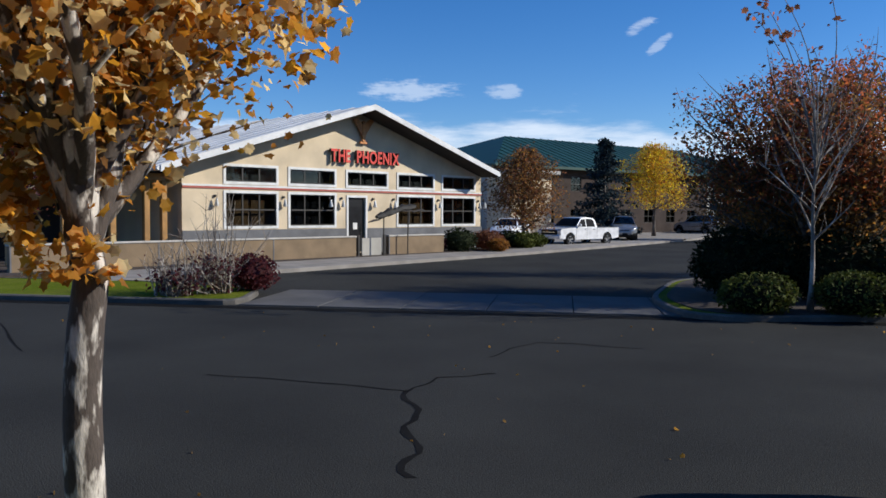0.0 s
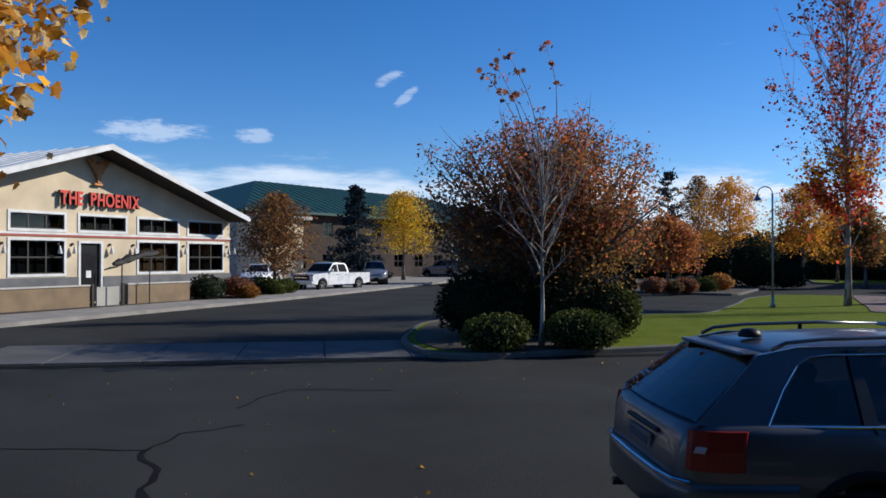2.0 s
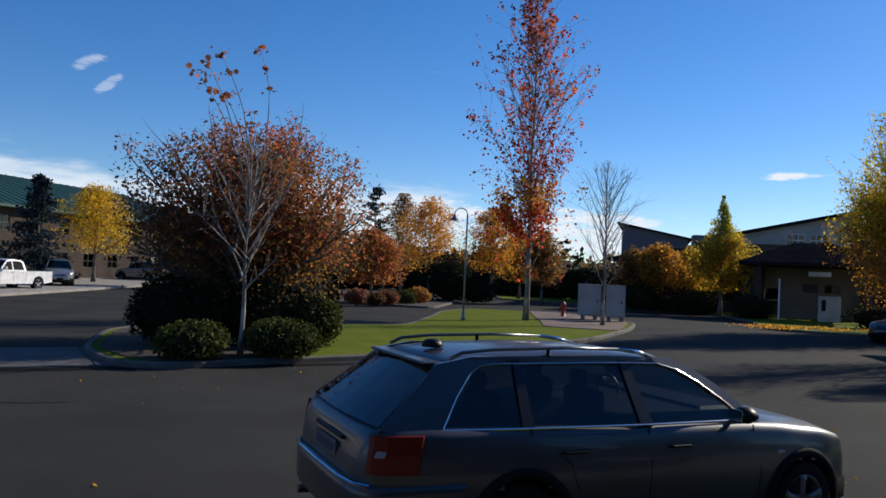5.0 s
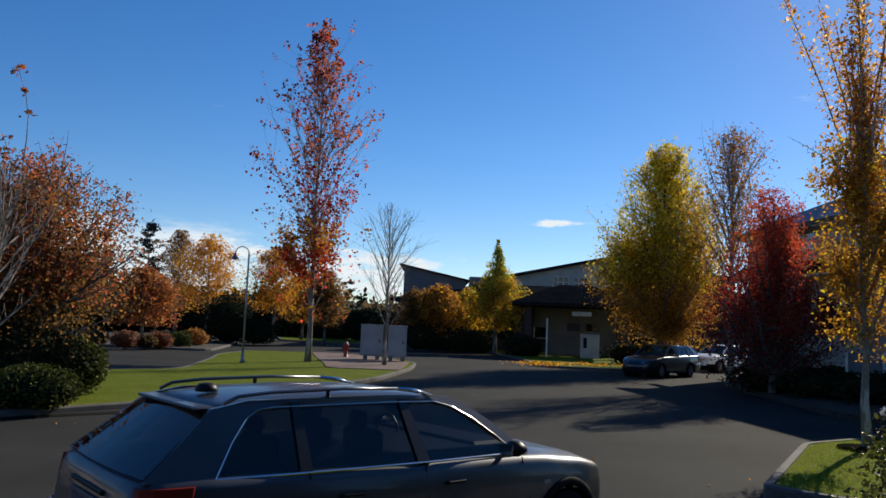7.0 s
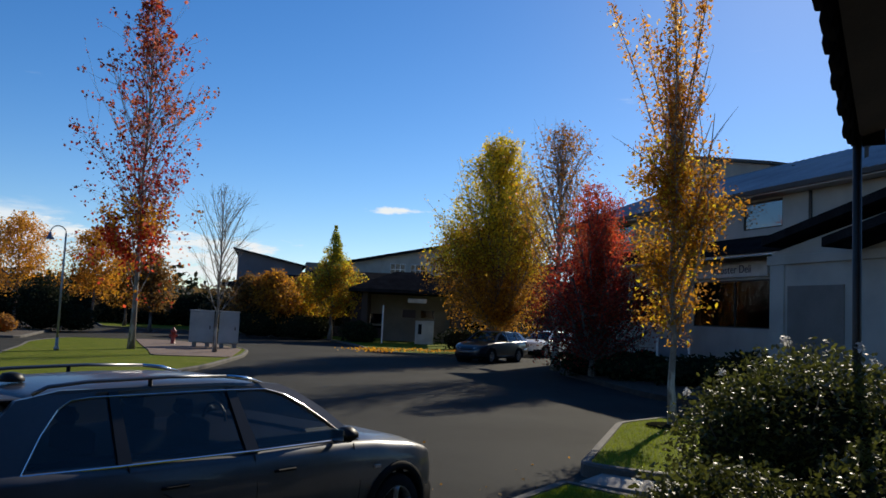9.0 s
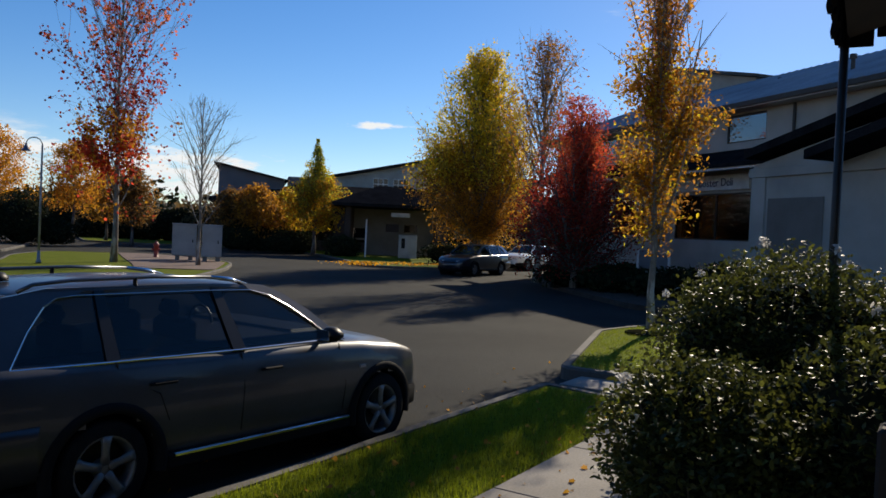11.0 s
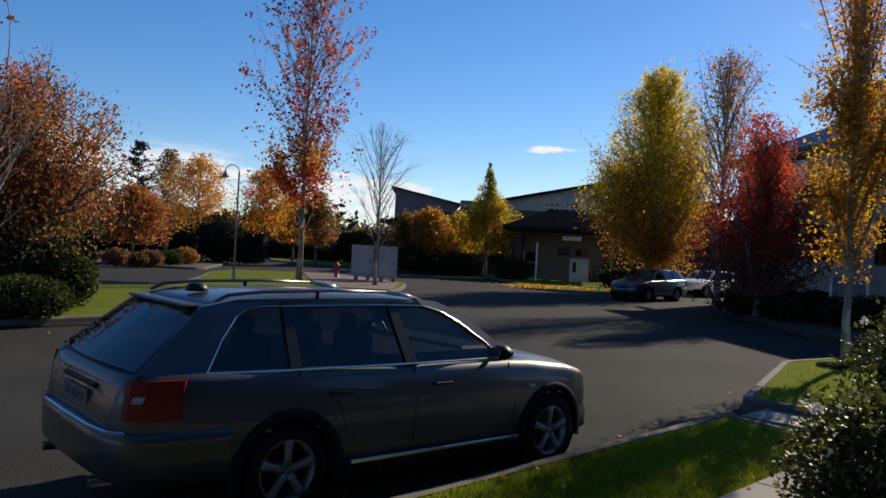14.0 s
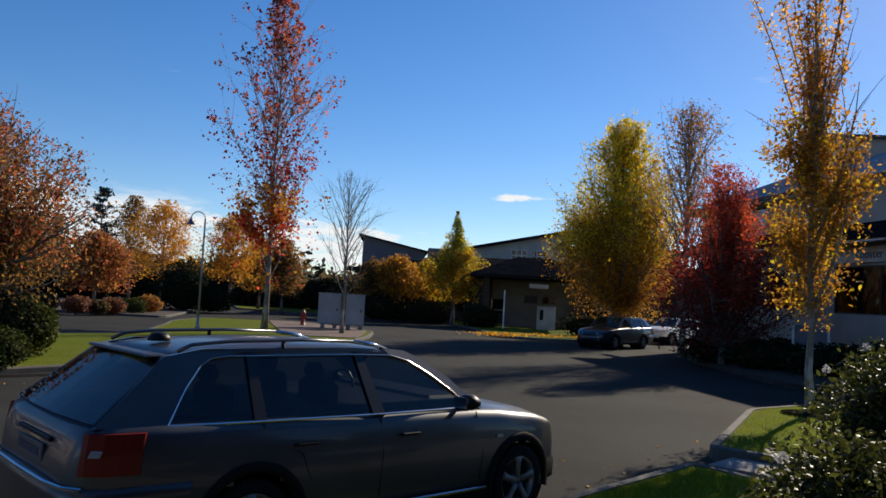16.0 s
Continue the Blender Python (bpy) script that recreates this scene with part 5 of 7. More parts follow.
def wheel(parent, x, y, r=0.335, rim="alloy", w=0.21, k=1.0):
    """A tyre with an alloy of five split spokes; y < 0 faces out to -y."""
    side = -1 if y < 0 else 1
    wh = part("wheel", Shape().lathe([(r * 0.68, -w / 2), (r * 0.93, -w / 2), (r * 0.985, -w * 0.36), (r, -w * 0.2), (r, w * 0.2), (r * 0.985, w * 0.36), (r * 0.93, w / 2), (r * 0.68, w / 2), (r * 0.66, w * 0.3), (r * 0.66, -w * 0.3), (r * 0.68, -w / 2)], axis="y", n=28, caps=False), MAT["tyre"], parent, "black rubber tyre", smooth=True, at=pose(x, y, r))
    s = Shape()
    rr = r * 0.685
    s.lathe([(rr * 0.88, side * -w * 0.3), (rr * 0.9, side * w * 0.42), (rr, side * w * 0.49), (rr * 1.0, side * -w * 0.45)], axis="y", n=28, caps=False)
    s.lathe([(0.001, side * w * 0.44), (0.055, side * w * 0.44), (0.065, side * w * 0.3), (0.065, 0)], axis="y", n=12)
    for i in range(5):
        a = 6.28318 * i / 5 + 0.3
        ca, sa5 = math.cos(a), math.sin(a)
        rings = []
        for q, hw in ((0.03, 0.040), (rr * 0.45, 0.030), (rr * 0.75, 0.034), (rr * 0.95, 0.05)):
            o = side * w * (0.40 + 0.03 * q / rr)
            rings.append([(q * ca - hw * sa5, o, q * sa5 + hw * ca), (q * ca - hw * 0.5 * sa5, o + side * 0.016, q * sa5 + hw * 0.5 * ca), (q * ca + hw * 0.5 * sa5, o + side * 0.016, q * sa5 - hw * 0.5 * ca), (q * ca + hw * sa5, o, q * sa5 - hw * ca), (q * ca, o - side * 0.03, q * sa5)])
        s.loft(rings, True, True)
    part("rim", s, MAT[rim], wh, smooth=True)
    part("brake_disc", Shape().lathe([(0.001, 0), (rr * 0.75, 0), (rr * 0.75, 0.02 * side), (0.001, 0.02 * side)], axis="y", n=20), MAT["black"], wh)
    return wh


BELT = [(-1.2, 0.74), (-1.175, 0.84), (-1.14, 0.96), (-1.10, 1.035), (-1.0, 1.075), (0.0, 1.062), (1.2, 1.035), (2.2, 1.01), (2.5, 0.99), (3.0, 0.925), (3.35, 0.84), (3.52, 0.755), (3.61, 0.67), (3.66, 0.58)]
PLAN = [(-1.2, 0.64), (-1.17, 0.75), (-1.11, 0.82), (-1.0, 0.872), (-0.65, 0.908), (0.0, 0.922), (1.4, 0.925), (2.6, 0.915), (3.1, 0.875), (3.35, 0.79), (3.52, 0.66), (3.61, 0.52), (3.66, 0.38)]
FOOT = [(-1.2, 0.44), (-1.1, 0.36), (-0.85, 0.30), (0.5, 0.27), (2.2, 0.27), (3.2, 0.28), (3.55, 0.30), (3.66, 0.38)]
CROWN = [(-1.2, 0.01), (2.0, 0.03), (2.4, 0.055), (3.2, 0.06), (3.55, 0.03), (3.66, 0.01)]
ROOF = [(-0.58, 1.435), (-0.4, 1.482), (-0.1, 1.512), (0.5, 1.53), (1.0, 1.522), (1.35, 1.495), (1.55, 1.455)]
HUBS = (0.0, 2.757)


def side_y(x, z):
    """Half width of the cabin at a height."""
    taper = 0.05 * max(0.0, -x) + 0.06 * max(0.0, x - 1.2)
    return 0.865 - (z - 0.97) * 0.47 - taper


def car(name, at, label, paint, tall=1.0, detail=True, rim="alloy", group=""):
    """An estate car, x forward from the rear axle."""
    top = thing(name, at, label, "car", group)
    scale_z = Matrix.Diagonal((1, 1, tall, 1))

    low_parts = {"body", "underbody", "arch_flare", "arch_liner", "sill", "sill_trim", "tail_lamp", "reversing_lamp", "headlamp", "rear_bumper", "bumper_trim", "front_bumper", "number_plate", "plate_bars", "tailgate_handle", "grille", "exhaust_pipe", "door_gap", "door_handle", "side_repeater"}

    def add(nm, shape, mat, parent=top, lab="", smooth=False):
        if nm not in low_parts:
            shape.v = [(x, y, 1.045 + (z - 0.96) * 0.915) for x, y, z in shape.v]
        return part(nm, shape.turned(scale_z), MAT[mat], parent, lab, smooth)

    # lower body, skinned over its stations, with open wheel arches
    xs = sorted({-1.2, -1.175, -1.14, -1.10, -1.05, 3.62, 3.66, *[-1.0 + 0.06 * i for i in range(77)]})
    rows = []
    for x in xs:
        w, zb, zf, cr = lerp_table(PLAN, x), lerp_table(BELT, x), lerp_table(FOOT, x), lerp_table(CROWN, x)
        h = zb - zf
        half = [(0.80 * w, zf), (0.95 * w, zf + 0.05), (0.985 * w, zf + 0.14 * h), (0.996 * w, zf + 0.30 * h), (w, zf + 0.45 * h), (w * 1.0, zf + 0.60 * h), (0.993 * w, zf + 0.75 * h), (0.975 * w, zf + 0.90 * h), (0.945 * w, zf + 0.975 * h), (0.88 * w, zb + 0.006), (0.6 * w, zb + cr * 0.75), (0.0, zb + cr)]
        rows.append([(x, y, z) for y, z in half] + [(x, -y, z) for y, z in reversed(half[:-1])])
    body = Shape()
    n = len(rows[0])
    for r in rows:
        body.v += r
    for i in range(len(rows) - 1):
        for j in range(n - 1):
            a = i * n + j
            q = [body.v[a], body.v[a + 1], body.v[a + n + 1], body.v[a + n]]
            cx, cy, cz = (sum(p[k] for p in q) / 4 for k in range(3))
            if abs(cy) > 0.6 and any(math.hypot(cx - h, cz - 0.335) < 0.405 for h in HUBS):
                continue
            body.f.append((a, a + n, a + n + 1, a + 1))
    body.f.append(tuple(range(n)))
    body.f.append(tuple(reversed(range((len(rows) - 1) * n, len(rows) * n))))
    bodyob = add("body", body, paint, smooth=True)
    add("underbody", Shape().box(-0.85, 3.45, -0.62, 0.62, 0.2, 0.6, 0.05), "black")
    # arch flares and sill
    for h in HUBS:
        for side in (-1, 1):
            rings = []
            for i in range(19):
                a = radians(-12 + 204 * i / 18)
                w = lerp_table(PLAN, h + 0.4 * math.cos(a))
                ring = []
                for rr, o in ((0.375, -0.10), (0.378, 0.012), (0.40, 0.022), (0.445, 0.018), (0.455, -0.02)):
                    ring.append((h + rr * math.cos(a), side * (w + o), 0.335 + rr * math.sin(a)))
                rings.append(ring)
            add("arch_flare", Shape().loft(rings, False), "cladding", bodyob, "", True)
            add("arch_liner", Shape().tube([(h, side * 0.35, 0.36), (h, side * 0.86, 0.36)], 0.40, 20, False), "black", bodyob)
            wheel(top, h, side * 0.80, 0.335, rim)
    for side in (-1, 1):
        add("sill", Shape().box(0.44, 2.32, side * 0.905 - 0.03, side * 0.905 + 0.03, 0.24, 0.36, 0.02), "cladding", bodyob)
        add("sill_trim", Shape().tube([(0.5, side * 0.94, 0.345), (2.28, side * 0.94, 0.345)], 0.016, 6), "chrome", bodyob, "bright sill strip")
        # cabin sides: pillars, glass, trim
        def sheet(pts, depth, off=0.0):
            s = Shape()
            outer = [(x, side * (side_y(x, z) + off), z) for x, z in pts]
            inner = [(x, side * (side_y(x, z) + off - depth), z) for x, z in pts]
            k = len(pts)
            return s.add(outer + inner, [tuple(range(k)), tuple(range(2 * k - 1, k - 1, -1))] + [(i, (i + 1) % k, k + (i + 1) % k, k + i) for i in range(k)])

        for nm, pts in (("front_pillar", [(2.32, 0.93), (2.14, 0.95), (1.96, 1.11), (1.74, 1.27), (1.55, 1.375), (1.36, 1.428), (1.30, 1.49), (1.53, 1.468), (1.72, 1.385), (1.95, 1.24)]), ("middle_pillar", [(1.16, 0.94), (1.04, 0.94), (0.98, 1.46), (1.06, 1.46)]),
                        ("rear_pillar", [(0.10, 0.96), (0.0, 0.96), (0.02, 1.47), (0.09, 1.47)]), ("tail_pillar", [(-0.60, 0.97), (-1.07, 0.975), (-0.58, 1.435), (-0.42, 1.46), (-0.05, 1.47), (-0.12, 1.432), (-0.24, 1.415), (-0.33, 1.36), (-0.46, 1.2)])):
            add(nm, sheet(pts, 0.05), "pillar" if nm in ("middle_pillar", "rear_pillar") else paint)
        add("roof_rail_panel", sheet([(-0.50, 1.42), (1.5, 1.425), (1.47, 1.47), (0.9, 1.50), (-0.3, 1.49), (-0.54, 1.44)], 0.04), paint)
        for nm, pts in (("front_side_window", [(2.14, 0.95), (1.15, 0.955), (1.05, 1.43), (1.36, 1.428), (1.55, 1.375), (1.74, 1.27), (1.96, 1.11)]), ("rear_side_window", [(1.05, 0.955), (0.09, 0.965), (0.085, 1.43), (0.99, 1.43)]), ("quarter_window", [(0.01, 0.965), (-0.60, 0.97), (-0.46, 1.2), (-0.33, 1.36), (-0.24, 1.415), (-0.12, 1.432), (0.015, 1.433)])):
            p = add(nm, sheet(pts, 0.006, -0.018), "carpane", lab="tinted side window")
            p.visible_shadow = False
        if detail:
            line = [(-0.62, 0.967), (0.0, 0.962), (1.1, 0.952), (2.16, 0.945)]
            add("window_trim", Shape().tube([(x, side * (side_y(x, z) + 0.006), z) for x, z in line], 0.009, 5), "chrome", lab="bright window strip")
            arch = [(-0.62, 0.967), (-0.47, 1.205), (-0.34, 1.365), (-0.25, 1.42), (-0.12, 1.437), (0.9, 1.442), (1.36, 1.432), (1.55, 1.38), (1.74, 1.275), (1.96, 1.115), (2.16, 0.945)]
            add("window_trim", Shape().tube([(x, side * (side_y(x, z) + 0.006), z) for x, z in arch], 0.0045, 5), "chrome")
            for seam in ([(1.10, 1.02), (1.12, 0.75), (1.10, 0.42)], [(0.06, 1.04), (0.08, 0.95), (0.38, 0.80), (0.46, 0.6)], [(2.17, 1.0), (2.25, 0.65), (2.22, 0.42)]):
                add("door_gap", Shape().tube([(x, side * (lerp_table(PLAN, x) * (0.998 if z < 0.86 else 0.962)), z) for x, z in seam], 0.006, 4), "black", bodyob)
            for hx in (1.28, 0.30):
                add("door_handle", Shape().tube([(hx, side * 0.92, 0.87), (hx + 0.02, side * 0.945, 0.875), (hx + 0.19, side * 0.945, 0.875), (hx + 0.21, side * 0.92, 0.87)], 0.012, 6), "cladding", bodyob)
            mir = add("door_mirror", Shape().box(1.86, 2.06, side * 1.0 - 0.10, side * 1.0 + 0.10, 0.96, 1.095, 0.055), "black", lab="dark door mirror", smooth=True)
            add("mirror_foot", Shape().tube([(1.98, side * 0.84, 0.955), (1.97, side * 0.93, 0.98)], 0.025, 6), "black", mir)
            add("mirror_glass", Shape().box(1.855, 1.859, side * 1.0 - 0.075, side * 1.0 + 0.075, 0.98, 1.08), "chrome", mir)
            rail = add("roof_rail", Shape().tube([(-0.48, side * 0.60, 1.47), (-0.38, side * 0.60, 1.52), (-0.12, side * 0.60, 1.546), (0.5, side * 0.60, 1.562), (1.0, side * 0.595, 1.55)], 0.015, 8), "rail", lab="dark roof rail", smooth=True)
            add("rail_end", Shape().tube([(1.0, side * 0.595, 1.55), (1.2, side * 0.59, 1.525), (1.36, side * 0.585, 1.475)], [0.016, 0.02, 0.016], 8), "chrome", rail, "bright rail end", smooth=True)
            for px in (0.35,):
                add("rail_foot", Shape().tube([(px, side * 0.60, 1.465), (px, side * 0.60, 1.556)], 0.016, 6), "black")
            add("side_repeater", Shape().box(2.42, 2.50, side * 0.915 - 0.012, side * 0.915 + 0.012, 0.76, 0.79, 0.005), "lampclear", bodyob)
        # tail lamp wraps the corner
        path = [(-1.135, 0.78), (-1.11, 0.805), (-1.03, 0.855), (-0.93, 0.885), (-0.80, 0.90)]
        for nm, z0, z1, mt in (("tail_lamp", 0.78, 1.03, "lampred"), ("reversing_lamp", 0.895, 0.94, "lampclear")):
            pp = path if nm == "tail_lamp" else [(-1.09, 0.82), (-1.06, 0.84), (-1.03, 0.855)]
            o = 0.014 if nm == "tail_lamp" else 0.02
            ring = []
            for x, y in pp:
                ring.append([(x + 0.06, side * (y - 0.06), z0), (x - o, side * (y + o), z0), (x - o + 0.012, side * (y + o), (z0 + z1) / 2), (x - o + 0.03, side * (y + o - 0.015), z1), (x + 0.07, side * (y - 0.07), z1)])
            add(nm, Shape().loft(ring, True, True), mt, bodyob, "red tail lamp" if nm == "tail_lamp" else "")
        hl = [(3.61, 0.36), (3.55, 0.53), (3.46, 0.655), (3.30, 0.755)]
        ring = [[(x - 0.06, side * (y - 0.05), 0.63), (x + 0.008, side * (y + 0.008), 0.63), (x - 0.02, side * (y - 0.0), 0.75), (x - 0.08, side * (y - 0.05), 0.76)] for x, y in hl]
        add("headlamp", Shape().loft(ring, True, True), "lampclear", bodyob, "clear headlamp")
    # roof
    rings = []
    for i in range(15):
        x = -0.58 + (1.55 + 0.58) * i / 14
        z = lerp_table(ROOF, x)
        ye = side_y(x, z - 0.05)
        o = [(ye, z - 0.055), (ye * 0.94, z - 0.022), (ye * 0.7, z - 0.006), (0.25, z + 0.004), (-0.25, z + 0.004), (-ye * 0.7, z - 0.006), (-ye * 0.94, z - 0.022), (-ye, z - 0.055)]
        inn = [(-ye * 0.93, z - 0.075), (-0.25, z - 0.04), (0.25, z - 0.04), (ye * 0.93, z - 0.075)]
        rings.append([(x, y, zz) for y, zz in o + inn])
    roofob = add("roof", Shape().loft(rings, True, True), paint, smooth=True)
    if detail:
        add("aerial", Shape().lathe([(0.085, 1.505), (0.085, 1.53), (0.06, 1.565), (0.02, 1.575)], (-0.36, -0.02, 0), n=12), "black", roofob, "black roof aerial pod", True)
    # screens
    def screen(nm, x0, z0, x1, z1, bow):
        pts = []
        for x, z in ((x0, z0), (x1, z1)):
            w = side_y(x, z) - 0.02
            pts.append([(x + bow * (1 - (k / 3 - 1) ** 2) , w * (k / 3 - 1), z) for k in range(7)])
        s = Shape().loft(pts, False)
        s.add([(x - 0.006 * (1 if bow > 0 else -1), y, z - 0.004) for p in pts for x, y, z in p], [(i, i + 7, i + 8, i + 1) for i in range(6)])
        p = add(nm, s, "screenpane" if nm == "rear_screen" else "carpane", lab="sloping tinted screen")
        p.visible_shadow = False

    screen("windscreen", 2.30, 0.95, 1.52, 1.455, 0.06)
    screen("rear_screen", -1.07, 1.0, -0.58, 1.43, -0.05)
    if detail:
        add("spoiler", Shape().box(-0.67, -0.52, -0.56, 0.56, 1.42, 1.445, 0.01), paint, roofob)
        add("screen_wiper", Shape().tube([(-1.0, 0.0, 1.02), (-0.94, -0.35, 1.09)], 0.01, 5), "black")
    # cabin
    add("cabin_floor", Shape().box(-0.93, 2.28, -0.74, 0.74, 0.95, 1.022, 0.01), "black")
    for x in (0.16, 1.08):
        for y in (-0.38, 0.38):
            s = Shape().box(x - 0.30, x - 0.18, y - 0.24, y + 0.24, 0.95, 1.20, 0.04)
            seat = add("seat", s, "seat")
            add("head_rest", Shape().box(x - 0.34, x - 0.24, y - 0.12, y + 0.12, 1.20, 1.35, 0.05), "seat", seat)
    add("dashboard", Shape().box(1.75, 2.2, -0.70, 0.70, 0.95, 1.05, 0.03), "black")
    add("steering_wheel", Shape().tube([(1.62, 0.36 + 0.17 * math.cos(a * 0.5236), 1.02 + 0.17 * math.sin(a * 0.5236)) for a in range(13)], 0.014, 5), "black")
    add("cabin_mirror", Shape().box(1.50, 1.53, -0.12, 0.12, 1.33, 1.40, 0.01), "black")
    # ends
    strip = [(-0.45, -0.918), (-0.9, -0.89), (-1.11, -0.83), (-1.19, -0.72), (-1.225, -0.5), (-1.235, 0.0), (-1.225, 0.5), (-1.19, 0.72), (-1.11, 0.83), (-0.9, 0.89), (-0.45, 0.918)]
    add("rear_bumper", Shape().loft([[(x + 0.06, y * 0.95, 0.36), (x - 0.018, y * 1.012, 0.42), (x - 0.022, y * 1.015, 0.64), (x - 0.012, y * 1.01, 0.70), (x + 0.05, y * 0.95, 0.705)] for x, y in strip], False), paint, bodyob, "dark painted rear bumper", True)
    add("bumper_trim", Shape().tube([(x - 0.02, y * 1.01, 0.705) for x, y in strip[2:-2]], 0.015, 6), "chrome", bodyob, "bright bumper strip")
    fstrip = [(3.15, -0.86), (3.38, -0.77), (3.54, -0.62), (3.63, -0.38), (3.66, 0.0), (3.63, 0.38), (3.54, 0.62), (3.38, 0.77), (3.15, 0.86)]
    add("front_bumper", Shape().loft([[(x - 0.05, y * 0.95, 0.27), (x + 0.012, y * 1.012, 0.30), (x + 0.016, y * 1.015, 0.46), (x - 0.02, y * 0.99, 0.52)] for x, y in fstrip], False), "cladding", bodyob, "", True)
    add("number_plate", Shape().box(-1.196, -1.176, -0.26, 0.26, 0.77, 0.89, 0.004), "plate", bodyob, "number plate with plain bars")
    add("plate_bars", Shape().box(-1.2015, -1.1965, -0.2, 0.2, 0.805, 0.855), "ink", bodyob)
    add("tailgate_handle", Shape().box(-1.18, -1.14, -0.34, 0.34, 0.915, 0.945, 0.008), "black", bodyob)
    add("grille", Shape().box(3.60, 3.64, -0.30, 0.30, 0.58, 0.68, 0.01), "black", bodyob)
    if detail:
        for side in (-1, 1):
            add("exhaust_pipe", Shape().tube([(-0.9, side * 0.55, 0.33), (-1.24, side * 0.55, 0.34)], 0.035, 10), "chrome")
    return top


ESTATE = pose(0.125, 6.51, 0, 0, 0, 25.35)
car("estate_car", ESTATE, "graphite-blue estate car parked at the kerb", "paint")
car("parked_car", pose(20.9, 35.3, 0, 0, 0, 211), "dark blue hatchback parked under the yellow trees", "paintdark", 0.98, False)
car("parked_car", pose(*polar(-34.4, 50), 0, 0, 205), "white car parked beside the hedge", "paintwhite", 0.98, False)
car("sport_utility_car", pose(-28.7, 75.6, 0, 0, 0, 172), "silver sport utility car parked before the office", "paintsilver", 1.22, False)
car("parked_car", pose(-31.3, 46.0, 0.14, 0, 0, -70), "white car half hidden behind the shrubs", "paintwhite", 1.0, False)
car("parked_car", pose(-27.4, 54.5, 0.14, 0, 0, -60), "silver car parked behind the pickup truck", "paintsilver", 1.1, False)


def pickup(at):
    top = thing("pickup_truck", at, "white crew-cab pickup truck parked at the kerb", "truck")

    def add(nm, s, mat, parent=top, lab="", smooth=False):
        return part(nm, s, MAT[mat], parent, lab, smooth)

    def profile(pts, w, z_in=0.0):
        s = Shape()
        left = [(x, w, z) for x, z in pts]
        right = [(x, -w, z) for x, z in pts]
        k = len(pts)
        return s.add(left + right, [tuple(reversed(range(k))), tuple(range(k, 2 * k))] + [(i, (i + 1) % k, k + (i + 1) % k, k + i) for i in range(k)])

    arch = lambda c: [(c + 0.47 * math.cos(radians(a)), 0.40 + 0.47 * math.sin(radians(a))) for a in range(0, 181, 20)]
    low = [(-1.15, 0.50), (-0.47, 0.42)] + arch(0.0)[::-1][1:-1] + [(0.47, 0.42), (3.08, 0.42)] + arch(3.55)[::-1][1:-1] + [(4.02, 0.45), (4.42, 0.50), (4.46, 0.95), (4.36, 1.08), (3.2, 1.16), (2.95, 1.17), (1.0, 1.17), (1.0, 1.14), (-1.15, 1.14)]
    body = add("body", profile(low, 0.94), "paintwhite")
    add("bed_hollow", Shape().box(-1.08, 0.92, -0.80, 0.80, 1.142, 1.15), "black", body)
    cab = [(0.98, 1.172), (1.08, 1.62), (1.25, 1.74), (1.9, 1.80), (2.35, 1.76), (3.05, 1.172)]
    s = Shape()
    rings = []
    for x, z in cab:
        y = 0.90 - (z - 1.172) * 0.28
        rings.append([(x, y, z), (x, y * 0.5, z + 0.015), (x, -y * 0.5, z + 0.015), (x, -y, z)])
    s.loft(rings, False)
    add("cab_roof", s, "paintwhite", smooth=False)
    for side in (-1, 1):
        add("cab_side", Shape().add([(x, side * (0.90 - (z - 1.172) * 0.28), z) for x, z in cab], [tuple(range(6)) if side < 0 else tuple(reversed(range(6)))]), "paintwhite")
        for a in ([(2.90, 1.20), (2.05, 1.20), (2.05, 1.68), (2.38, 1.66)], [(1.97, 1.20), (1.16, 1.20), (1.24, 1.60), (1.36, 1.68), (1.97, 1.70)]):
            add("side_window", Shape().add([(x, side * (0.905 - (z - 1.172) * 0.28), z) for x, z in a], [tuple(range(len(a)))]), "dark", lab="dark side window")
        for c in (0.0, 3.55):
            wheel(top, c, side * 0.82, 0.39, w=0.26)
        add("headlamp", Shape().box(4.30, 4.45, side * 0.80 - 0.11, side * 0.80 + 0.11, 0.85, 1.04, 0.03), "lampclear", body)
        add("door_mirror", Shape().box(2.72, 2.86, side * 1.05 - 0.09, side * 1.05 + 0.09, 1.22, 1.40, 0.03), "paintwhite")
        for hx in (1.25, 2.1):
            add("door_handle", Shape().box(hx, hx + 0.18, side * 0.945 - 0.015, side * 0.945 + 0.015, 1.03, 1.06, 0.005), "chrome", body)
        for gx in (1.02, 2.0, 3.0):
            add("door_gap", Shape().box(gx - 0.006, gx + 0.006, side * 0.9405 - 0.002, side * 0.9405 + 0.002, 0.5, 1.16), "black", body)
    w = Shape().add([(2.43, 0.74, 1.70), (2.43, -0.74, 1.70), (3.0, -0.86, 1.225), (3.0, 0.86, 1.225)], [(0, 1, 2, 3)])
    w.turned(pose(0.02, 0, 0.02))
    add("windscreen", w, "dark", lab="dark windscreen")
    gr = add("grille", Shape().box(4.42, 4.485, -0.66, 0.66, 0.72, 1.02, 0.03), "black", body, "black grille")
    add("badge_bar", Shape().box(4.487, 4.495, -0.5, 0.5, 0.86, 0.89), "chrome", gr)
    add("front_bumper", Shape().box(4.36, 4.56, -0.93, 0.93, 0.45, 0.70, 0.05), "paintwhite", body)
    add("rear_bumper", Shape().box(-1.28, -1.12, -0.90, 0.90, 0.50, 0.68, 0.04), "chrome", body)
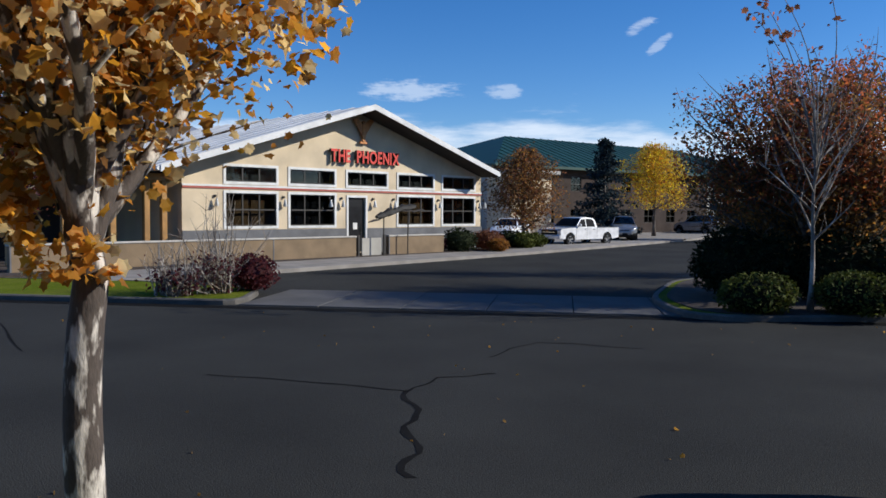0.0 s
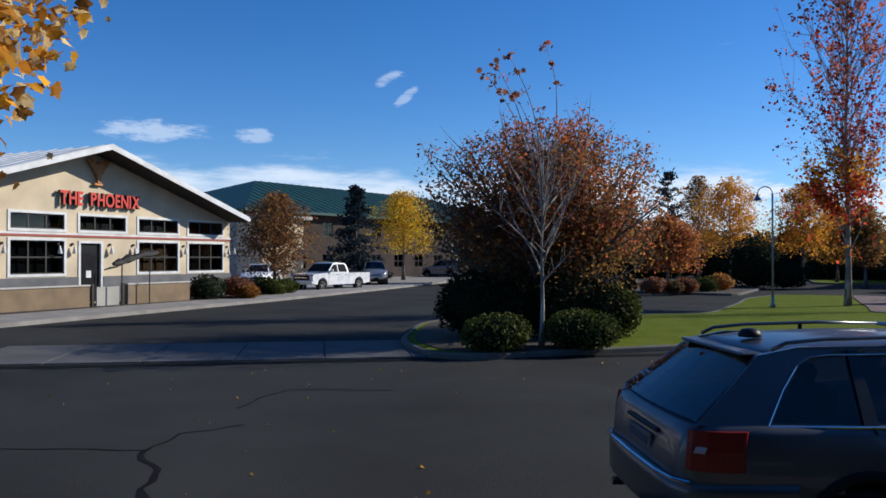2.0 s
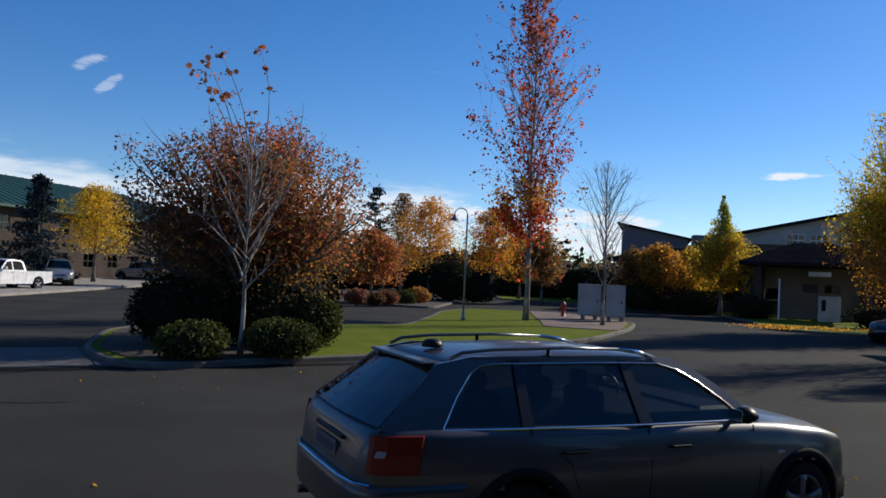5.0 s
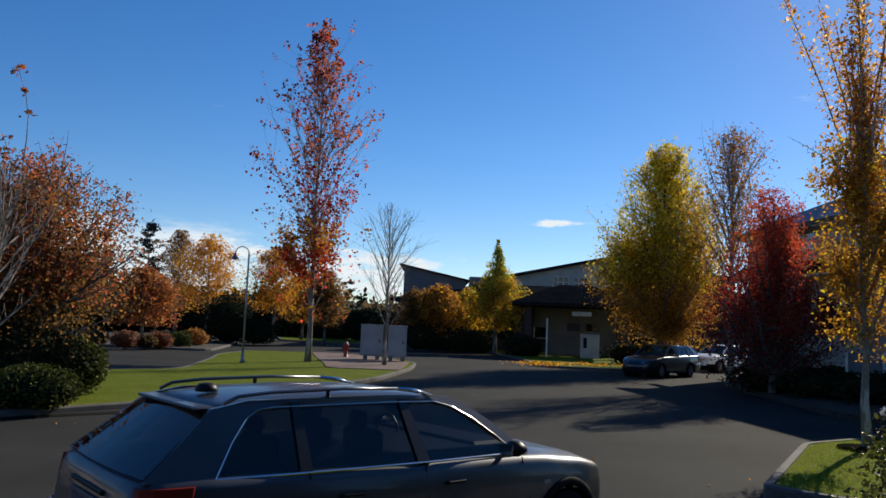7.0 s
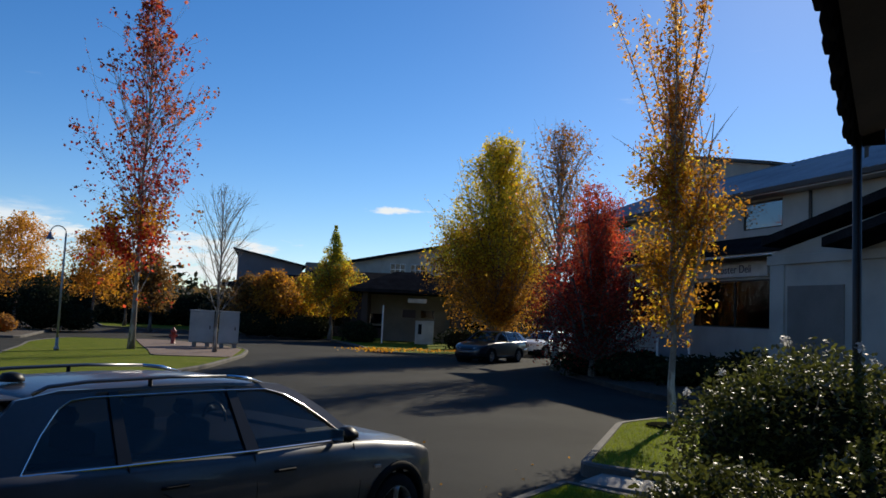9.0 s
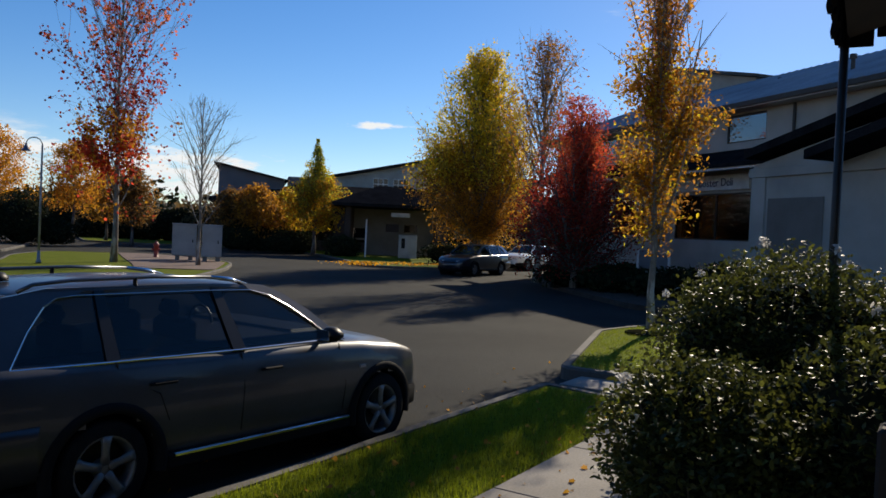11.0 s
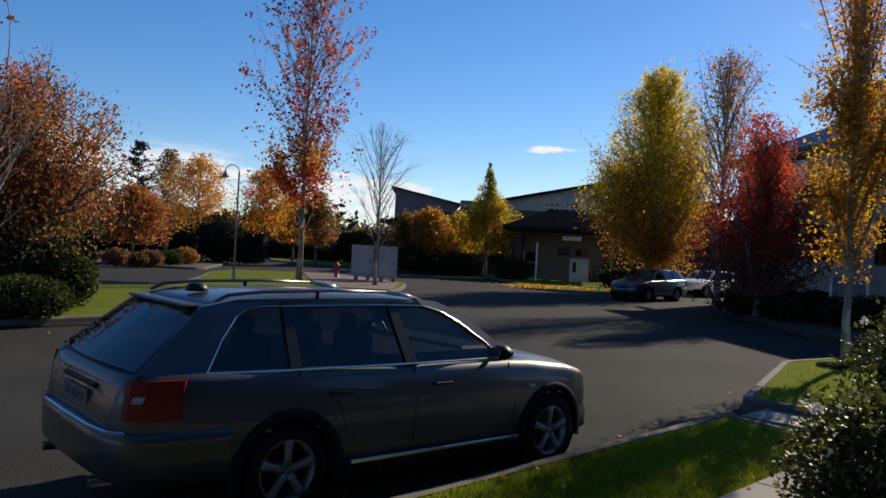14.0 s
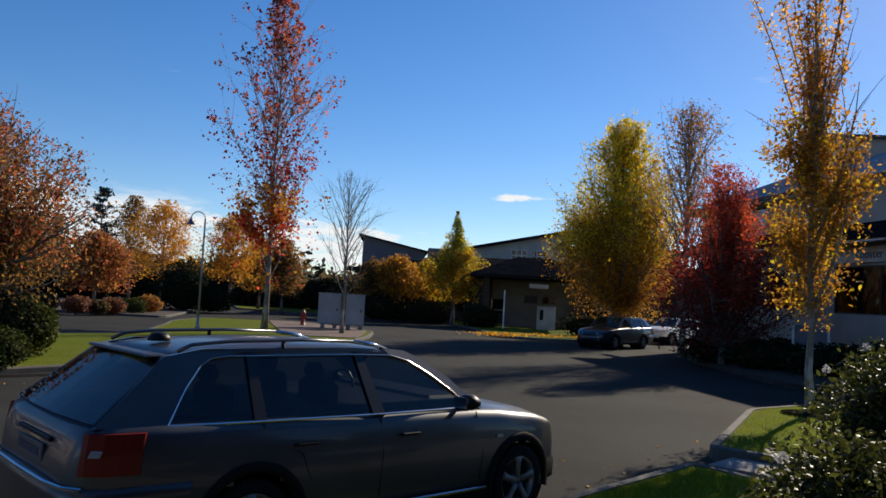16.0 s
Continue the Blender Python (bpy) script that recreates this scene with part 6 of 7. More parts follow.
    add("tonneau", Shape().box(-1.12, 0.94, -0.88, 0.88, 1.151, 1.19, 0.015), "black", body)


pickup(pose(-25.3, 46.6, 0, 0, 0, -101))

# ---- trees ----
# many of the palegold leaves paint the pale highlights on this crown
tree("maple_near", (-4.305, 2.03, 0.12), "young maple with peeling pale bark and large gold leaves", 5.9, 0.108, 1.74, [(0, 0.25), (0.09, 0.5), (0.18, 0.95), (0.27, 1.3), (0.45, 1.55), (0.7, 1.5), (1, 0.5)],
     (("gold", 6500, 0.03, 0.75), ("amber", 4200, 0.03, 0.9), ("rust", 2600, 0.05, 0.8), ("palegold", 7500, 0.03, 0.8), ("gold", 420, -0.03, 0.12), ("palegold", 260, -0.02, 0.12)), limbs=20, bark="barkwhite", seed=4, lobed=True, leafsize=0.074, forked=True, scatter=0.16, twigs=9, fill=0.42, sides=14, lean=0.013)
tree("bare_maple", (-4.6, 17.3, 0.13), "slender pale young tree, bare but for its topmost leaves", 5.0, 0.055, 1.5, [(0, 1.3), (0.3, 1.7), (0.6, 1.2), (1, 0.6)],
     (("dullred", 20, 0.5, 1.0),), limbs=26, bark="barkpale", seed=12, rise=1.0, twigs=6, leafsize=0.12, lobed=True, scatter=0.1, split=True, shoots=6, shoot_top=6.8, shoot_leaves=0, blown=(-0.3, 0.0))
tree("russet_tree", (*polar(14.6, 21.6)[:2], 0.12), "broad round-headed tree in russet and brown leaf", 5.55, 0.15, 1.1, [(0, 2.2), (0.15, 2.8), (0.4, 3.0), (0.7, 2.75), (0.9, 2.1), (1, 1.1)],
     (("redbrown", 15000, 0.25, 1), ("rust", 11000, -0.03, 0.8), ("brown", 17000, -0.03, 0.9), ("dullred", 9000, 0.3, 1)), limbs=70, seed=5, rise=0.9, leafsize=0.085, scatter=0.16, twigs=9, fill=0.28, fan=True, tip_sets=(("redbrown", 0.3, 8, 0.6, 1.2), ("rust", 0.3, 8, 0.2, 0.9)))
tree("scarlet_tree", (3.3, 36.9, 0.12), "tall tapering tree with thinning scarlet leaves", 16.2, 0.115, 2.2, [(0, 1.5), (0.08, 2.3), (0.3, 2.6), (0.55, 2.2), (0.8, 1.35), (1, 0.5)],
     (("red", 1500, -0.03, 0.2), ("amber", 1700, 0.0, 0.3), ("crimson", 1500, 0.06, 0.5), ("pinkred", 900, 0.1, 0.95)), fill=0.12, limbs=84, bark="barkpale", seed=8, rise=1.9, leafsize=0.125, scatter=0.14, twigs=7, lobed=True, stout=0.24, tip_sets=(("crimson", 0.30, 5, 0.1, 1.2), ("pinkred", 0.22, 6, 0.2, 1.2), ("redbrown", 0.3, 9, 0.5, 1.2)))
tree("bare_tree", (*polar(-10.5, 36)[:2], 0.12), "small bare tree beside the utility cabinets", 7.4, 0.075, 1.6, [(0, 0.9), (0.3, 1.6), (0.7, 1.5), (1, 0.8)], (), limbs=40, bark="barkpale", seed=3, rise=1.7, twigs=9, stout=0.32)
tree("golden_columnar_tree", (11.0, 12.1, 0.18), "narrow upright tree in golden-brown leaf with pale trunk", 9.6, 0.072, 1.55, [(0, 0.45), (0.1, 0.82), (0.3, 0.95), (0.45, 0.85), (0.57, 0.62), (0.72, 0.3), (1, 0.1)],
     (("amber", 6270, 0, 0.44), ("yellow", 1900, 0, 0.5), ("rust", 3200, 0, 0.5), ("gold", 2000, 0.35, 0.66)), limbs=46, bark="barkpale", seed=6, rise=3.0, leafsize=0.072, scatter=0.09, twigs=6, fill=0.22, shoots=9, blown=(-0.74, -0.67))
tree("yellow_tree", (*polar(-29.9, 46)[:2], 0.1), "large tree turning from green to bright yellow", 12.5, 0.22, 2.0, [(0, 2.6), (0.16, 3.35), (0.45, 2.95), (0.72, 2.1), (0.88, 1.3), (1, 0.6)],
     (("yellow", 42000, 0.25, 1), ("lime", 6500, 0.3, 1), ("amber", 20000, -0.08, 0.5), ("rust", 12000, -0.08, 0.4)), fill=0.16, limbs=80, seed=9, rise=1.5, leafsize=0.125, scatter=0.2, twigs=9, fan=True, stout=0.3, tip_sets=(("yellow", 0.35, 12, 0.55, 1.3), ("lime", 0.12, 12, 0.4, 1.3)))
tree("half_bare_tree", (*polar(-34.3, 35)[:2], 0.1), "tall half-bare tree with pale branches", 10.8, 0.13, 1.6, [(0, 1.0), (0.3, 1.6), (0.7, 1.6), (1, 0.9)],
     (("rust", 3200, 0.2, 0.95), ("gold", 1500, 0.4, 0.95)), limbs=60, bark="barkpale", seed=13, rise=2.2, leafsize=0.11, scatter=0.3, twigs=9, stout=0.28)
# leaf colours carry the light: brighter red for the sunlit top, darker for shade below
tree("crimson_tree", (*polar(-36.9, 30.5)[:2], 0.1), "rounded tree in deep red leaf", 7.25, 0.12, 0.9, [(0, 2.1), (0.25, 2.4), (0.5, 2.0), (0.75, 1.35), (0.9, 0.85), (1, 0.5)],
     (("red", 19000, 0.2, 1), ("crimson", 13000, -0.08, 0.45), ("brown", 2500, -0.08, 0.4), ("redbrown", 4000, 0.5, 1)), fill=0.2, limbs=56, seed=10, rise=1.5, leafsize=0.085, scatter=0.16, twigs=8, fan=True)
tree("small_yellow_tree", (*polar(-18.3, 58)[:2], 0.1), "small pointed tree in yellow-green leaf", 8.2, 0.13, 1.8, [(0, 1.7), (0.2, 2.3), (0.42, 1.7), (0.65, 0.75), (1, 0.1)],
     (("lime", 6500, 0.1, 1), ("yellow", 4500, -0.03, 0.75), ("amber", 7500, -0.03, 0.55)), limbs=34, seed=11, rise=0.9, leafsize=0.14, scatter=0.24, fill=0.35)
for a, d, h, w, m1, m2, sd in ((-12.6, 60, 4.3, 2.1, "rust", "brown", 20), (-14.2, 59, 4.7, 2.3, "amber", "rust", 21), (-16.2, 61, 4.5, 2.2, "amber", "yellow", 22)):
    tree("amber_thicket", (*polar(a, d)[:2], 0.1), "low spreading amber tree at the verge", h, 0.1, 1.0, [(0, w * 0.8), (0.5, w), (1, w * 0.3)], ((m1, 3600, 0, 1), (m2, 3200, 0, 1)), limbs=18, seed=sd, leafsize=0.18, scatter=0.28, fill=0.35, group="thicket")
# behind the restaurant street
tree("brown_tree", (*polar(33.6, 46)[:2], 0.14), "bushy tree in brown-red leaf beside the restaurant", 5.6, 0.12, 0.9, [(0, 2.0), (0.4, 2.6), (0.75, 1.9), (1, 0.6)],
     (("rust", 4600, 0, 1), ("dullred", 5200, 0, 1), ("brown", 4600, 0, 1)), limbs=24, seed=14, leafsize=0.12, scatter=0.26, fill=0.35)
tree("honey_tree", (*polar(24.5, 70)[:2], 0.14), "yellow-leaved street tree before the office", 7.8, 0.14, 2.3, [(0, 2.6), (0.3, 3.6), (0.7, 2.7), (1, 0.8)],
     (("yellow", 6500, 0, 1), ("amber", 5200, 0, 1)), limbs=24, seed=15, leafsize=0.15, scatter=0.32, fill=0.3)
tree("maroon_tree", (*polar(67.3, 28)[:2], 0.14), "small maroon-leaved tree with a white trunk", 4.8, 0.08, 1.9, [(0, 1.3), (0.5, 1.7), (1, 0.5)],
     (("plum", 1300, 0, 1), ("redbrown", 700, 0, 1)), limbs=16, bark="barkpale", seed=16, leafsize=0.14, scatter=0.25)
# beyond the lamp lawn
for nm, lab, a, d, h, low, w, mats, sd in (
        ("gold_street_tree", "golden street tree beyond the car park", 1.9, 66, 8.3, 2.0, 3.2, ("gold", "amber"), 31), ("gold_street_tree", "golden street tree beyond the car park", -2.6, 64, 7.4, 2.2, 2.8, ("amber", "gold"), 32),
        ("grey_tree", "thin grey-brown tree against the sky", 3.9, 78, 9.6, 2.4, 2.6, ("brown", "rust"), 33), ("coral_tree", "small coral-red tree in the planting bed", 6.0, 50, 4.5, 1.1, 2.4, ("redbrown", "rust"), 34),
        ("brown_far_tree", "brown-leaved tree at the far side street", -6.2, 62, 5.6, 1.4, 1.9, ("rust", "brown"), 35), ("brown_far_tree", "brown-leaved tree at the far side street", -4.6, 72, 6.2, 1.6, 2.0, ("amber", "rust"), 36),
        ("brown_far_tree", "brown-leaved tree at the car park's end", 10.5, 70, 6.5, 1.5, 2.8, ("rust", "brown"), 37), ("brown_far_tree", "dark tree at the car park's end", 19.5, 62, 6.0, 1.0, 2.8, ("brown", "evergreen"), 38),
        ("brown_far_tree", "dark tree beside the restaurant's patio", 63.5, 44, 7.0, 1.0, 3.6, ("brown", "plum"), 39), ("brown_far_tree", "dark tree beside the restaurant's patio", 70.5, 42, 6.6, 1.0, 3.4, ("plum", "brown"), 40)):
    tree(nm, (*polar(a, d)[:2], 0.1), lab, h, 0.12, low, [(0, w * 0.75), (0.35, w), (0.7, w * 0.8), (1, w * 0.2)], ((mats[0], 4200, 0, 1), (mats[1], 4200, 0, 1)), limbs=22, seed=sd, leafsize=0.155, scatter=0.28, fill=0.35)


def conifer(at, label, h, r, seed, mat="spruce", pine=False):
    rng = random.Random(seed)
    top = thing("conifer", pose(*at), label, "tree")
    wood, places = Shape().tube([(0, 0, -0.05), (0, 0, h * 0.97)], [0.02 * h, 0.01], 7), []
    z = h * (0.3 if pine else 0.07)
    while z < h * 0.97:
        t = z / h
        reach = r * (1 - t) ** (0.6 if pine else 0.85) + 0.1
        for k in range(4):
            a = rng.random() * 6.283
            ln = reach * (0.6 + 0.5 * rng.random())
            d = Vector((math.cos(a), math.sin(a), -0.18 if not pine else 0.25))
            p = limb(wood, (0, 0, z), d, ln, 0.03, 0.008, rng, 0.06, 0.06, 4, 3)
            for q in p[1:]:
                for _ in range(9):
                    places.append(q + Vector((rng.gauss(0, 0.16), rng.gauss(0, 0.16), rng.gauss(-0.04, 0.09))))
        z += h * (0.026 if not pine else 0.04) * (0.6 + 0.8 * rng.random())
    part("trunk", wood, MAT["bark"], top)
    part("crown", leaves(places, 0.24, rng, False, 0.9), MAT[mat], top)


conifer((*polar(27.9, 62)[:2], 0.14), "blue-grey spruce beside the office", 7.8, 3.1, 51)
conifer((*polar(5.9, 92)[:2], 0.0), "dark pine rising behind the street trees", 11.8, 3.6, 52, pine=True)
conifer((*polar(8.4, 98)[:2], 0.0), "dark pine rising behind the street trees", 9.0, 2.4, 53, pine=True)

solid("tree_pit", Shape().lathe([(0.50, -0.02), (0.46, 0.045), (0.30, 0.06), (0.05, 0.065)], n=22), MAT["core"], "ring of dark bare soil round the pale trunk", "soil", at=pose(11.0, 12.1, 0.19))

# ---- shrubs ----
B1 = [(0, 0, 0.35, 0.72, 0.62, 0.45), (0.25, 0.2, 0.4, 0.5, 0.5, 0.4), (-0.3, 0.1, 0.32, 0.45, 0.5, 0.36)]
shrub("box_shrub", (*polar(18.3, 17.2)[:2], 0.12), "low rounded evergreen shrub at the kerb", B1, 2600, 0.075, "boxgreen", 61, group="island shrubs")
shrub("box_shrub", (*polar(12.2, 17.9)[:2], 0.12), "low rounded evergreen shrub beside the pale trunk", [(0, 0, 0.4, 0.82, 0.7, 0.46), (-0.3, 0.1, 0.4, 0.5, 0.5, 0.42), (0.35, -0.1, 0.35, 0.5, 0.5, 0.36)], 2900, 0.075, "boxgreen", 62, group="island shrubs")
shrub("laurel_shrub", (*polar(19.2, 20.3)[:2], 0.12), "tall dark evergreen shrub", [(0, 0, 0.85, 1.15, 1.0, 0.85), (-0.5, 0.3, 0.7, 0.8, 0.8, 0.7), (0.6, 0, 0.8, 0.8, 0.8, 0.75)], 4200, 0.10, "evergreen", 63, group="island shrubs")
shrub("laurel_shrub", (*polar(13.4, 20.3)[:2], 0.12), "tall dark evergreen shrub below the russet tree", [(0, 0, 0.8, 1.25, 0.9, 0.8), (-0.8, 0, 0.75, 0.8, 0.8, 0.7), (0.7, 0.2, 0.75, 0.9, 0.8, 0.75)], 4200, 0.10, "evergreen", 64, group="island shrubs")
shrub("laurel_shrub", (*polar(9.9, 20.6)[:2], 0.12), "olive-green rounded shrub beside the lawn", [(0, 0, 0.65, 0.66, 0.7, 0.68), (0.2, 0.2, 0.6, 0.5, 0.5, 0.55)], 2600, 0.09, "boxgreen", 65, group="island shrubs")
shrub("round_shrub", (*polar(0.4, 58)[:2], 0.1), "large clipped dark evergreen shrub", [(0, 0, 1.5, 1.85, 1.8, 1.75), (2.0, 0, 0.75, 1.3, 1.3, 0.9)], 4200, 0.16, "evergreen", 66)
for k, (a, d, s, m) in enumerate(((7.0, 46, 0.62, "dullred"), (5.7, 46.5, 0.5, "brown"), (4.8, 47.5, 0.6, "dullred"), (3.5, 49.5, 0.6, "boxgreen"), (8.8, 49, 0.6, "brown"), (2.6, 52, 0.7, "rust"))):
    shrub("low_shrub", (*polar(a, d)[:2], 0.1), "low mounded %s shrub in the planting bed" % ("russet" if m != "boxgreen" else "green"), [(0, 0, s * 0.7, s * 1.2, s, s * 0.75)], 700, 0.13, m, 70 + k, core=m, group="bed shrubs")
for k, (a, d, s, m) in enumerate(((40.0, 39.2, 0.5, "plum"), (38.2, 39.6, 0.75, "evergreen"), (36.2, 41.0, 0.7, "dullred"), (35.4, 40.0, 0.42, "rust"), (33.6, 44, 0.55, "boxgreen"), (32.7, 45.5, 0.5, "boxgreen"), (34.6, 44.5, 0.6, "evergreen"))):
    shrub("low_shrub", (*polar(a, d)[:2], 0.12), "low %s shrub beside the restaurant footway" % ("reddish" if m in ("plum", "dullred", "rust") else "green"), [(0, 0, s * 0.75, s * 1.25, s * 1.2, s * 0.8)], 900, 0.12, m, 80 + k, core=m, group="footway shrubs")
# dark thickets that close the view behind the side street
for k, (a, d, rx, rz, m) in enumerate(((12.5, 86, 4.0, 2.0, "brown"), (8.0, 84, 4.2, 1.9, "evergreen"), (3.2, 88, 4.5, 2.1, "brown"), (-1.8, 84, 4.0, 1.9, "evergreen"), (-5.6, 82, 3.6, 1.8, "brown"), (-9.2, 80, 3.8, 1.9, "evergreen"), (17.5, 84, 4.5, 2.2, "brown"), (-11.8, 74, 3.0, 1.7, "brown"))):
    shrub("thicket", (*polar(a, d)[:2], 0.0), "dense dark thicket along the far side street", [(0, 0, rz * 0.8, rx, 1.6, rz), (rx * 0.6, 0.3, rz * 0.7, rx * 0.6, 1.5, rz * 0.95), (-rx * 0.6, 0.2, rz * 0.7, rx * 0.6, 1.5, rz * 0.8)], 1700, 0.3, m, 130 + k, "thicket", group="far thickets")
# hedge and dark growth before the shops
for k, (a, d, rx, rz) in enumerate(((-28.0, 50, 2.0, 0.75), (-30.6, 50.5, 2.0, 0.7), (-13.6, 59, 2.6, 1.2), (-16.2, 58.5, 2.2, 1.0), (-20.2, 55, 1.3, 0.8), (-40.5, 30, 2.0, 0.62), (-44.0, 29, 2.0, 0.62), (-37.2, 31.5, 2.0, 0.6), (-47.4, 27.5, 1.8, 0.75))):
    shrub("hedge", (*polar(a, d)[:2], 0.1), "shaded evergreen hedge before the shops", [(0, 0, rz * 0.8, rx, 1.0, rz), (rx * 0.5, 0.2, rz * 0.7, rx * 0.7, 0.9, rz * 0.9)], 1500, 0.15, "evergreen", 90 + k, "hedge", group="hedges")
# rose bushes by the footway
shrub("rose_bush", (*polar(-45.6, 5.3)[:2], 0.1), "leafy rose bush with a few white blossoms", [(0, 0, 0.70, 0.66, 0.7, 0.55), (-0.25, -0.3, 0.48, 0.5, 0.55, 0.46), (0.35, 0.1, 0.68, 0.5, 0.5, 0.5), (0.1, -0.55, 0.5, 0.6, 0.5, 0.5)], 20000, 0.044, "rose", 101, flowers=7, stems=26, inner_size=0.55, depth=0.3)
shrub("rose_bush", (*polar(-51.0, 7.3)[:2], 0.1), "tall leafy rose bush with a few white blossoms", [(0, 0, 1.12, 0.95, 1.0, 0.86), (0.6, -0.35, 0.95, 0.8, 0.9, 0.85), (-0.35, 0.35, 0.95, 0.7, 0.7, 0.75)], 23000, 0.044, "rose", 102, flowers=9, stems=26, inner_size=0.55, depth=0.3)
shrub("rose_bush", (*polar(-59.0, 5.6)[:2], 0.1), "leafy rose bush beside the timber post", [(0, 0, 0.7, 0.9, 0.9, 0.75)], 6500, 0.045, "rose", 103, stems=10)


def twiggy(at, label, h, spread, count, seed):
    rng = random.Random(seed)
    top = thing("twiggy_shrub", pose(*at), label, "shrub")
    spots = []
    for k in range(count):
        wood = Shape()
        a, o = rng.random() * 6.283, rng.random()
        up = 1.6 - 1.45 * o
        p = limb(wood, (rng.gauss(0, 0.2), rng.gauss(0, 0.2), -0.03), (math.cos(a) * o, math.sin(a) * o, max(0.2, up)), (h * 0.55 + 0.45 * h * (1 - o)) * (0.7 + 0.4 * rng.random()), 0.02, 0.004, rng, 0.14, 0.06, 6, 4)
        spots += p
        for _ in range(5):
            q = p[rng.randrange(2, len(p) - 1)]
            spots += limb(wood, q, (rng.gauss(0, 0.7), rng.gauss(0, 0.7), 0.8), h * 0.22, 0.008, 0.002, rng, 0.2, 0.1, 4, 3)
        part("stem", wood, MAT["barkpale"], top)
    low = [s + Vector((rng.gauss(0, 0.12), rng.gauss(0, 0.12), rng.gauss(0, 0.08))) for s in spots if s.z < h * 0.35]
    rng.shuffle(low)
    part("foliage", leaves(low[:900], 0.09, rng, False), MAT["plum"], top)
    part("foliage", leaves(low[900:1500], 0.09, rng, False), MAT["rust"], top)


twiggy((*polar(55.3, 20.2)[:2], 0.12), "grey bare-stemmed shrub with dark red leaves below", 2.5, 1.5, 46, 111)
twiggy((*polar(58.0, 19.8)[:2], 0.12), "low arching bare shrub beside the driveway", 1.5, 1.6, 40, 112)
shrub("plum_shrub", (*polar(52.9, 20.6)[:2], 0.12), "low dark red shrub beside the driveway", [(0, 0, 0.42, 0.6, 0.6, 0.5)], 900, 0.09, "plum", 113, core="plum")

# ---- street furniture ----
lamp = thing("street_lamp", pose(0.4, 34.8, 0.11), "grey lamp post with a curved arm and blue bell shade", "street lamp")
part("base", Shape().lathe([(0.10, 0), (0.10, 0.10), (0.065, 0.18), (0.055, 0.5)], n=12), MAT["steel"], lamp, smooth=True)
part("pole", Shape().tube([(0, 0, 0.4), (0, 0, 4.6)], [0.046, 0.036], 10), MAT["steel"], lamp, smooth=True)
arc = [(-0.28 + 0.28 * math.cos(radians(a)), 0, 4.6 + 0.28 * math.sin(radians(a))) for a in range(0, 181, 15)]
part("arm", Shape().tube(arc, 0.022, 8), MAT["steel"], lamp, smooth=True)
part("shade", Shape().lathe([(0.03, 4.62), (0.05, 4.56), (0.08, 4.48), (0.16, 4.36), (0.17, 4.33), (0.14, 4.34), (0.04, 4.44)], (-0.56, 0, 0), n=16), MAT["shadeblue"], lamp, "blue enamel bell shade", smooth=True)
for a, d, w in ((-9.55, 40.5, 1.12), (-11.35, 40.0, 0.92)):
    c = thing("utility_cabinet", pose(*polar(a, d), 0, 0, -10), "pale grey utility cabinet on two short legs", "cabinet", "utility cabinets")
    part("body", Shape().box(-w / 2, w / 2, -0.3, 0.3, 0.35, 1.85, 0.02), MAT["cabinet"], c)
    part("lid", Shape().box(-w / 2 - 0.03, w / 2 + 0.03, -0.34, 0.34, 1.852, 1.90, 0.01), MAT["cabinet"], c)
    dd = part("door", Shape().box(-w / 2 + 0.05, w / 2 - 0.05, -0.318, -0.302, 0.42, 1.78, 0.004), MAT["cabinet"], c)
    part("handle", Shape().box(w / 2 - 0.2, w / 2 - 0.15, -0.345, -0.319, 1.0, 1.15, 0.005), MAT["black"], dd)
    for x in (-0.3, 0.3):
        part("leg", Shape().box(x - 0.1, x + 0.1, -0.2, 0.2, 0.08, 0.35, 0.01), MAT["concrete"], c)
hyd = thing("fire_hydrant", pose(*polar(-7.75, 42.5), 0, 0, -8), "dull red fire hydrant at the edge of the lawn", "hydrant")
part("barrel", Shape().lathe([(0.16, 0.08), (0.16, 0.16), (0.11, 0.18), (0.11, 0.68), (0.15, 0.70), (0.14, 0.80), (0.07, 0.88), (0.03, 0.95)], n=12), MAT["hydrant"], hyd, smooth=True)
for s in (-1, 1):
    part("outlet", Shape().tube([(0, 0, 0.55), (s * 0.2, 0, 0.55)], 0.06, 8), MAT["hydrant"], hyd)
stand = thing("lease_sign", pose(*polar(-42.3, 30.0), 0, 0, -48), "white two-post board before the shop", "sign")
for x in (-0.55, 0.55):
    part("post", Shape().box(x - 0.04, x + 0.04, -0.04, 0.04, 0.12, 1.75, 0.006), MAT["white"], stand)
part("board", Shape().box(-0.51, 0.51, -0.02, 0.02, 1.05, 1.72, 0.006), MAT["greywall2"], stand)
part("rail", Shape().box(-0.51, 0.51, -0.03, 0.03, 0.92, 1.0, 0.006), MAT["white"], stand)

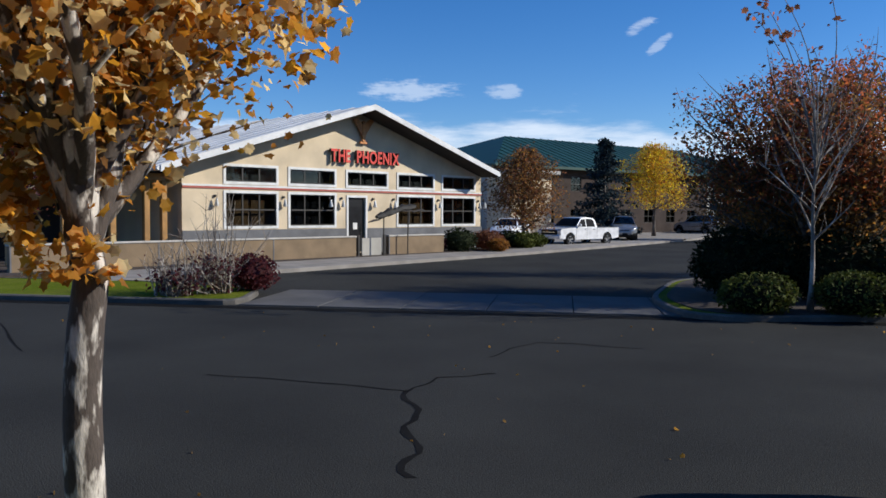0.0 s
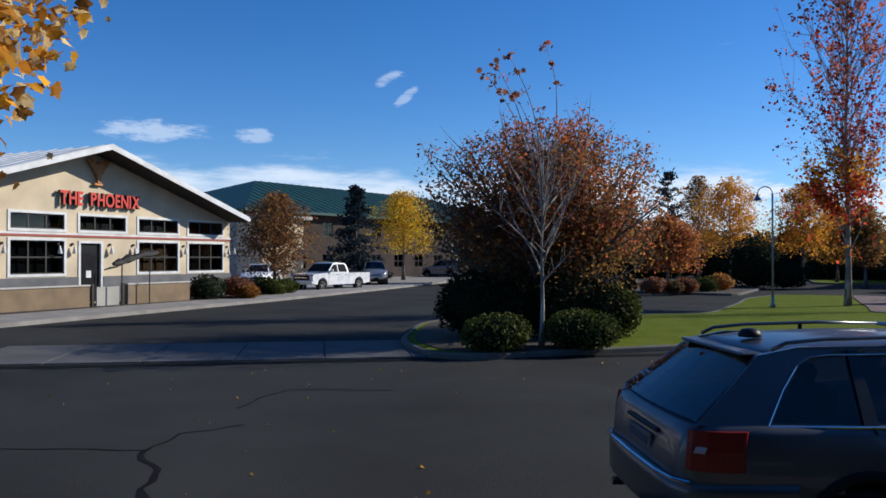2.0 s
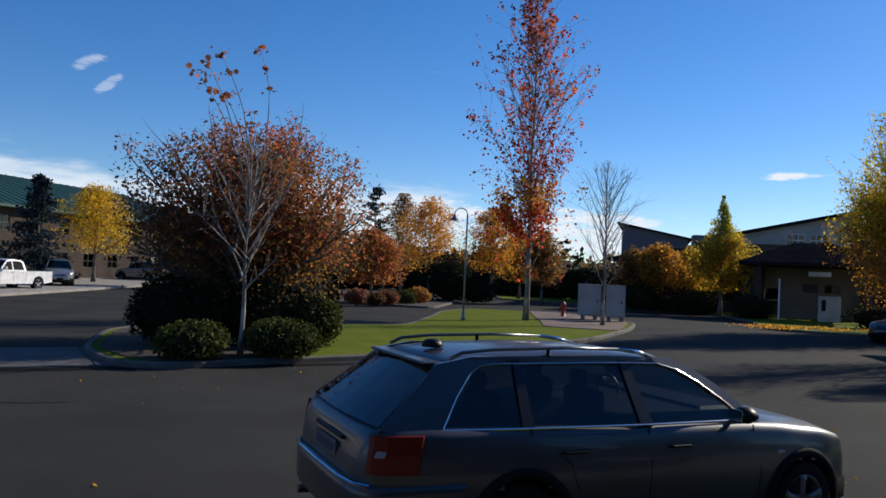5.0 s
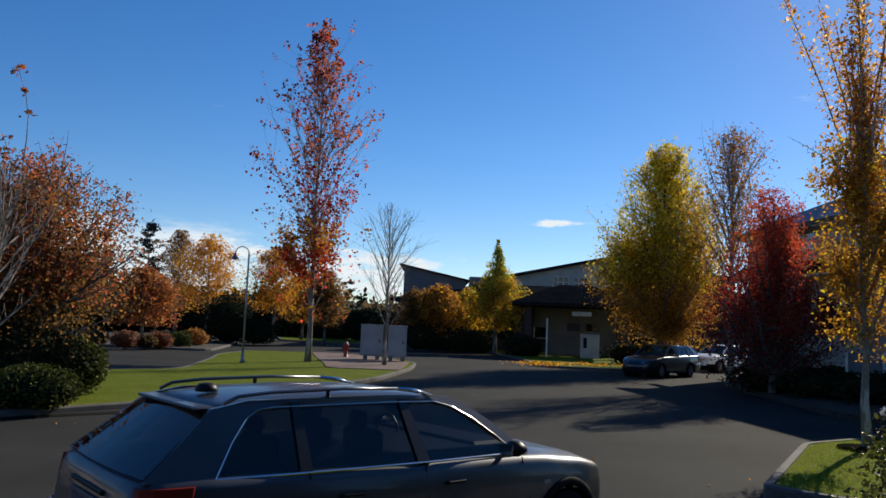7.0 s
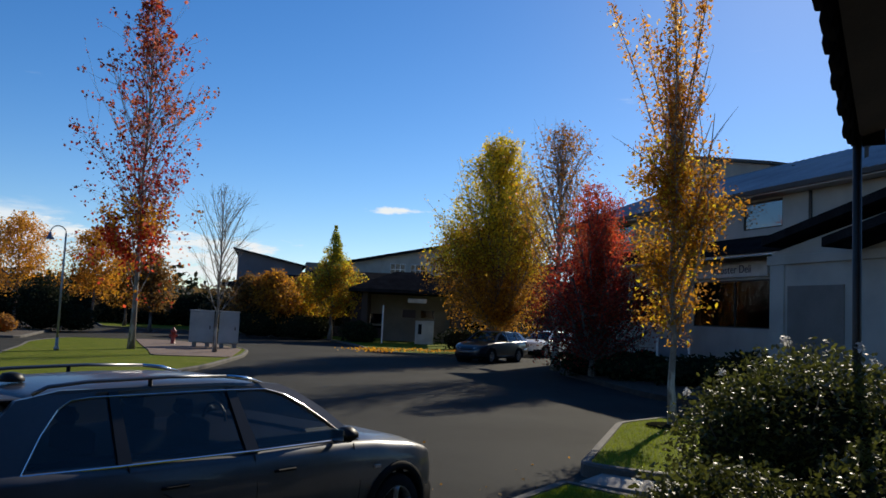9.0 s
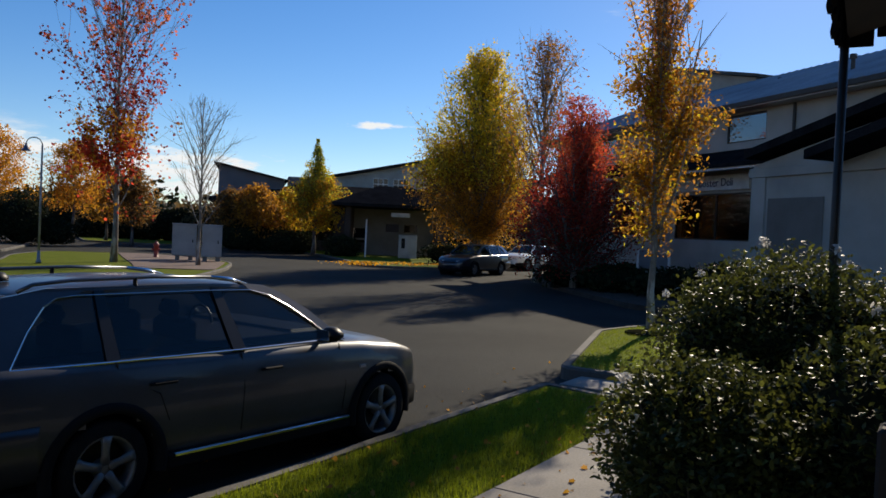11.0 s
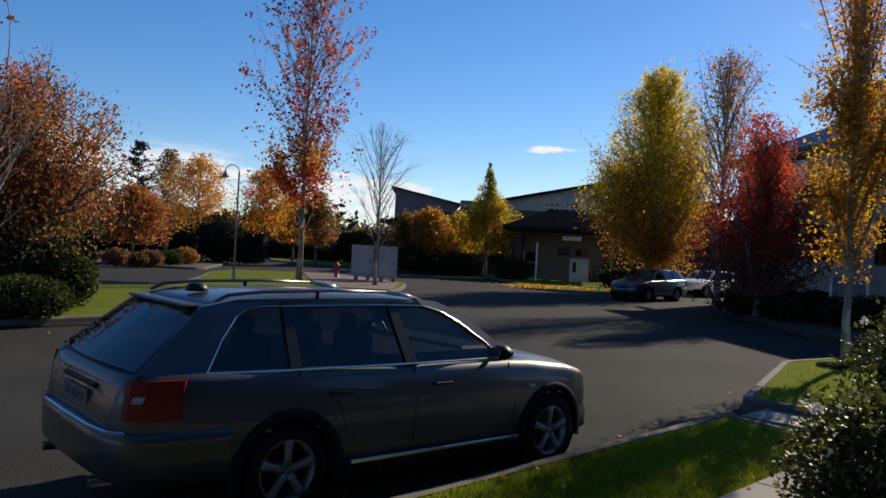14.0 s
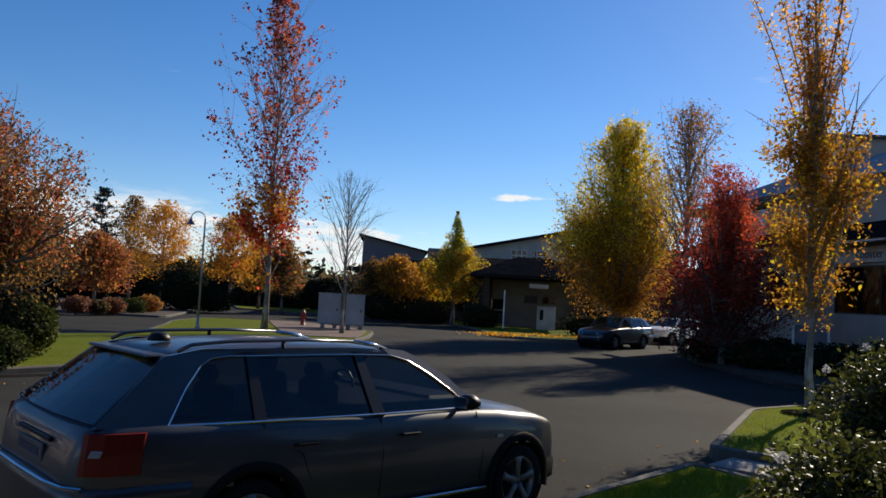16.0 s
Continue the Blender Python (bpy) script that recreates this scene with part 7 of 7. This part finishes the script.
# far woods and low hills
hills = Shape()
ring0, ring1 = [], []
for k in range(121):
    a = -180 + 3 * k
    h = 9 + 7 * noise.noise(Vector((k * 0.21, 3.3, 0))) + 3 * noise.noise(Vector((k * 0.9, 1.3, 0)))
    x, y, _ = polar(a, 420)
    ring0.append((x, y, -1))
    ring1.append((x * 1.12, y * 1.12, max(3.0, h)))
hills.loft([ring0, ring1], False)
solid("far_woods", hills, MAT["hill"], "distant dark wooded ridge on the horizon", "woods", "structure", smooth=True)
rng = random.Random(5)
for lo, hi, count, sd in ((-34, -8, 30, 1), (-8, 14, 44, 2), (14, 40, 40, 3), (40, 80, 30, 4)):
    places = []
    for k in range(count):
        a, d = lo + (hi - lo) * rng.random(), 120 + 60 * rng.random()
        h, w = 4.0 + 5.0 * rng.random(), 3.0 + 3.0 * rng.random()
        cx, cy, _ = polar(a, d)
        for _ in range(170):
            v = Vector((rng.gauss(0, 1), rng.gauss(0, 1), rng.gauss(0, 1))).normalized() * (0.5 + 0.5 * rng.random())
            places.append((cx + v.x * w, cy + v.y * w, max(0.1, h * 0.5 + v.z * h * 0.5)))
    solid("far_trees", leaves(places, 1.1, rng), MAT["brown" if sd % 2 else "evergreen"], "distant mixed trees beyond the car parks", "trees", "stuff")

# turf blades on the lawns nearest to the camera, and dropped leaves
def blades(outline_test, box, count, seed, z):
    r = random.Random(seed)
    s = Shape()
    made = 0
    while made < count:
        x, y = r.uniform(box[0], box[1]), r.uniform(box[2], box[3])
        if not outline_test(x, y):
            continue
        made += 1
        a, h, w = r.random() * 6.283, r.uniform(0.025, 0.055), 0.004
        dx, dy = math.cos(a), math.sin(a)
        lx, ly = r.gauss(0, 0.012), r.gauss(0, 0.012)
        s.add([(x - dx * w, y - dy * w, z - 0.01), (x + dx * w, y + dy * w, z - 0.01), (x + lx, y + ly, z + h)], [(0, 1, 2)])
    return s


def near_strip(x, y):
    s, n = x * math.cos(STREET) + y * math.sin(STREET), -x * math.sin(STREET) + y * math.cos(STREET)
    return 2.75 < n < 4.14 and s < 9.2


CORNER = rounded([(6.75, 9.25), (10.3, 12.9), (12.0, 13.5), (16, 13.4), (19, 11.5), (13, 7.0), (7.4, 8.2)], 0.6)
CORNER = CORNER if sum(a[0] * b[1] - b[0] * a[1] for a, b in zip(CORNER, CORNER[1:] + CORNER[:1])) > 0 else CORNER[::-1]
CORNER = inset(CORNER, 0.17)


def in_corner(x, y):
    inside = False
    for (ax, ay), (bx, by) in zip(CORNER, CORNER[1:] + CORNER[:1]):
        if (ay > y) != (by > y) and x < (bx - ax) * (y - ay) / (by - ay) + ax:
            inside = not inside
    return inside


solid("grass_near", blades(near_strip, (-3, 7.5, 2.2, 9.0), 42000, 1, 0.13), MAT["blade"], "short green blades of the near lawn strip", "grass", "stuff")
solid("grass_corner", blades(in_corner, (6.5, 16, 7.0, 13.6), 34000, 2, 0.19), MAT["blade"], "short green blades of the corner lawn", "grass", "stuff")
rng = random.Random(77)
litter = []
for k in range(260):
    s, n = rng.uniform(-14, 12), rng.uniform(4.4, 16)
    if rng.random() < 0.45:
        n = 4.4 + abs(rng.gauss(0, 0.6))
    litter.append((*street(s, n), 0.012))
for k in range(300):
    n = rng.uniform(1.5, 4.1)
    litter.append((*street(rng.uniform(-2, 9), n), 0.148 if n < 2.75 else 0.165))
solid("fallen_leaves", leaves(litter, 0.042, rng, True, 0.0), MAT["leaflitter"], "scattered dry leaves on road and lawn", "leaves", "stuff")
drift = []
for k in range(700):
    t = rng.random()
    clump = noise.noise(Vector((t * 9.0, 2.7, 0)))
    drift.append((15.8 + 10.5 * t * t + rng.gauss(0, 0.5 + 0.9 * abs(clump)), 40.6 + 2.0 * t + 1.6 * clump + rng.gauss(0, 0.9), 0.14))
solid("leaf_drift", leaves(drift, 0.12, rng, True, 0.0), MAT["amber"], "yellow leaf drift on the far verge", "leaves", "stuff")
